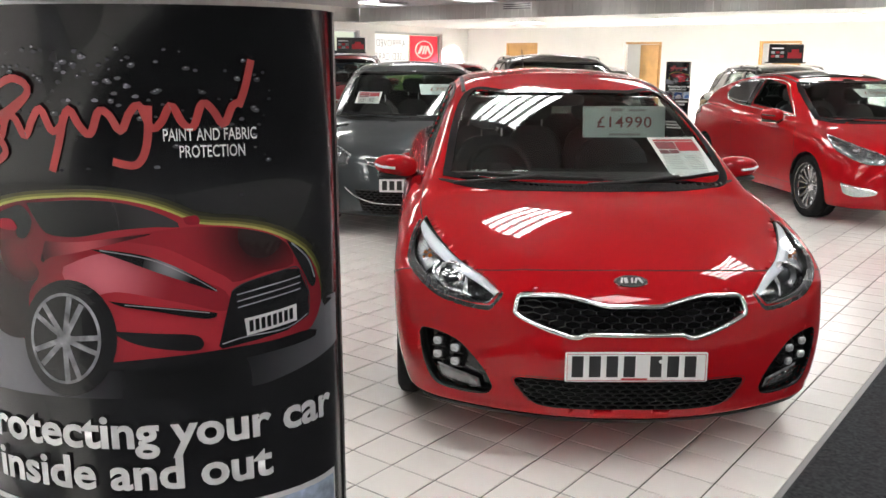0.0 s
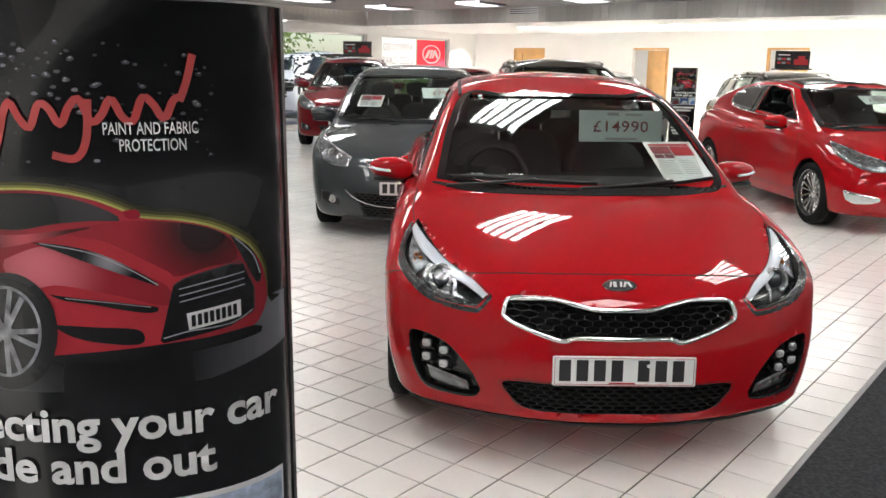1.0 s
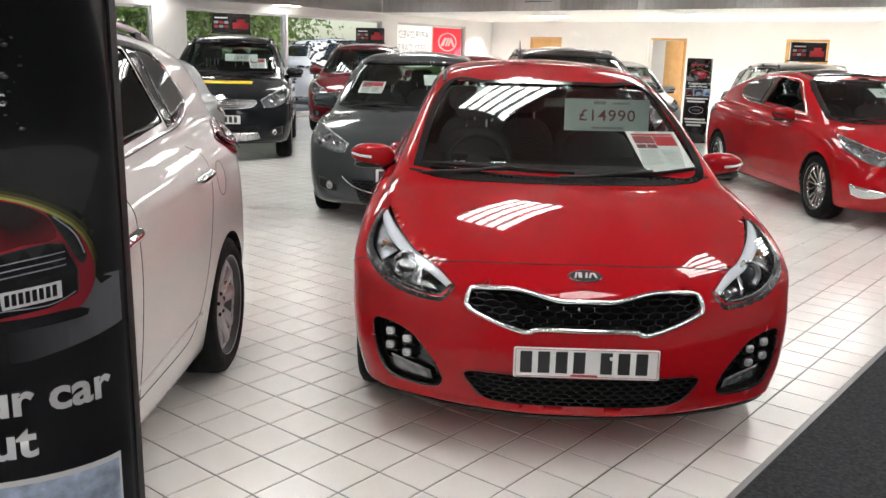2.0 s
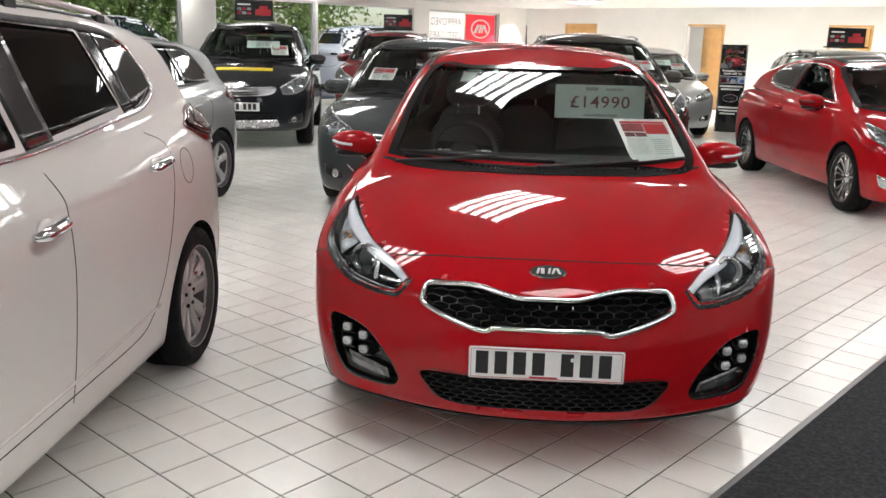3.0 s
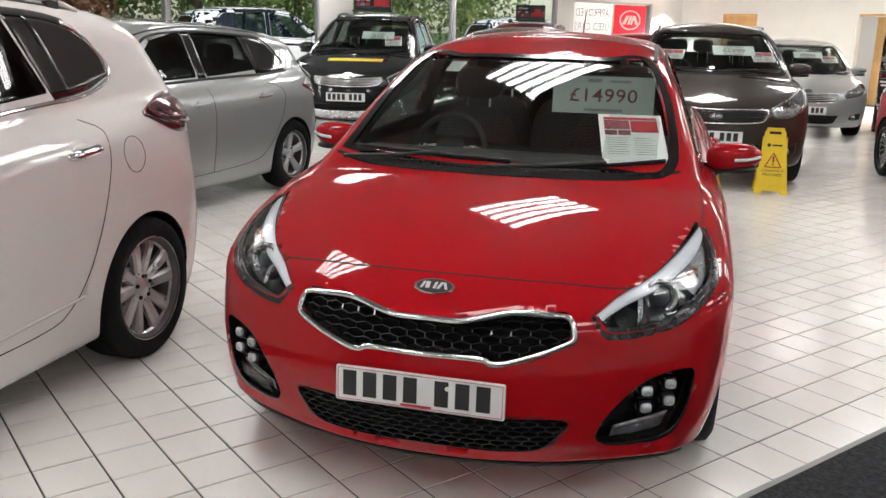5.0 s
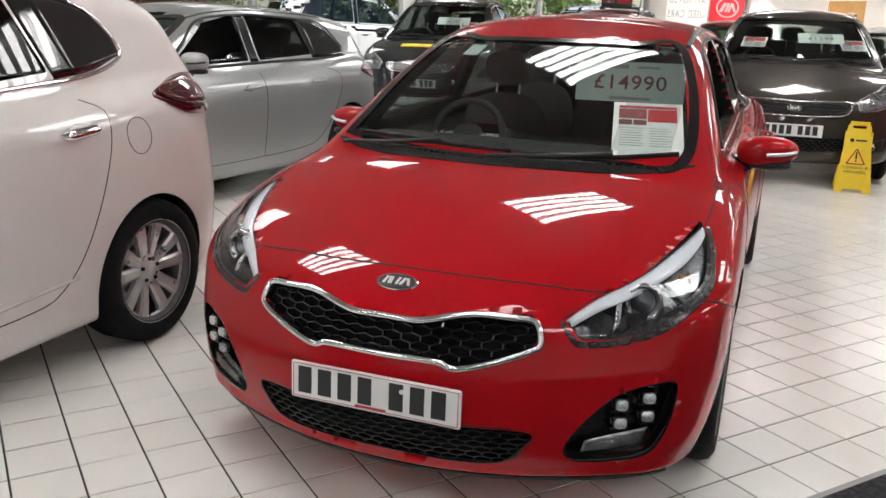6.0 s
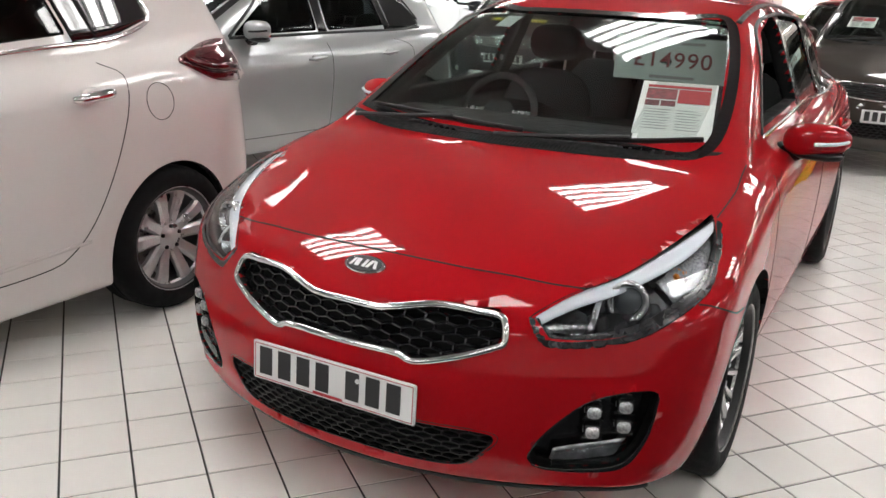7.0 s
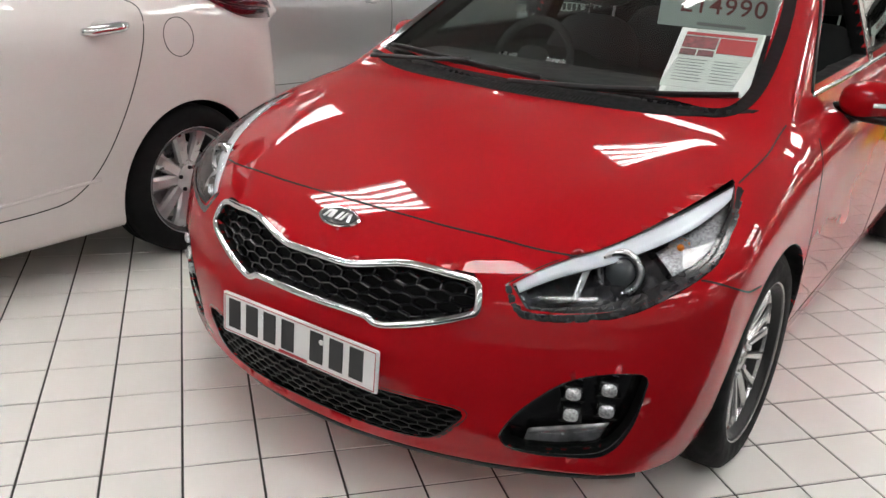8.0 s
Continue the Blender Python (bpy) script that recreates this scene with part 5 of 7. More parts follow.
def wipers(car, s, f):
    zz, sy = s["zz"], s["screen"][0]
    b = s["screen"][1]
    k = s["half"] / 0.89
    for pts, arm in (([(-0.60, sy + 0.135, b + 0.035), (-0.22, sy + 0.062, b + 0.030), (0.06, sy + 0.040, b + 0.024)], [(-0.63, sy + 0.06, b + 0.0), (-0.42, sy + 0.05, b + 0.015), (-0.22, sy + 0.066, b + 0.034)]),
                     ([(0.14, sy + 0.022, b + 0.012), (0.42, sy + 0.075, b + 0.025), (0.635, sy + 0.155, b + 0.045)], [(-0.02, sy - 0.02, b + 0.0), (0.2, sy + 0.02, b + 0.015), (0.42, sy + 0.08, b + 0.03)])):
        root = new("wiper")
        root.parent = car
        p, n = settle(f, resample([(x * k, y, z) for x, y, z in pts], 24), 4, 0.010)
        part("blade", sweep(p, n, 0.012, 0.016, TRIM), None, root)
        p, n = settle(f, resample([(x * k, y, z) for x, y, z in arm], 16), 4, 0.022)
        part("arm", sweep(p, n, 0.020, 0.010, TRIM), None, root)
    c0 = mirrored([(0, sy - 0.050, b - 0.010), (0.35 * k, sy - 0.018, b - 0.004), (0.56 * k, sy + 0.045, b + 0.002), (0.69 * k, sy + 0.13, b + 0.010)])
    c1 = mirrored([(0, sy + 0.030, b + 0.016), (0.35 * k, sy + 0.055, b + 0.022), (0.56 * k, sy + 0.085, b + 0.020), (0.70 * k, sy + 0.15, b + 0.018)])
    cowl = part("cowl", panel(f, c0, c1, 41, 7, 0.0015, 0.006, COWLMAT), None, car, "black plastic scuttle panel")
    for i in range(40 if s.get("hero") else 0):
        x = (-0.26 + 0.0135 * i) * k
        part("cowl_slot", strip(f, [(x, sy - 0.038 + 0.3 * x * x, b - 0.008), (x, sy - 0.006 + 0.3 * x * x, b + 0.0)], 4, 0.006, 0.001, 0.0015, LINER, False, 1, False), None, cowl)
    for sd in (1, -1):
        yt = sy + 0.9
        part("roof_moulding", strip(f, [(s["half"] - 0.33, yt, s["height"] - 0.1), (s["half"] - 0.34, yt + 0.6, s["height"] - 0.04), (s["half"] - 0.36, s["length"] - 0.75, s["height"] - 0.09)], 40, 0.022, 0.003, 0.0, TRIM, False, sd), None, car)


def lamp(car, f, low, high, sd, ring=None, name="headlight"):
    hl = part(name, panel(f, low, high, 21, 7, 0.004, 0.005, LAMPIN, sd), None, car, "headlight with clear lens")
    mid = [((a[0] + b[0]) / 2, (a[1] + b[1]) / 2, (a[2] + b[2]) / 2) for a, b in zip(low, high)]
    if ring:
        for t, r in ring:
            q = resample(mid, 11)[int(t * 10)]
            c, n = settle(f, [(q[0] * sd, q[1], q[2])], 4, 0.004)
            ob = part("reflector", turned([(r, 0.004), (r, -0.006), (r * 0.8, -0.007), (r * 0.7, 0.0), (r * 0.3, 0.003), (0.0001, 0.0)], 16, "y"), CHROME, hl)
            ob.matrix_local = Matrix.Translation(c[0]) @ (-Vector(n[0])).to_track_quat("Y", "Z").to_matrix().to_4x4()
    part("lens", panel(f, low, high, 21, 7, 0.014, 0.003, LENS, sd), None, hl)
    part("brow", strip(f, high, 30, 0.014, 0.008, 0.006, SATIN, False, sd), None, hl)
    return hl


def nose_kit(car, s, f, slats=3, slat_mat=CHROME, grille=(0.42, 0.53, 0.66), lower=(0.44, 0.23, 0.36), plate_z=0.43, round_badge=False, frame_mat=CHROME, yellow=False, lamps=None, fogs=True, badge_z=0.70):
    """Headlights, grille, intake, fog lamps, plate and badge of a car's nose."""
    zz, k = s["zz"], s["half"] / 0.89
    gx, g0, g1 = grille
    low = mirrored([(0, 0.05, zz(g0)), (gx * 0.6 * k, 0.1, zz(g0 + 0.005)), (gx * 0.92 * k, 0.13, zz(g0 + 0.03))])
    high = mirrored([(0, 0.08, zz(g1)), (gx * 0.6 * k, 0.12, zz(g1 + 0.003)), (gx * k, 0.16, zz(g1 + 0.004))])
    g = part("grille", panel(f, low, high, 31, 7, 0.002, 0.004, TRIM), None, car, "black grille with bright bars")
    part("surround", strip(f, list(low) + list(reversed(high)), 120, 0.016, 0.012, 0.0, frame_mat, True), None, g)
    for i in range(slats):
        t = (i + 1) / (slats + 1)
        run = [(a[0] + (b[0] - a[0]) * t, a[1], a[2] + (b[2] - a[2]) * t) for a, b in zip(low, high)]
        part("slat", strip(f, run, 50, 0.012, 0.010, 0.004, slat_mat), None, g)
    lx, l0, l1 = lower
    low = mirrored([(0, 0.02, zz(l0)), (lx * 0.6 * k, 0.06, zz(l0)), (lx * 0.86 * k, 0.1, zz(l0 + 0.02))])
    high = mirrored([(0, 0.02, zz(l1)), (lx * 0.6 * k, 0.06, zz(l1)), (lx * k, 0.12, zz(l1))])
    lg = part("lower_grille", panel(f, low, high, 31, 5, 0.002, 0.004, LINER), None, car)
    part("mesh", honeycomb(f, low, high, 0.055, 0.03, 0.004, -0.002, 0.0, TRIM), None, lg)
    h = lamps or ([(0.52, 0.2, 0.60), (0.64, 0.3, 0.60), (0.75, 0.42, 0.64), (0.82, 0.6, 0.74), (0.80, 0.72, 0.80)], [(0.50, 0.2, 0.67), (0.60, 0.32, 0.72), (0.69, 0.45, 0.76), (0.76, 0.6, 0.81), (0.795, 0.73, 0.835)])
    h = [[(x * k, y, zz(z)) for x, y, z in run] for run in h]
    for sd in (1, -1):
        lamp(car, f, h[0], h[1], sd, [(0.45, 0.045), (0.2, 0.032)])
        if fogs:
            fl = [(0.60 * k, 0.2, zz(0.30)), (0.68 * k, 0.25, zz(0.29)), (0.76 * k, 0.32, zz(0.31))]
            fh = [(0.60 * k, 0.2, zz(0.34)), (0.68 * k, 0.25, zz(0.38)), (0.76 * k, 0.32, zz(0.40))]
            fg = part("fog_lamp_surround", panel(f, fl, fh, 11, 5, 0.002, 0.003, TRIM, sd), None, car)
            ob = part("fog_lamp", turned([(0.038, 0.006), (0.038, -0.006), (0.030, -0.008), (0.0001, -0.004)], 18, "y"), CHROME, fg)
            ob.matrix_local = place_on(f, 0.67 * k * sd, zz(0.335), 0.004)
    m = place_on(f, 0, zz(plate_z), 0.012)
    add_plate(car, pose(0, m.translation.y - 0.006, zz(plate_z)), yellow=yellow)
    add_badge(car, place_on(f, 0, zz(badge_z), 0.006 if badge_z > 0.69 else 0.018), round_badge=round_badge, size=(0.055, 0.055) if round_badge else (0.062, 0.030))


def tail_kit(car, s, f, fwd=0.0, up=0.0, lamps=None):
    """Tail lamps, bumper gap and hatch line of a car's rear."""
    zz, L, h = s["zz"], s["length"], s["half"]
    for sd in (1, -1):
        low = [(h - 0.06, L - 0.50 - fwd, zz(0.885) + up), (h - 0.09, L - 0.34 - fwd * 0.7, zz(0.82) + up), (h - 0.15, L - 0.22 - fwd * 0.5, zz(0.775) + up), (h - 0.22, L - 0.12 - fwd * 0.4, zz(0.775) + up)]
        high = [(h - 0.065, L - 0.50 - fwd, zz(0.91) + up), (h - 0.12, L - 0.36 - fwd * 0.7, zz(0.955) + up), (h - 0.18, L - 0.26 - fwd * 0.5, zz(0.95) + up), (h - 0.26, L - 0.18 - fwd * 0.4, zz(0.93) + up)]
        if lamps:
            low, high = lamps
        t = part("tail_lamp", panel(f, low, high, 17, 7, 0.010, 0.02, TAIL, sd), None, car, "dark red tail lamp lens")
        mid = [((a[0] + b[0]) / 2, (a[1] + b[1]) / 2, (a[2] + b[2]) / 2) for a, b in zip(low, high)]
        if lamps:
            a, b = [[(p[0], p[1], p[2] * (1 - k) + q[2] * k) for p, q in zip(low, high)][0:4] for k in (0.16, 0.84)]
            a[0] = b[0] = ((a[0][0] + a[1][0]) / 2, (a[0][1] * 0.6 + a[1][1] * 0.4), (a[0][2] + b[0][2]) / 2 - 0.01)
            part("lens_bulge", panel(f, a, b, 17, 7, 0.026, 0.012, TAIL, sd), None, t)
            tip = mid[0]
            for k in (0.1, 0.3, 0.5, 0.7, 0.9):
                e = [low[2][i] * (1 - k) + high[2][i] * k for i in range(3)]
                part("ridge", strip(f, [(tip[0], tip[1] + 0.08, tip[2] - 0.01), tuple(e)], 14, 0.004, 0.003, 0.026, GLOSS, False, sd), None, t)
        else:
            part("lamp_bar", strip(f, mid, 30, 0.02, 0.004, 0.009, TAIL, False, sd), None, t)
    part("hatch_line", strip(f, mirrored([(0, L, zz(0.60)), (0.4, L - 0.05, zz(0.62)), (0.60, L - 0.12, zz(0.72))]), 50, 0.006, 0.0012, 0.0, SEAM, False, 1, False), None, car)


def roof_rails(car, s, f, material=SATIN):
    for sd in (1, -1):
        x = s["half"] - 0.34
        y0, y1, z = s["screen"][0] + 1.0, s["length"] - 0.7, s["height"] - 0.05
        root = new("roof_rail")
        root.parent = car
        p, n = settle(f, resample([(x, y0, z), (x, (y0 + y1) / 2, z), (x, y1, z)], 24), 6)
        rise = np.interp(np.linspace(0, 1, 24), [0, 0.08, 0.5, 0.92, 1], [0.0, 0.028, 0.036, 0.028, 0.0])
        p = p + np.array([0, 0, 1.0]) * rise[:, None]
        p[:, 0] *= sd
        part("bar", tube([tuple(q) for q in p[::3]] + [tuple(p[-1])], 0.013, material, 30), None, root)
        for i in (2, 12, 21):
            q = p[i]
            part("foot", boxed(q[0] - 0.012, q[0] + 0.012, q[1] - 0.04, q[1] + 0.04, q[2] - 0.05, q[2] + 0.006, 0.006), TRIM, root)


def roof_sign(m, label="black roof-top sign board with a red car picture"):
    """A magnetic sign board that stands on a car's roof."""
    t = thing("roof_sign", m, label, "sign", "roof signs")
    part("base", boxed(-0.30, 0.30, -0.09, 0.09, 0.0, 0.022, 0.006), TRIM, t)
    part("board", boxed(-0.28, 0.28, -0.018, 0.018, 0.02, 0.30, 0.006), GLOSS, t)
    for a in ((0.02, 0.25, 0.08, 0.17), (0.08, 0.20, 0.17, 0.22)):
        part("picture_shape", boxed(a[0], a[1], -0.021, -0.0185, a[2], a[3], 0.0), REDINK, t)
    for i in range(3):
        for j in range(2):
            part("picture_tile", boxed(-0.25 + i * 0.075, -0.19 + i * 0.075, -0.021, -0.0185, 0.09 + j * 0.06, 0.13 + j * 0.06), GREYINK if (i + j) % 2 else REDINK, t)
    part("text_bar", boxed(-0.24, -0.05, -0.021, -0.0185, 0.225, 0.245), PAPER, t)
    return t


def pearl_mpv():
    s = hatch_spec(PEARL, L=4.455, half=0.9025, H=1.615, axles=(0.90, 3.65), tyre=0.318, rim=0.222, hoodup=0.10, screen_y=0.9, handle=CHROME, rise=0.02, end=3.52)
    s["handles"] = [(0.9, 2.35, 0.905), (0.9, 3.26, 0.975)]
    L, h, zz, yy = 4.455, 0.9025, s["zz"], s["yy"]
    s["tailc"] = 0.36
    s["green"], s["melt"] = (h - 0.070, 0.44), 0.05
    s["grip"] = 1.5
    xb, xt = h - 0.115, h - 0.27
    s["side_glass"][1] = dict(low=[(xb, 2.55, 1.112), (xb, 2.93, 1.145), (xb, 3.31, 1.176)], high=[(xt, 2.57, 1.515), (xt, 2.90, 1.510), (xt, 3.22, 1.490)], glass=PRIVACY)
    s["side_glass"][2] = dict(low=[(xb, 3.42, 1.188), (xb, 3.56, 1.216), (xb - 0.01, 3.735, 1.272)], high=[(xt, 3.31, 1.500), (xt, 3.47, 1.484), (xt + 0.02, 3.61, 1.430), (xt + 0.06, 3.715, 1.345)], glass=DARKPANE, solid=True)
    s["openings"][2] = ("x", [(2.62, 1.136), (3.28, 1.186), (3.19, 1.468), (2.62, 1.495)])
    run, width, m = s["side_trim"][0]
    s["side_trim"][0] = (run[:2] + [(xb, 2.52, 1.102), (xb, 3.21, 1.158), (xb, 3.41, 1.177), (xb, 3.56, 1.206), (xb, 3.70, 1.250), (xb - 0.01, 3.752, 1.288), (xb - 0.03, 3.728, 1.348), (xt + 0.04, 3.63, 1.434), (xt + 0.02, 3.54, 1.474)], 0.018, m)
    run, width, m = s["side_trim"][1]
    s["side_trim"][1] = (run[:4] + [(xt, 2.9, 1.520), (xt, 3.25, 1.512), (xt, 3.44, 1.498), (xt, 3.56, 1.466)], 0.034, m)
    s["pillars"][0] = ([(xb, 2.46, 1.110), (xb, 2.65, 1.125)], [(xt, 2.46, 1.52), (xt, 2.65, 1.515)])
    s["pillars"][1] = ([(xb, 3.30, 1.175), (xb, 3.43, 1.189)], [(xt, 3.20, 1.495), (xt, 3.32, 1.500)])
    s["seams"][2] = [(h, 3.36, 1.182), (h, 3.41, 1.13), (h, 3.445, 1.07), (h, 3.433, 0.935), (h, 3.348, 0.714), (h, 3.223, 0.49), (h, 3.112, 0.375), (h, 2.98, 0.334), (h, 2.52, 0.325), (h, 1.16, 0.32)]
    s["rear_glass"] = PRIVACY
    f = car_shape(s)
    car = thing("white_people_carrier", pose(-1.515, 0.21, 0, 0, 0, 3.6), "pearl white people carrier with chrome window trim and silver alloys", "car")
    finish_car(car, s, f, (), 0.022)
    tail_kit(car, s, f, lamps=([(h - 0.06, 3.77, 1.075), (h - 0.08, 3.85, 1.008), (h - 0.11, 3.97, 0.955), (h - 0.17, 4.13, 0.945)], [(h - 0.065, 3.78, 1.110), (h - 0.09, 3.88, 1.152), (h - 0.13, 3.98, 1.168), (h - 0.22, 4.17, 1.130)]))
    nose_kit(car, s, f)
    for sd in (1, -1):
        ring = [(h, 3.60 + 0.074 * math.cos(a), 0.925 + 0.080 * math.sin(a)) for a in np.linspace(0, 2 * math.pi, 17)[:-1]]
        if sd > 0:
            part("fuel_flap", strip(f, ring, 60, 0.003, 0.0008, 0.0, SEAM, True, sd, False), None, car)
        part("sill_crease", strip(f, [(h, 1.4, zz(0.33)), (h, 2.4, zz(0.335)), (h, 3.2, zz(0.37))], 50, 0.014, 0.004, 0.0, PEARL, False, sd), None, car)
    roof_rails(car, s, f, PEARL)
    wipers(car, s, f)
    return car


def silver_hatch():
    s = hatch_spec(SILVER, L=4.26, half=0.895, H=1.49, axles=(0.89, 3.54), tyre=0.315, rim=0.205, wheel="five", hoodup=0.03, handle=SILVER, rise=0.02)
    s["side_trim"] = [(run, width + 0.006, TRIM) for run, width, m in s["side_trim"]]
    s["green"], s["melt"] = (0.815, 0.44), 0.045
    s["mirror"] = (0.92, 1.58, 1.065)
    f = car_shape(s)
    car = thing("silver_hatchback", pose(-3.43, 4.512, 0, 0, 0, -4.5), "silver five-door hatchback with five-spoke alloys", "car")
    for w in s["side_glass"]:
        w["glass"] = w["glass"] if w.get("solid") else PRIVACY
    finish_car(car, s, f, (), 0.03)
    tail_kit(car, s, f)
    nose_kit(car, s, f)
    wipers(car, s, f)
    info_sheet(car, screen_pose(f, 0.35, 1.35, 1.15))
    return car


def grey_hatch():
    s = hatch_spec(GREY, L=4.42, half=0.905, H=1.51, axles=(0.96, 3.64), tyre=0.32, rim=0.205, hoodup=0.03, wheel="ten")
    f = car_shape(s)
    car = thing("dark_grey_hatchback", pose(-0.40, 7.37, 0, 0, 0, 3.0), "dark grey hatchback with price card behind the windscreen", "car")
    finish_car(car, s, f, (), 0.034)
    nose_kit(car, s, f, slats=1, grille=(0.36, 0.565, 0.635), lower=(0.46, 0.20, 0.40), plate_z=0.45, frame_mat=CHROME, round_badge=True)
    zz = s["zz"]
    part("chrome_lip", strip(f, mirrored([(0, 0.02, zz(0.30)), (0.3, 0.08, zz(0.305)), (0.46, 0.12, zz(0.35)), (0.55, 0.18, zz(0.42))]), 60, 0.014, 0.01, 0.003, CHROME), None, car)
    wipers(car, s, f)
    price_card(car, screen_pose(f, 0.30, 1.5, 1.20), "£7995", 0.44, 0.20)
    info_sheet(car, screen_pose(f, -0.42, 1.38, 1.10), 0.24, 0.22)
    return car


def brown_suv():
    s = hatch_spec(BROWN, L=4.44, half=0.9275, H=1.625, axles=(0.90, 3.54), tyre=0.35, rim=0.22, lift=0.06, hoodup=0.09)
    f = car_shape(s)
    car = thing("brown_suv", pose(1.40, 9.62, 0, 0, 0, 5.0), "metallic brown sport utility car with roof rails", "car")
    finish_car(car, s, f, (), 0.036)
    nose_kit(car, s, f, slats=4, slat_mat=GLOSS, grille=(0.47, 0.555, 0.672), plate_z=0.45, lower=(0.50, 0.30, 0.40), badge_z=0.612)
    roof_rails(car, s, f)
    wipers(car, s, f)
    price_card(car, screen_pose(f, 0.22, 1.45, 1.26), "£1299", 0.44, 0.2)
    info_sheet(car, screen_pose(f, -0.42, 1.35, 1.26), 0.24, 0.2)
    info_sheet(car, screen_pose(f, 0.52, 1.38, 1.20), 0.24, 0.2)
    return car, s, f


def black_offroader():
    s = hatch_spec(BLACKCAR, L=4.42, half=0.91, H=1.70, axles=(0.90, 3.56), tyre=0.36, rim=0.22, lift=0.10, hoodup=0.09, wheel="five")
    f = car_shape(s)
    car = thing("black_off_roader", pose(-3.30, 11.39, 0, 0, 0, 12.0), "black off-road car with chrome grille and yellow bonnet strip", "car")
    finish_car(car, s, f, (), 0.038)
    zz = s["zz"]
    nose_kit(car, s, f, slats=3, grille=(0.44, 0.585, 0.675), plate_z=0.475, lower=(0.5, 0.27, 0.40), round_badge=True)
    part("skid_plate", panel(f, mirrored([(0, 0.05, zz(0.24)), (0.3, 0.08, zz(0.24)), (0.5, 0.14, zz(0.26))]), mirrored([(0, 0.02, zz(0.33)), (0.3, 0.08, zz(0.33)), (0.46, 0.12, zz(0.335))]), 25, 4, 0.02, 0.02, SATIN), None, car, "silver lower bumper plate")
    part("yellow_strip", panel(f, mirrored([(0, 0.55, zz(0.85)), (0.38, 0.58, zz(0.84))]), mirrored([(0, 0.66, zz(0.875)), (0.38, 0.69, zz(0.865))]), 15, 3, 0.003, 0.002, YELLOW), None, car, "yellow strip across the bonnet")
    wipers(car, s, f)
    roof_rails(car, s, f, TRIM)
    price_card(car, screen_pose(f, 0.18, 1.4, 1.36), "£10", 0.46, 0.2)
    info_sheet(car, screen_pose(f, 0.42, 1.3, 1.28), 0.24, 0.26)
    return car, s


def red_coupe():
    s = hatch_spec(RED, L=4.31, half=0.89, H=1.44, axles=(0.88, 3.53), wheel="thin5", barrel=TRIM, alloy=mat("polished_alloy_light", (0.55, 0.55, 0.55), 0.25, 0.9))
    zz, half = s["zz"], 0.89
    xb, xt = half - 0.115, half - 0.27
    s["roof"] = s["roof"][:4] + [(2.3, 1.44), (2.9, 1.425), (3.4, 1.37), (3.9, 1.275), (4.6, 1.13)]
    s["back"] = (4.24, zz(1.0), 0.85, 0.16)
    s["side_glass"] = [
        dict(low=[(xb, 1.46, zz(0.985)), (xb, 2.0, zz(1.012)), (xb, 2.60, zz(1.050))], high=[(xb - 0.02, 1.51, zz(1.015)), (xt, 1.96, zz(1.325)), (xt, 2.53, zz(1.385))], glass=TINT, opened=-1),
        dict(low=[(xb, 2.70, zz(1.056)), (xb, 3.05, zz(1.085)), (xb - 0.01, 3.34, zz(1.130)), (xb - 0.02, 3.44, zz(1.19))], high=[(xt, 2.62, zz(1.382)), (xt, 2.95, zz(1.362)), (xt, 3.25, zz(1.312)), (xb - 0.05, 3.42, zz(1.235))], glass=DARKPANE, solid=True),
    ]
    s["openings"] = [s["openings"][0], ("x", [(1.50, zz(1.0)), (2.57, zz(1.062)), (2.50, zz(1.37)), (1.97, zz(1.305))]), s["openings"][3]]
    belt = [(xb, 1.44, zz(0.978)), (xb, 2.0, zz(1.004)), (xb, 2.65, zz(1.046)), (xb, 3.05, zz(1.077)), (xb - 0.01, 3.36, zz(1.125)), (xb - 0.03, 3.45, zz(1.20))]
    arch = [(xb, 1.44, zz(0.985)), ((xb + xt) / 2, 1.70, zz(1.17)), (xt, 1.96, zz(1.340)), (xt, 2.3, zz(1.390)), (xt, 2.65, zz(1.393)), (xt, 3.0, zz(1.370)), (xt, 3.28, zz(1.318)), (xb - 0.03, 3.45, zz(1.21))]
    s["side_trim"] = [(belt, 0.014, CHROME), (arch, 0.014, CHROME)]
    s["pillars"] = [([(xb, 2.59, zz(1.049)), (xb, 2.71, zz(1.057))], [(xt, 2.52, zz(1.384)), (xt, 2.63, zz(1.382))])]
    s["crease"], s["crown"] = 0.11, 0.046
    f = car_shape(s)
    car = thing("red_three_door", pose(4.47, 8.03, 0, 0, 0, 7.0), "glossy red three-door hatchback with a lowered window", "car")
    s["seams"] = s["seams"][:1] + s["seams"][2:3]
    s["seams"][1] = [(0.89, 2.66, zz(1.04)), (0.89, 2.74, zz(0.88)), (0.89, 2.74, zz(0.70)), (0.89, 2.66, zz(0.45)), (0.89, 2.52, zz(0.315)), (0.89, 1.22, zz(0.295))]
    s["handles"] = [(0.89, 2.56, zz(0.86))]
    finish_car(car, s, f, (), 0.032)
    low = [(0.500, 0.2, 0.582), (0.58, 0.27, 0.572), (0.69, 0.36, 0.595), (0.785, 0.5, 0.665), (0.812, 0.62, 0.765), (0.790, 0.74, 0.850)]
    high = [(0.475, 0.17, 0.652), (0.54, 0.25, 0.700), (0.63, 0.36, 0.742), (0.70, 0.5, 0.790), (0.75, 0.64, 0.832), (0.780, 0.74, 0.862)]
    nose_kit(car, s, f, slats=2, slat_mat=GLOSS, lamps=(low, high), fogs=False)
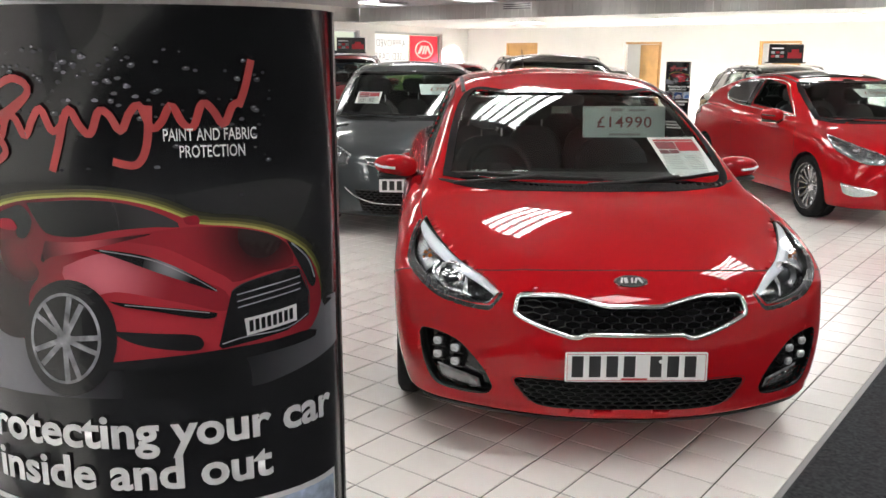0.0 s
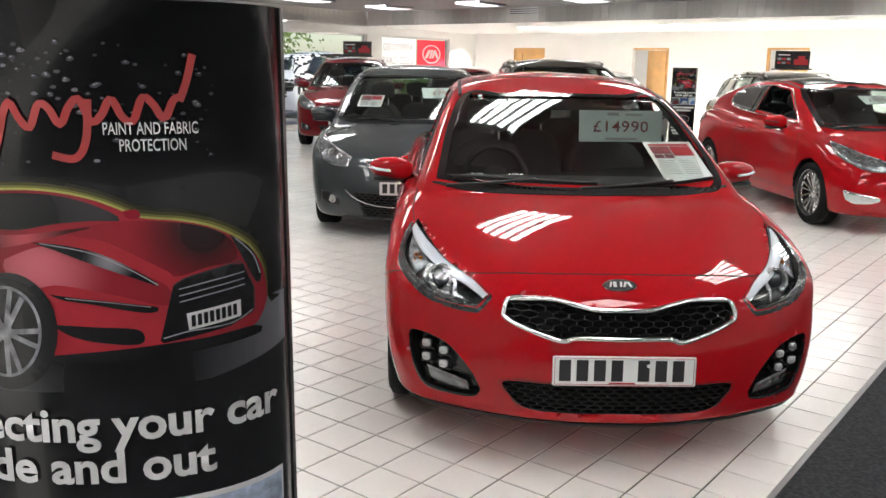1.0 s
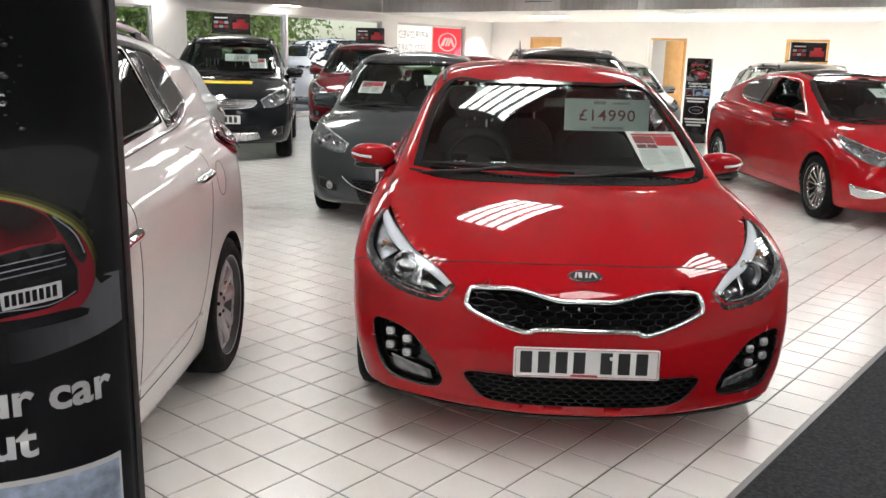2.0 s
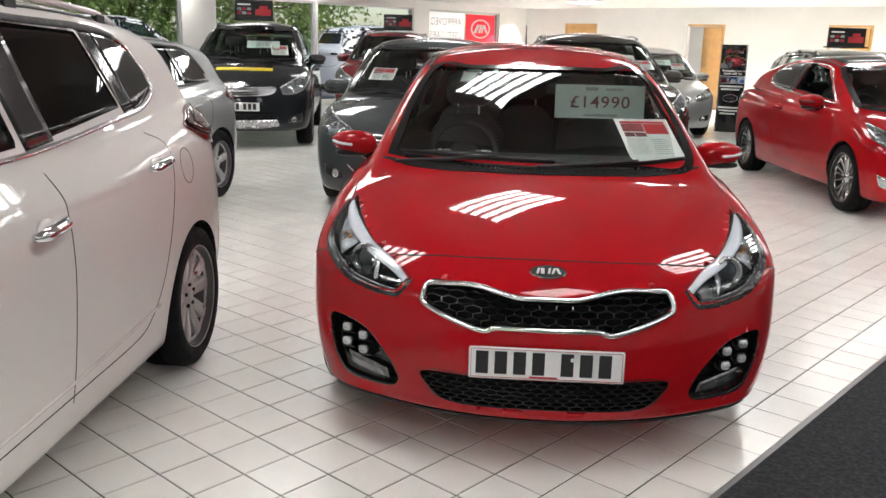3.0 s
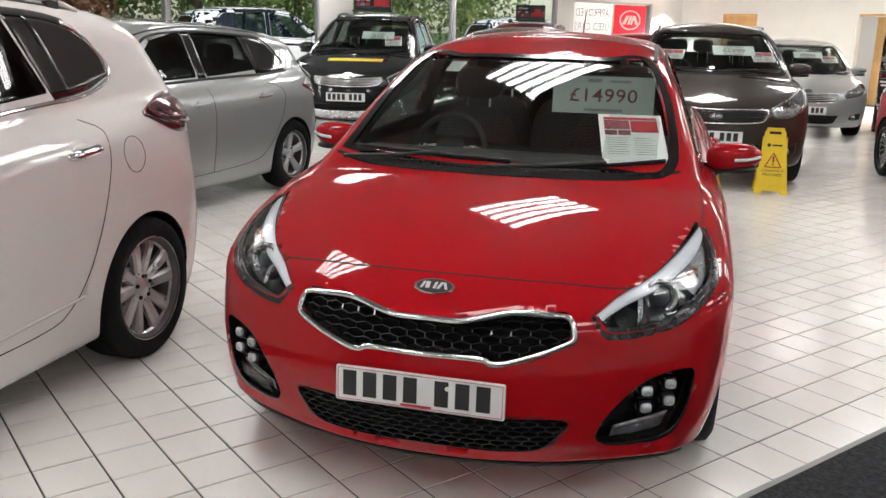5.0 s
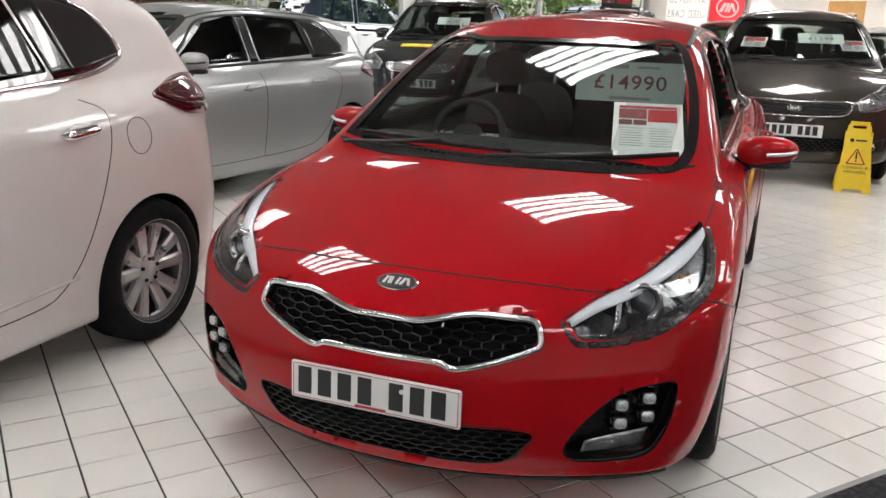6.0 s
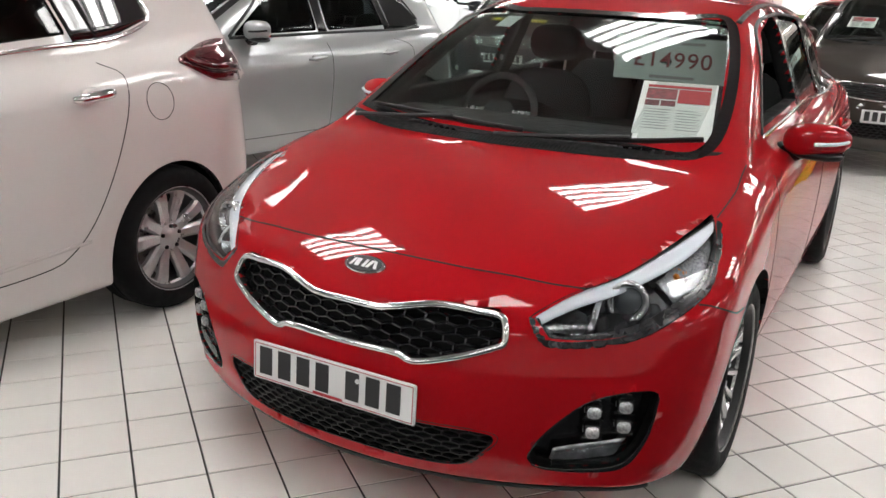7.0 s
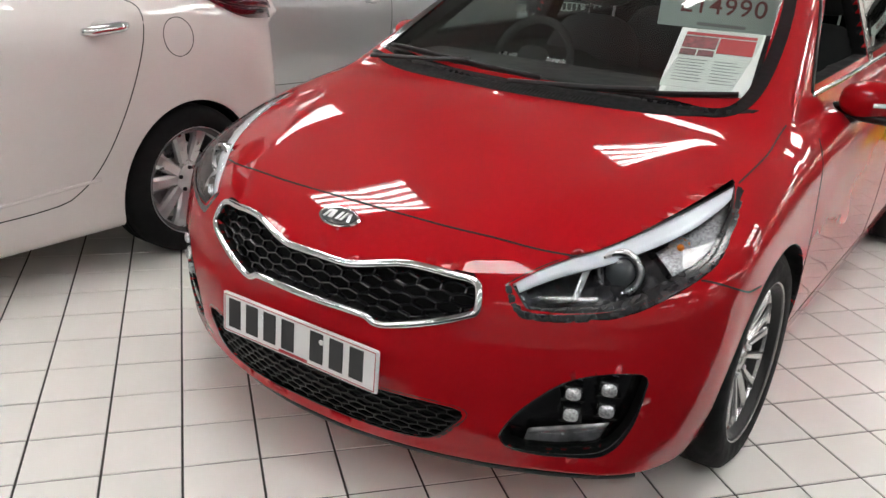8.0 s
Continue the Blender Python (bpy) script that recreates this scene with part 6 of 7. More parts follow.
    for sd in (1, -1):
        fl = [(0.56, 0.17, 0.33), (0.64, 0.2, 0.305), (0.74, 0.27, 0.30), (0.79, 0.33, 0.33)]
        fh = [(0.55, 0.17, 0.36), (0.64, 0.2, 0.38), (0.74, 0.27, 0.40), (0.80, 0.36, 0.42)]
        fg = part("fog_lamp_surround", panel(f, fl, fh, 15, 5, 0.003, 0.004, CHROME, sd), None, car)
        part("fog_lens", panel(f, fl, fh, 15, 5, 0.010, 0.003, LENS, sd), None, fg)
    tail_kit(car, s, f)
    wipers(car, s, f)
    part("panoramic_roof", panel(f, [(-0.5, 1.95, 1.38), (0, 1.9, 1.40), (0.5, 1.95, 1.38)], [(-0.5, 2.9, 1.40), (0, 3.0, 1.42), (0.5, 2.9, 1.40)], 15, 15, 0.002, 0.003, GLOSS), None, car, "black glass roof")
    price_card(car, screen_pose(f, 0.18, 1.55, 1.2), "£15990", 0.46, 0.19)
    return car


def plain_car(name, paint_, m, label, H=1.47, L=4.3, half=0.89, step=0.045, badge=False, rails=False, **kw):
    s = hatch_spec(paint_, L=L, half=half, H=H, axles=(0.9, L - 0.78), wheel="ten", **kw)
    f = car_shape(s)
    car = thing(name, m, label, "car")
    finish_car(car, s, f, (), step)
    nose_kit(car, s, f, round_badge=badge)
    tail_kit(car, s, f)
    wipers(car, s, f)
    if rails:
        roof_rails(car, s, f)
    return car, s, f


pearl_mpv()
silver_hatch()
grey_hatch()
brown_suv()
black_offroader()
red_coupe()
vw, VS, VF = plain_car("silver_saloon", SILVER, pose(2.64, 14.95, 0, 0, 0, 3), "silver family car with price card in the windscreen", 1.47, badge=True)
price_card(vw, screen_pose(VF, 0.1, 1.5, 1.2), "£8995", 0.44, 0.19)
info_sheet(vw, screen_pose(VF, 0.42, 1.42, 1.12), 0.24, 0.2)
ms, MS, MF = plain_car("maroon_suv", MAROON, pose(-2.25, 15.7, 0, 0, 0, 3), "dark red sport utility car by the windows", 1.66, 4.4, 0.91, lift=0.06, hoodup=0.08, tyre=0.35, rails=True)
mh, _, _ = plain_car("maroon_hatchback", MAROON, pose(-0.05, 15.6, 0, 0, 0, 3), "dark red hatchback parked in the far row", 1.50)
dk, _, _ = plain_car("black_estate", BLACKCAR, pose(5.55, 12.75, 0, 0, 0, 4), "black car with silver roof rails", 1.52, rails=True)
wh, _, _ = plain_car("white_hatchback", WHITECAR, ROOM @ pose(-4.2, -13.5, -0.05, 0, 0, 100), "white car parked outside the windows", 1.5)
for k, (x, y, r) in enumerate(((-4.6, -10.2, 95), (-4.4, -17.4, 100), (-4.8, -21.0, 92))):
    copy_thing(wh, ROOM @ pose(x, y, -0.05, 0, 0, r))
van, _, _ = plain_car("white_van", WHITECAR, ROOM @ pose(-4.5, 0.9, -0.05, 0, 0, 180), "tall white van parked outside the windows", 1.95, 4.7, 0.93, 0.06, hoodup=0.16, lift=0.04)
copy_thing(van, ROOM @ pose(-4.4, -7.9, -0.05, 0, 0, 180))
roof_sign(pose(-2.23, 17.5, 1.66, 0, 0, 3))
roof_sign(pose(-3.70, 13.27, 1.70, 0, 0, 12))
roof_sign(pose(5.2, 14.5, 1.53, 0, 0, 4))


# ---- details of the red hatchback ----
wipers(hero, HS, HF)
price_card(hero, pose(0.33, 1.80, 1.185, -6, 0, 3), "£14990", 0.46, 0.17)
info_sheet(hero, screen_pose(HF, 0.50, 1.26, 1.065), 0.255, 0.31)
part("corner_sheet", boxed(-0.12, 0.12, -0.0008, 0.0008, -0.03, 0.03), PAPER, hero).matrix_local = screen_pose(HF, 0.53, 1.10, 0.975)
part("permit_sticker", boxed(-0.035, 0.035, -0.0008, 0.0008, -0.05, 0.05), CARD, hero).matrix_local = screen_pose(HF, -0.346, 1.70, 1.303)
part("aerial", tube([(0.0, 3.80, 1.40), (0.0, 3.88, 1.50), (0.0, 3.96, 1.60)], np.linspace(0.007, 0.003, 24), TRIM), None, hero)
for sx in (-0.045, 0.045):
    part("washer_jet", boxed(sx - 0.35, sx - 0.338, 1.55, 1.556, 1.15, 1.17), SATIN, hero)
mirror = part("rear_view_mirror", rounded_body(0.115, 0.02, 0.035, 3), TRIM, hero, smooth=True)
mirror.matrix_local = pose(0, 1.86, 1.30, 12, 0, 0)


# ---- display towers ----
GROW, EYE = 1.08, 1.495
TA, TB, THIGH = 0.21 * GROW, 0.14 * GROW, EYE + 0.05 * GROW
_phi = np.linspace(-math.pi / 2, math.pi / 2, 400)
_arc = np.concatenate([[0], np.cumsum(np.hypot(np.diff(TA * np.sin(_phi)), np.diff(TB * np.cos(_phi))))])
_arc -= _arc[200]


def on_tower(u, z, layer):
    ph = np.interp(u * GROW, _arc, _phi)
    z = EYE + (z - EYE) * GROW
    off = 0.0004 * layer
    return ((TA + off) * math.sin(ph), -(TB + off) * math.cos(ph), z)


def bend(me, layer):
    for v in me.vertices:
        v.co = on_tower(v.co.x, v.co.y, layer + v.co.z * 1000)
    return me


def sheet(points, material, layer, parent, name="print", raw=False):
    """A printed shape on the curved face, from its outline in face coordinates."""
    bm = bmesh.new()
    k, c = (1.0, 0.0) if raw else (0.9, 0.021)
    f = bm.faces.new([bm.verts.new((x * k + c, y, 0)) for x, y in points])
    bmesh.ops.triangulate(bm, faces=[f])
    for _ in range(6):
        long = [e for e in bm.edges if e.calc_length() > 0.022]
        if not long:
            break
        bmesh.ops.subdivide_edges(bm, edges=long, cuts=1)
        bmesh.ops.triangulate(bm, faces=bm.faces[:])
    me = bpy.data.meshes.new(name)
    bm.to_mesh(me)
    bm.free()
    me.materials.append(material)
    bend(me, layer)
    ob = new(name, me)
    ob.parent = parent
    return ob


def smooth_loop(pts, n=48):
    p = resample([(x, y, 0) for x, y in pts] + [(pts[0][0], pts[0][1], 0)], n)
    return [(a, b) for a, b, _ in p[:-1]]


def ink_run(pts, width, material, layer, parent, n=60, name="stroke"):
    p = resample([(x * 0.9 + 0.021, y, 0) for x, y in pts], n)
    t = np.gradient(p, axis=0)
    t /= np.linalg.norm(t, axis=1)[:, None]
    b = np.stack([-t[:, 1], t[:, 0], np.zeros(n)], 1)
    V = np.concatenate([p - b * width / 2, p + b * width / 2])
    me = mesh_of(name, V, [(i, i + 1, n + i + 1, n + i) for i in range(n - 1)], material)
    bend(me, layer)
    ob = new(name, me)
    ob.parent = parent
    return ob


def tower_text(text, u0, u1, z, height, material, parent):
    me = WORDS[text].copy()
    bm = bmesh.new()
    bm.from_mesh(me)
    x0, x1 = min(v.co.x for v in bm.verts), max(v.co.x for v in bm.verts)
    for v in bm.verts:
        v.co = Vector((u0 + (v.co.x - x0) * (u1 - u0) / (x1 - x0), z + (v.co.y + 0.34) * height, 0))
    for _ in range(2):
        long = [e for e in bm.edges if abs(e.verts[0].co.x - e.verts[1].co.x) > 0.010]
        if long:
            bmesh.ops.subdivide_edges(bm, edges=long, cuts=1)
    bmesh.ops.triangulate(bm, faces=bm.faces[:])
    bm.to_mesh(me)
    bm.free()
    me.materials.clear()
    me.materials.append(material)
    bend(me, 8)
    ob = new("lettering", me)
    ob.parent = parent
    return ob


VINYL = mat("banner_black", (0.012, 0.012, 0.014), 0.22, coat=0.35, vary=0.3, scale=12)
BRED = mat("banner_red", (0.34, 0.012, 0.03), 0.25, coat=0.3, vary=0.35, scale=14)
BRED2 = mat("banner_dark_red", (0.10, 0.006, 0.014), 0.25, coat=0.3, vary=0.3, scale=14)
BSCRIPT = mat("banner_script_red", (0.42, 0.045, 0.045), 0.3, coat=0.3)
BGREY = mat("banner_grey", (0.18, 0.18, 0.20), 0.25, coat=0.3, vary=0.3, scale=10)
BMID = mat("banner_mid_grey", (0.055, 0.055, 0.062), 0.25, coat=0.3, vary=0.4, scale=14)
BWHITE = mat("banner_white", (0.72, 0.72, 0.72), 0.25, coat=0.3)
BTYRE = mat("banner_tyre", (0.018, 0.018, 0.02), 0.25, coat=0.3)
BSPOKE = mat("banner_spoke", (0.24, 0.24, 0.26), 0.25, coat=0.3, vary=0.5, scale=60)
BSTEEL = mat("banner_steel", (0.33, 0.33, 0.36), 0.25, coat=0.3, vary=0.2, scale=30)


def blend(name, c0, c1, centre, r0, r1):
    """Printed ink that fades from one colour to another round a place on the sheet."""
    m = mat(name, c0, 0.25, coat=0.3)
    nt = m.node_tree
    co = nt.nodes.new("ShaderNodeTexCoord")
    di = nt.nodes.new("ShaderNodeVectorMath")
    di.operation = "DISTANCE"
    di.inputs[1].default_value = on_tower(*centre, 0)
    mr = nt.nodes.new("ShaderNodeMapRange")
    mr.interpolation_type = "SMOOTHSTEP"
    mr.inputs["From Min"].default_value, mr.inputs["From Max"].default_value = r0, r1
    mx = nt.nodes.new("ShaderNodeMix")
    mx.data_type = "RGBA"
    mx.inputs[6].default_value, mx.inputs[7].default_value = (*c0, 1), (*c1, 1)
    nt.links.new(co.outputs["Object"], di.inputs[0])
    nt.links.new(di.outputs["Value"], mr.inputs["Value"])
    nt.links.new(mr.outputs["Result"], mx.inputs[0])
    nt.links.new(mx.outputs[2], nt.nodes["Principled BSDF"].inputs["Base Color"])
    return m


def stroke(pts, width, material, layer, parent, name, n=30):
    return ink_run([((u - 0.021) / 0.9, z) for u, z in pts], width, material, layer, parent, n, name)


def display_tower(m, label):
    t = thing("display_tower", m, label, "banner", "display towers")
    n = 48
    ph = np.linspace(-math.pi / 2, math.pi / 2, n)
    V, F = [], []
    for z in np.linspace(0, THIGH, 9):
        V += [(TA * math.sin(a), -TB * math.cos(a), z) for a in ph] + [((TA - 0.004) * math.sin(a), -(TB - 0.004) * math.cos(a), z) for a in ph]
    for j in range(8):
        for i in range(n - 1):
            a = j * 2 * n + i
            F.append((a, a + 1, a + 2 * n + 1, a + 2 * n))
            b = a + n
            F.append((b + 1, b, b + 2 * n, b + 2 * n + 1))
        for i in (0, n - 1):
            a = j * 2 * n + i
            F.append((a, a + 2 * n, a + 3 * n, a + n))
    for j in (0, 8):
        for i in range(n - 1):
            a = j * 2 * n + i
            F.append((a, a + n, a + n + 1, a + 1))
    part("curved_sheet", mesh_of("curved_sheet", V, F, VINYL), None, t, "glossy black printed sheet")
    part("base_plate", boxed(-0.21, 0.21, -0.10, 0.02, 0.0, 0.015, 0.004), TRIM, t)
    part("edge_channel", boxed(TA - 0.004, TA + 0.002, -0.004, 0.012, 0.0, THIGH), TRIM, t)
    part("edge_channel", boxed(-TA - 0.002, -TA + 0.004, -0.004, 0.012, 0.0, THIGH), TRIM, t)
    rng = random.Random(11)
    # wet sheen and drops
    for k in range(150):
        u = rng.uniform(-0.17, 0.17)
        z = 1.515 - 0.10 * abs(u + 0.03) - rng.betavariate(1.2, 2.5) * 0.11 if rng.random() < 0.8 else rng.uniform(1.33, 1.5)
        r = rng.uniform(0.0008, 0.0032)
        c = [(u + r * math.cos(a) * rng.uniform(0.9, 1.9), z + r * 0.8 * math.sin(a)) for a in np.linspace(0, 2 * math.pi, 9)[:-1]]
        sheet(c, BGREY if k % 9 == 0 else BMID, 1, t, "water_drop")
        if r > 0.0024:
            sheet([(u - r * 0.6, z + r * 0.1), (u + r * 0.3, z + r * 0.1), (u + r * 0.3, z + r * 0.45), (u - r * 0.4, z + r * 0.5)], BSTEEL, 2, t, "drop_glint")
    # brand script, drawn as plain flowing strokes
    w = 0.0075
    wave = [(-0.215 + 0.0105 * k, 1.4405 + 0.0125 * math.sin(1.9 * k) + 0.002 * math.sin(0.7 * k)) for k in range(32)]
    for run in ([(-0.118, 1.464), (-0.150, 1.450), (-0.158, 1.470), (-0.130, 1.483), (-0.112, 1.470), (-0.150, 1.444), (-0.205, 1.432)], [(-0.20, 1.425), (-0.16, 1.428), (-0.148, 1.412), (-0.18, 1.398), (-0.215, 1.392)],
                wave, [(-0.074, 1.446), (-0.082, 1.420), (-0.092, 1.394)], [(0.014, 1.452), (0.010, 1.415), (-0.002, 1.397), (-0.026, 1.401)], [(0.106, 1.446), (0.114, 1.464), (0.122, 1.490)]):
        run = [(u + 0.024, z + 0.04 * u) for u, z in run]
        ink_run(run, w, BSCRIPT, 5, t, 150 if len(run) > 20 else 40, "brand_stroke")
    tower_text("PAINT AND FABRIC", 0.067, 0.154, 1.4185, 0.0165, BWHITE, t)
    tower_text("PROTECTION", 0.081, 0.142, 1.4025, 0.0165, BWHITE, t)
    # the printed car, with airbrushed blends
    body = [(-0.137, 1.235), (-0.150, 1.28), (-0.140, 1.33), (-0.121, 1.346), (-0.099, 1.356), (-0.063, 1.363), (-0.012, 1.366), (0.025, 1.363), (0.057, 1.355), (0.081, 1.344), (0.097, 1.337), (0.13, 1.333), (0.165, 1.323), (0.199, 1.303), (0.219, 1.279), (0.227, 1.25), (0.223, 1.229), (0.202, 1.209), (0.155, 1.208), (0.11, 1.204), (0.043, 1.198), (-0.001, 1.191), (-0.087, 1.218)]
    sheet([(-0.26, 1.24), (0.003, 1.252), (0.262, 1.24), (0.262, 1.184), (0.154, 1.163), (-0.008, 1.160), (-0.149, 1.160), (-0.26, 1.165)], blend("banner_ground", (0.006, 0.006, 0.007), (0.17, 0.17, 0.19), (0.075, 1.17), 0.04, 0.22), 1, t, "ground_shape", True)
    for k, (grow, c) in enumerate(((0.011, (0.022, 0.021, 0.012)), (0.0075, (0.06, 0.056, 0.02)), (0.0045, (0.18, 0.165, 0.04)), (0.0022, (0.45, 0.42, 0.11)))):
        ring = [(u + grow * (u - 0.04) / 0.15, z + grow) for u, z in body[1:17]] + [(0.222, 1.24), (-0.15, 1.24)]
        sheet(smooth_loop(ring, 60), blend("banner_glow_%d" % k, c, (0.004, 0.004, 0.004), (0.02, 1.36), 0.16, 0.27), 1 + 0.5 * k, t, "glow_shape", True)
    sheet(smooth_loop(body, 70), blend("banner_body", (0.46, 0.03, 0.045), (0.12, 0.007, 0.014), (0.09, 1.255), 0.05, 0.22), 4, t, "car_body_shape", True)
    sheet(smooth_loop([(-0.150, 1.313), (-0.085, 1.322), (-0.078, 1.307), (-0.065, 1.289), (-0.079, 1.268), (-0.09, 1.221), (-0.137, 1.236)]), blend("banner_flank", (0.16, 0.012, 0.02), (0.012, 0.004, 0.005), (-0.085, 1.31), 0.0, 0.05), 5, t, "flank_shape", True)
    sheet(smooth_loop([(-0.072, 1.359), (-0.017, 1.363), (0.025, 1.36), (0.059, 1.349), (0.078, 1.336), (0.051, 1.336), (0.014, 1.333), (-0.02, 1.327), (-0.051, 1.329), (-0.063, 1.342)]), blend("banner_glass", (0.006, 0.006, 0.007), (0.045, 0.04, 0.045), (-0.03, 1.338), 0.02, 0.11), 5, t, "windscreen_shape", True)
    sheet(smooth_loop([(-0.140, 1.335), (-0.093, 1.353), (-0.078, 1.356), (-0.068, 1.342), (-0.076, 1.325), (-0.087, 1.325), (-0.092, 1.34), (-0.135, 1.325)]), VINYL, 5, t, "side_window_shape", True)
    sheet(smooth_loop([(-0.116, 1.337), (-0.104, 1.342), (-0.09, 1.341), (-0.087, 1.331), (-0.112, 1.333)], 20), BRED, 6, t, "mirror_shape", True)
    sheet(smooth_loop([(0.08, 1.345), (0.093, 1.346), (0.095, 1.338), (0.083, 1.338)], 16), BRED, 6, t, "mirror_shape", True)
    sheet(smooth_loop([(0.009, 1.325), (0.051, 1.332), (0.097, 1.335), (0.149, 1.327), (0.181, 1.311), (0.189, 1.287), (0.158, 1.283), (0.127, 1.276), (0.118, 1.282), (0.072, 1.31), (0.05, 1.318)]), blend("banner_bonnet", (0.012, 0.004, 0.005), (0.33, 0.02, 0.032), (0.155, 1.322), 0.012, 0.085), 5, t, "bonnet_shade", True)
    sheet(smooth_loop([(-0.038, 1.297), (0.003, 1.311), (0.044, 1.301), (0.09, 1.282), (0.117, 1.267), (0.116, 1.247), (0.07, 1.26), (0.014, 1.272), (-0.02, 1.266), (-0.039, 1.285)]), blend("banner_wing", (0.66, 0.16, 0.20), (0.30, 0.018, 0.03), (0.0, 1.290), 0.0, 0.075), 5, t, "wing_highlight", True)
    sheet(smooth_loop([(-0.055, 1.322), (-0.02, 1.322), (0.05, 1.330), (0.02, 1.322), (-0.02, 1.312), (-0.05, 1.306), (-0.062, 1.300)]), blend("banner_scuttle", (0.5, 0.07, 0.09), (0.05, 0.004, 0.008), (-0.015, 1.318), 0.0, 0.05), 6, t, "scuttle_shape", True)
    sheet(smooth_loop([(-0.009, 1.315), (0.017, 1.313), (0.049, 1.306), (0.081, 1.29), (0.11, 1.268), (0.08, 1.28), (0.048, 1.293), (0.017, 1.306)]), blend("banner_lamp", (0.30, 0.30, 0.33), (0.006, 0.006, 0.008), (0.065, 1.296), 0.0, 0.03), 7, t, "lamp_slot", True)
    stroke([(0.0, 1.314), (0.045, 1.305), (0.08, 1.288), (0.108, 1.269)], 0.0012, BSTEEL, 8, t, "lamp_glint")
    sheet(smooth_loop([(0.004, 1.263), (0.046, 1.257), (0.079, 1.252), (0.107, 1.246), (0.097, 1.241), (0.051, 1.251), (0.018, 1.257)]), VINYL, 7, t, "intake_slot", True)
    stroke([(0.02, 1.259), (0.06, 1.254), (0.100, 1.247)], 0.0010, BSTEEL, 8, t, "intake_glint")
    sheet(smooth_loop([(0.004, 1.232), (0.045, 1.229), (0.087, 1.224), (0.088, 1.209), (0.048, 1.213), (0.021, 1.221)]), VINYL, 7, t, "lower_intake", True)
    sheet(smooth_loop([(-0.001, 1.191), (0.0, 1.199), (0.105, 1.207), (0.155, 1.209), (0.206, 1.212), (0.216, 1.203), (0.155, 1.197), (0.076, 1.192)]), VINYL, 7, t, "lip_shape", True)
    sheet([(0.122, 1.267), (0.137, 1.275), (0.18, 1.283), (0.195, 1.281), (0.207, 1.254), (0.206, 1.228), (0.178, 1.217), (0.11, 1.208), (0.107, 1.211)], VINYL, 7, t, "grille_shape", True)
    stroke([(0.122, 1.267), (0.137, 1.275), (0.18, 1.283), (0.195, 1.281), (0.207, 1.254), (0.206, 1.230)], 0.0012, BMID, 8, t, "grille_edge")
    for z in (0.0, -0.007, -0.0135):
        stroke([(0.127, 1.263 + z), (0.157, 1.268 + z), (0.196, 1.273 + z)], 0.0013, BSTEEL, 8, t, "grille_bar")
    stroke([(0.110, 1.213), (0.135, 1.218), (0.178, 1.220), (0.204, 1.230)], 0.0012, BSTEEL, 8, t, "grille_bar")
    sheet([(0.133, 1.237), (0.19, 1.244), (0.19, 1.226), (0.135, 1.219)], BWHITE, 9, t, "plate_shape", True)
    for k in range(8):
        u, z = 0.1375 + k * 0.0062, 1.2225 + k * 0.0008
        sheet([(u, z), (u + 0.0042, z + 0.0005), (u + 0.0042, z + 0.0125), (u, z + 0.012)], VINYL, 10, t, "plate_bar", True)
    sheet(smooth_loop([(0.181, 1.314), (0.205, 1.297), (0.218, 1.268), (0.211, 1.259), (0.195, 1.288)]), VINYL, 7, t, "lamp_slot", True)
    stroke([(0.187, 1.310), (0.207, 1.290), (0.216, 1.268)], 0.0018, BSTEEL, 8, t, "lamp_glint")
    cx, cz = -0.043, 1.223
    oval = lambda a, b, s=0: [(cx + a * math.cos(q) + 0.08 * b * math.sin(q) + s, cz + b * math.sin(q)) for q in np.linspace(0, 2 * math.pi, 33)[:-1]]
    sheet(oval(0.050, 0.061, 0.003), VINYL, 7, t, "arch_shape", True)
    sheet(oval(0.045, 0.054), BTYRE, 8, t, "tyre_shape", True)
    sheet(oval(0.036, 0.046), VINYL, 9, t, "wheel_shape", True)
    for k in range(10):
        a = radians(36 * k + (7 if k % 2 else -7) + 10)
        stroke([(cx + 0.004 * math.cos(a), cz + 0.005 * math.sin(a)), (cx + 0.035 * math.cos(a), cz + 0.045 * math.sin(a))], 0.0055, BSPOKE, 10, t, "spoke_shape", 6)
    stroke(oval(0.036, 0.046) + oval(0.036, 0.046)[:1], 0.0032, BSPOKE, 10, t, "rim_shape", 60)
    sheet(oval(0.008, 0.009), BSPOKE, 11, t, "hub_shape", True)
    # words
    tower_text("Protecting your car", -0.172, 0.236, 1.106, 0.050, BWHITE, t)
    tower_text("inside and out", -0.144, 0.156, 1.060, 0.050, BWHITE, t)
    # lower print: a row of photographs, heavy words too far down to read, an oval mark
    PHOTOS = (BMID, mat("banner_night_blue", (0.03, 0.06, 0.16), 0.25, coat=0.3, vary=0.5, scale=30), mat("banner_pale_blue", (0.42, 0.50, 0.64), 0.25, coat=0.3, vary=0.4, scale=40))
    for k, (u0, u1) in enumerate(((-0.215, -0.068), (-0.058, 0.088), (0.098, 0.245))):
        sheet([(u0, 0.915), (u1, 0.915), (u1, 1.036), (u0, 1.036)], BWHITE, 2, t, "photo_border", True)
        sheet([(u0 + 0.004, 0.919), (u1 - 0.004, 0.919), (u1 - 0.004, 1.030), (u0 + 0.004, 1.030)], PHOTOS[k], 4, t, "photo_print", True)
        sheet(smooth_loop([(u0 + 0.02, 0.93), (u0 + 0.05, 0.975), (u0 + 0.10, 0.985), (u1 - 0.012, 0.945), (u1 - 0.02, 0.928)]), (BRED2, BSTEEL, BLUEINK)[k], 6, t, "photo_shape", True)
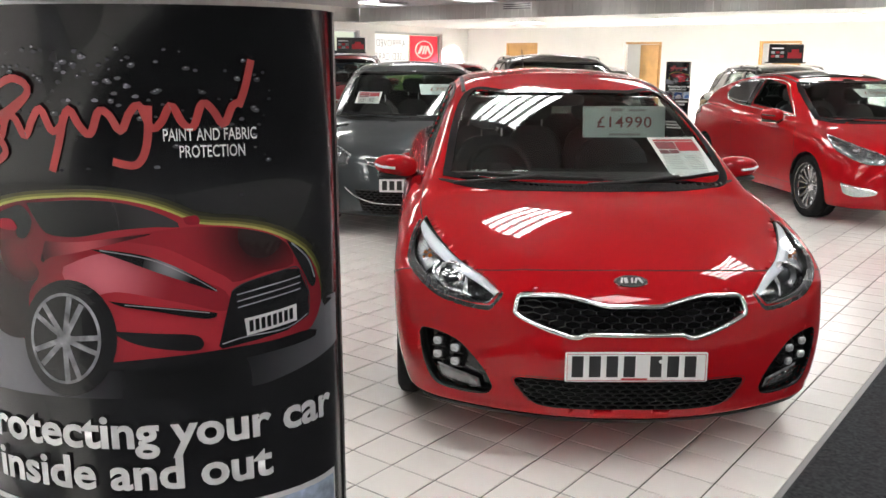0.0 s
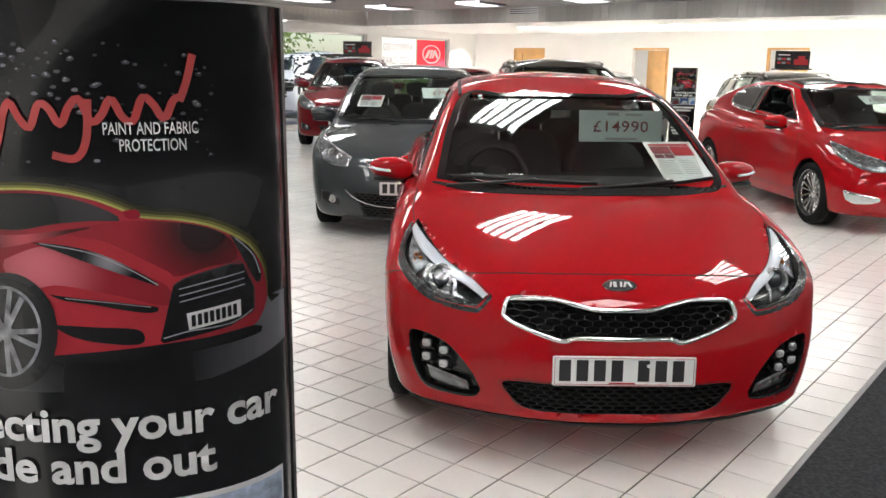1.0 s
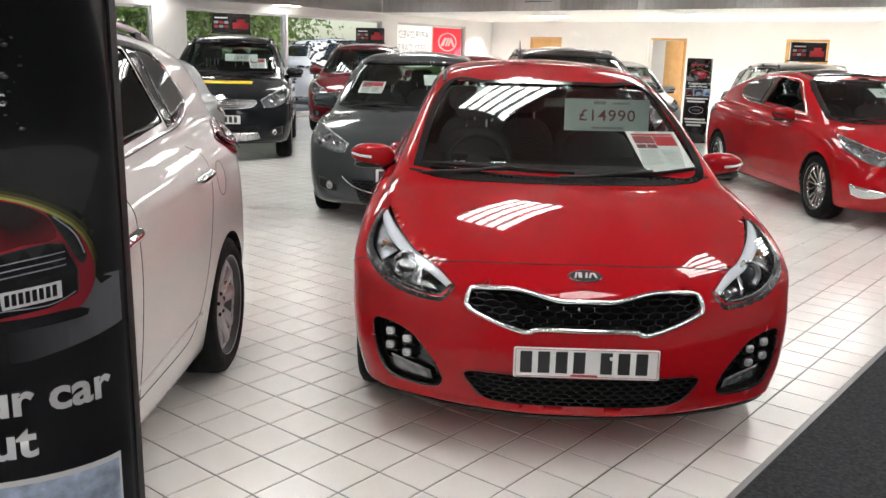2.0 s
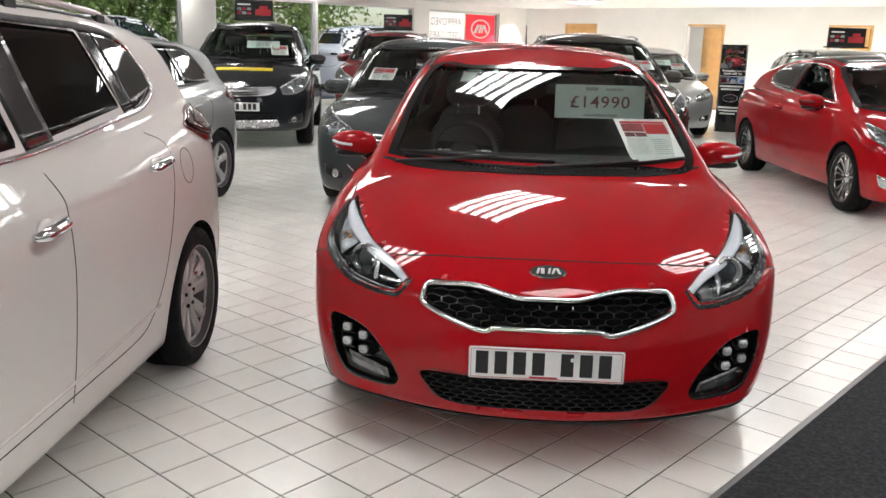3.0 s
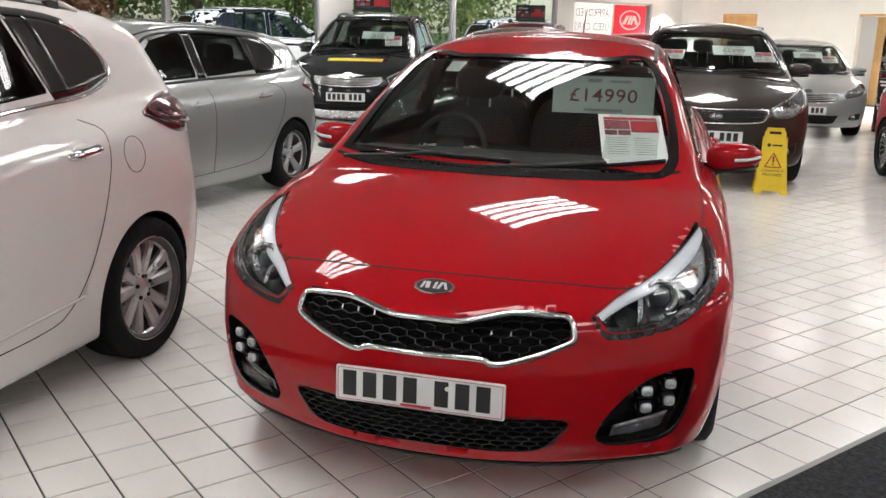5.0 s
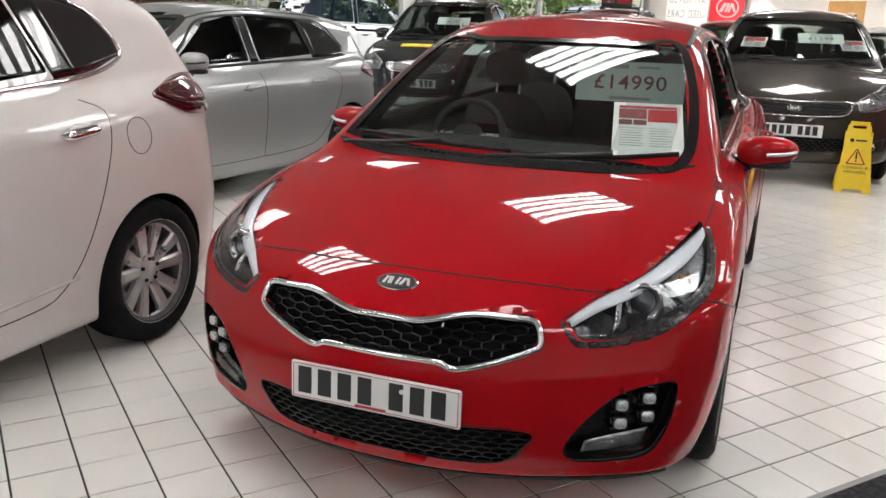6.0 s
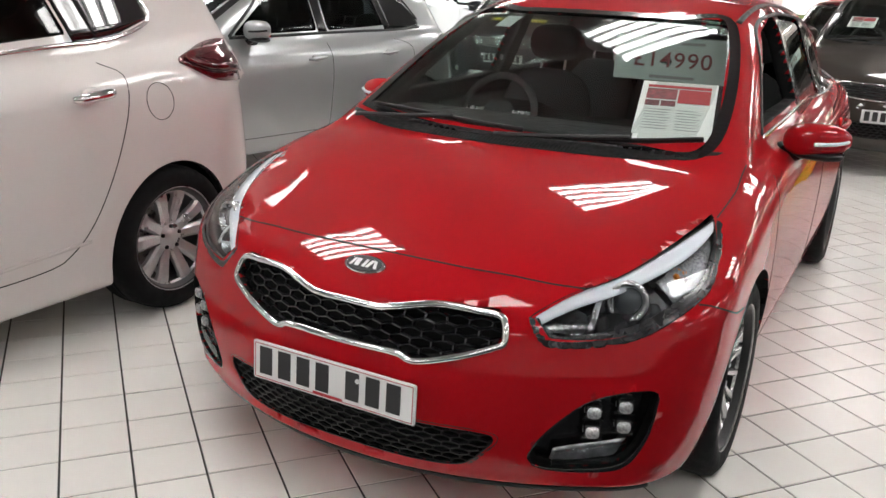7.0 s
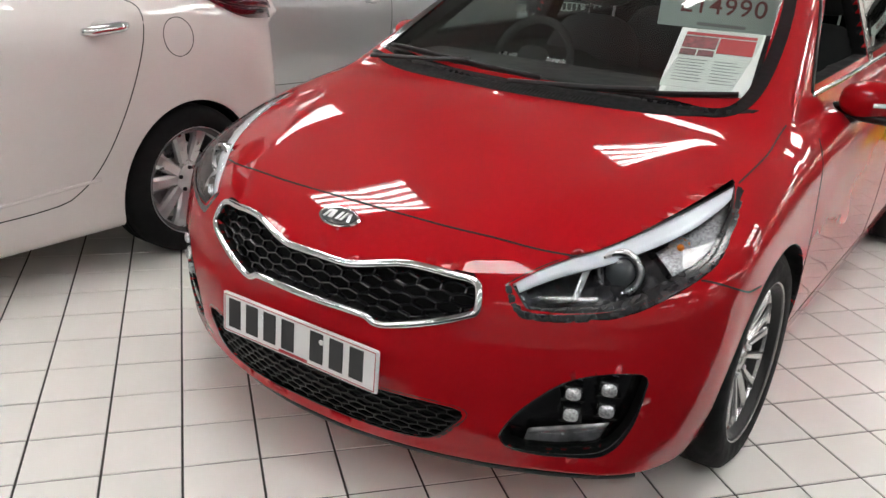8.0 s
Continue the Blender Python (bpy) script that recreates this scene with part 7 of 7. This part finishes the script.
    for z, a, b in ((0.855, -0.20, 0.20), (0.805, -0.17, 0.14), (0.505, -0.20, 0.17), (0.455, -0.18, 0.20), (0.405, -0.15, 0.10)):
        sheet([(a, z), (b, z), (b, z + 0.028), (a, z + 0.028)], BWHITE, 2, t, "text_bar", True)
    stroke([(0.12 * math.cos(a), 0.675 + 0.06 * math.sin(a)) for a in np.linspace(0, 2 * math.pi, 25)], 0.008, BSTEEL, 3, t, "oval_mark", 80)
    sheet([(-0.07, 0.655), (0.07, 0.655), (0.07, 0.695), (-0.07, 0.695)], BMID, 3, t, "oval_print", True)
    return t


tower = display_tower(pose(-0.290, 1.076, 0, 0, -0.5, 0), "black curved display tower printed with a red car")
copy_thing(tower, pose(4.03, 16.75, 0, 0, 0, -12))


# ---- cleaning sign ----
def cleaning_sign(m):
    t = thing("cleaning_sign", m, "yellow plastic A-frame cleaning sign on the tiles", "sign")
    for sd in (-1, 1):
        bm = bmesh.new()
        pts = [(-0.155, 0.0), (-0.09, 0.0), (-0.075, 0.03), (0.075, 0.03), (0.09, 0.0), (0.155, 0.0), (0.125, 0.30), (0.095, 0.60), (0.08, 0.62), (0.055, 0.62), (0.055, 0.575), (-0.055, 0.575), (-0.055, 0.62), (-0.08, 0.62), (-0.095, 0.60), (-0.125, 0.30)]
        f = bm.faces.new([bm.verts.new((x, -0.004, z)) for x, z in pts])
        g = bmesh.ops.extrude_face_region(bm, geom=[f])
        bmesh.ops.translate(bm, verts=[v for v in g["geom"] if isinstance(v, bmesh.types.BMVert)], vec=(0, 0.008, 0))
        b = part("panel", bm, YELLOW, t, "yellow moulded panel")
        b.matrix_local = pose(0, 0.13 * sd, 0, 12 * sd, 0, 0)
        if sd < 0:
            part("top_bar", boxed(-0.08, 0.08, -0.006, 0.012, 0.605, 0.64, 0.006), YELLOW, b)
            part("rib", boxed(-0.115, -0.105, -0.008, -0.004, 0.08, 0.55), YELLOW, b)
            part("rib", boxed(0.105, 0.115, -0.008, -0.004, 0.08, 0.55), YELLOW, b)
            for (x0, z0), (x1, z1) in (((-0.075, 0.26), (0.075, 0.26)), ((0.075, 0.26), (0.0, 0.395)), ((0.0, 0.395), (-0.075, 0.26))):
                part("warning_triangle", tube([(x0, -0.006, z0), (x1, -0.006, z1)], 0.006, REDINK, 6, 6), None, b)
            part("mark", boxed(-0.007, 0.007, -0.0065, -0.004, 0.305, 0.365), INK, b)
            part("mark", boxed(-0.007, 0.007, -0.0065, -0.004, 0.28, 0.294), INK, b)
            lettering("CLEANING IN", 0.036, INK, pose(0, -0.005, 0.225, 90, 0, 0), b)
            lettering("PROGRESS", 0.036, INK, pose(0, -0.005, 0.185, 90, 0, 0), b)
            part("maker_mark", turned([(0.018, -0.006), (0.018, -0.004)], 16, "y", True), INK, b).matrix_local = pose(-0.05, 0, 0.47)
            part("maker_bar", boxed(-0.02, 0.07, -0.006, -0.004, 0.462, 0.478), INK, b)
    part("hinge", tube([(-0.06, 0, 0.60), (0.06, 0, 0.60)], 0.012, YELLOW, 4, 8), None, t)
    return t


cleaning_sign(pose(1.96, 9.75, 0, 0, 0, 3))


# ---- window signs ----
def window_signs():
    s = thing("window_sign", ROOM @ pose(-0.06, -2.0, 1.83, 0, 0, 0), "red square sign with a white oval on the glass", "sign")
    # The board is no lamp: its red carries a weak added glow.
    part("board", boxed(-0.01, 0.01, -0.60, 0.60, -0.37, 0.37), mat("sign_red_glow", (0.60, 0.01, 0.03), 0.35, coat=0.3, emit=(0.60, 0.02, 0.04), power=0.35), s)
    ring = turned([(0.40, 0.0105), (0.40, 0.016), (0.35, 0.016), (0.35, 0.0105)], 48, "x")
    for v in ring.verts:
        v.co.z *= 0.62
    part("oval_ring", ring, BWHITE, s)
    for y0, y1, ln in ((-0.22, -0.10, 0.08), (-0.05, 0.03, 0.05), (0.06, 0.13, 0.05), (0.16, 0.25, -0.06)):
        bm = boxed(0.0105, 0.016, y0, y1, -0.11, 0.11)
        for v in bm.verts:
            v.co.y += ln * v.co.z / 0.11
        part("white_shape", bm, BWHITE, s)
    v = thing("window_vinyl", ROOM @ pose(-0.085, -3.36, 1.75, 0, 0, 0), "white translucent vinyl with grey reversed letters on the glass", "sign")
    # Opaque film; emission added to its white stands in for daylight shining through.
    part("film", boxed(-0.004, 0.0, -0.70, 0.72, -0.60, 0.46), mat("white_film_glow", (0.85, 0.85, 0.85), 0.6, emit=(1.0, 1.0, 1.0), power=0.45), v)
    for word, z in (("APPROVED", 0.22), ("USED CARS", -0.12)):
        m = pose(0.003, 0.0, z, 90, 0, 90) @ Matrix.Diagonal((-1, 1, 1, 1))
        lettering(word, 0.27, GREYINK, m, v, wide=0.85)


window_signs()


# ---- outdoors ----
GRASS = mat("grass", (0.06, 0.11, 0.025), 0.9, vary=0.35, scale=1.5, bump=0.4, bscale=40)
ASPHALT = mat("asphalt", (0.11, 0.11, 0.112), 0.9, vary=0.2, scale=1.5, bump=0.2, bscale=120)
LEAF = mat("leaves", (0.23, 0.32, 0.10), 0.6, vary=0.3, scale=1.2, island=0.4)
RUST = mat("copper_leaves", (0.24, 0.11, 0.06), 0.6, vary=0.3, scale=1.2, island=0.4)
for m in (LEAF, RUST):
    # thin leaves let part of the sunlight through
    nt = m.node_tree
    b = nt.nodes["Principled BSDF"]
    tl = nt.nodes.new("ShaderNodeBsdfTranslucent")
    mx = nt.nodes.new("ShaderNodeMixShader")
    mx.inputs["Fac"].default_value = 0.6
    nt.links.new(b.inputs["Base Color"].links[0].from_socket, tl.inputs["Color"])
    nt.links.new(b.outputs["BSDF"], mx.inputs[1])
    nt.links.new(tl.outputs["BSDF"], mx.inputs[2])
    nt.links.new(mx.outputs["Shader"], nt.nodes["Material Output"].inputs["Surface"])
BARK = mat("bark", (0.12, 0.09, 0.065), 0.9, vary=0.3, scale=8, bump=0.5, bscale=30)


def tree(m, height, spread, seed, leaf=LEAF, leaves=6500):
    rng = np.random.default_rng(seed)
    t = thing("tree", m, "leafy green deciduous tree with full crown" if leaf is LEAF else "tree with copper brown leaves", "tree", "trees outside")
    trunk = tube([(0, 0, -0.2), (0.05, 0.03, height * 0.3), (-0.05, 0.1, height * 0.6), (0.0, 0.05, height * 0.9)], np.linspace(0.2, 0.05, 24), BARK)
    part("trunk", trunk, None, t)
    cs = []
    for k in range(9):
        a = rng.uniform(0, 2 * math.pi)
        r = spread * rng.uniform(0.3, 0.75)
        e = (r * math.cos(a), r * math.sin(a), height * rng.uniform(0.35, 0.95))
        part("limb", tube([(0, 0, height * rng.uniform(0.2, 0.5)), (e[0] * 0.5, e[1] * 0.5, e[2] * 0.85), e], np.linspace(0.07, 0.02, 12), BARK, 12, 6), None, t)
        cs.append(e)
    for k in range(26):
        a, r = rng.uniform(0, 2 * math.pi), spread * math.sqrt(rng.uniform(0, 1))
        cs.append((r * math.cos(a), r * math.sin(a), height * rng.uniform(0.16, 1.0)))
    cs = np.array(cs)
    c = cs[rng.integers(0, len(cs), leaves)] + rng.normal(0, 1, (leaves, 3)) * spread * 0.2
    d1 = rng.normal(0, 1, (leaves, 3))
    d1 /= np.linalg.norm(d1, axis=1)[:, None]
    d2 = np.cross(d1, rng.normal(0, 1, (leaves, 3)))
    d2 /= np.linalg.norm(d2, axis=1)[:, None]
    s = rng.uniform(0.09, 0.20, leaves)[:, None]
    V = np.stack([c - d1 * s, c - d2 * s * 0.5, c + d1 * s, c + d2 * s * 0.5], 1).reshape(-1, 3)
    F = np.arange(leaves * 4).reshape(-1, 4)
    ob = part("crown", mesh_of("crown", V, F, leaf, False), None, t)
    return t


ground = boxed(-400, 400, -400, 400, -0.5, -0.12)
room_part("ground", ground, GRASS, label="grass and verge outside", category="ground")
room_part("road", boxed(-11.0, -0.2, -60, 40, -0.3, -0.055), ASPHALT, label="grey asphalt forecourt outside the windows", category="road")
room_part("kerb", boxed(-11.15, -11.0, -60, 40, -0.3, 0.06, 0.01), mat("concrete_kerb", (0.35, 0.34, 0.32), 0.85, vary=0.15, scale=5), label="concrete kerb", category="kerb")
ta = tree(ROOM @ pose(-15, -8, -0.12), 7.5, 3.4, 1)
tb = tree(ROOM @ pose(-17, -3, -0.12), 8.5, 3.8, 2)
tc = tree(ROOM @ pose(-14.5, -14, -0.12), 5.0, 2.6, 3, RUST, 7000)
for k, (x, y, r, base) in enumerate(((-18, -12, 40, tb), (-16, -18, 100, ta), (-18, -23, 10, tb), (-16, 2, 200, ta), (-19, 7, 70, tb), (-21, -6, 150, ta), (-22, -16, 250, tb), (-17, -29, 20, ta), (-19, -36, 120, tb), (-23, 2, 300, tb), (-22, -28, 33, ta))):
    copy_thing(base, ROOM @ pose(x, y, -0.12, 0, 0, r))
hedge_rng = np.random.default_rng(8)
N = 12000
hc = np.stack([hedge_rng.normal(-13.2, 0.45, N), hedge_rng.uniform(-45, 18, N), hedge_rng.uniform(-0.1, 0.85, N)], 1)
e1 = hedge_rng.normal(0, 1, (N, 3))
e1 /= np.linalg.norm(e1, axis=1)[:, None]
e2 = np.cross(e1, hedge_rng.normal(0, 1, (N, 3)))
e2 /= np.linalg.norm(e2, axis=1)[:, None]
HV = np.stack([hc - e1 * 0.16, hc - e2 * 0.1, hc + e1 * 0.16, hc + e2 * 0.1], 1).reshape(-1, 3)
hedge = new("hedge", mesh_of("hedge", HV, np.arange(N * 4).reshape(-1, 4), LEAF, False))
hedge.matrix_world = ROOM
tagged(hedge, "clipped green hedge along the forecourt", "hedge", "", "stuff")


build_floor()
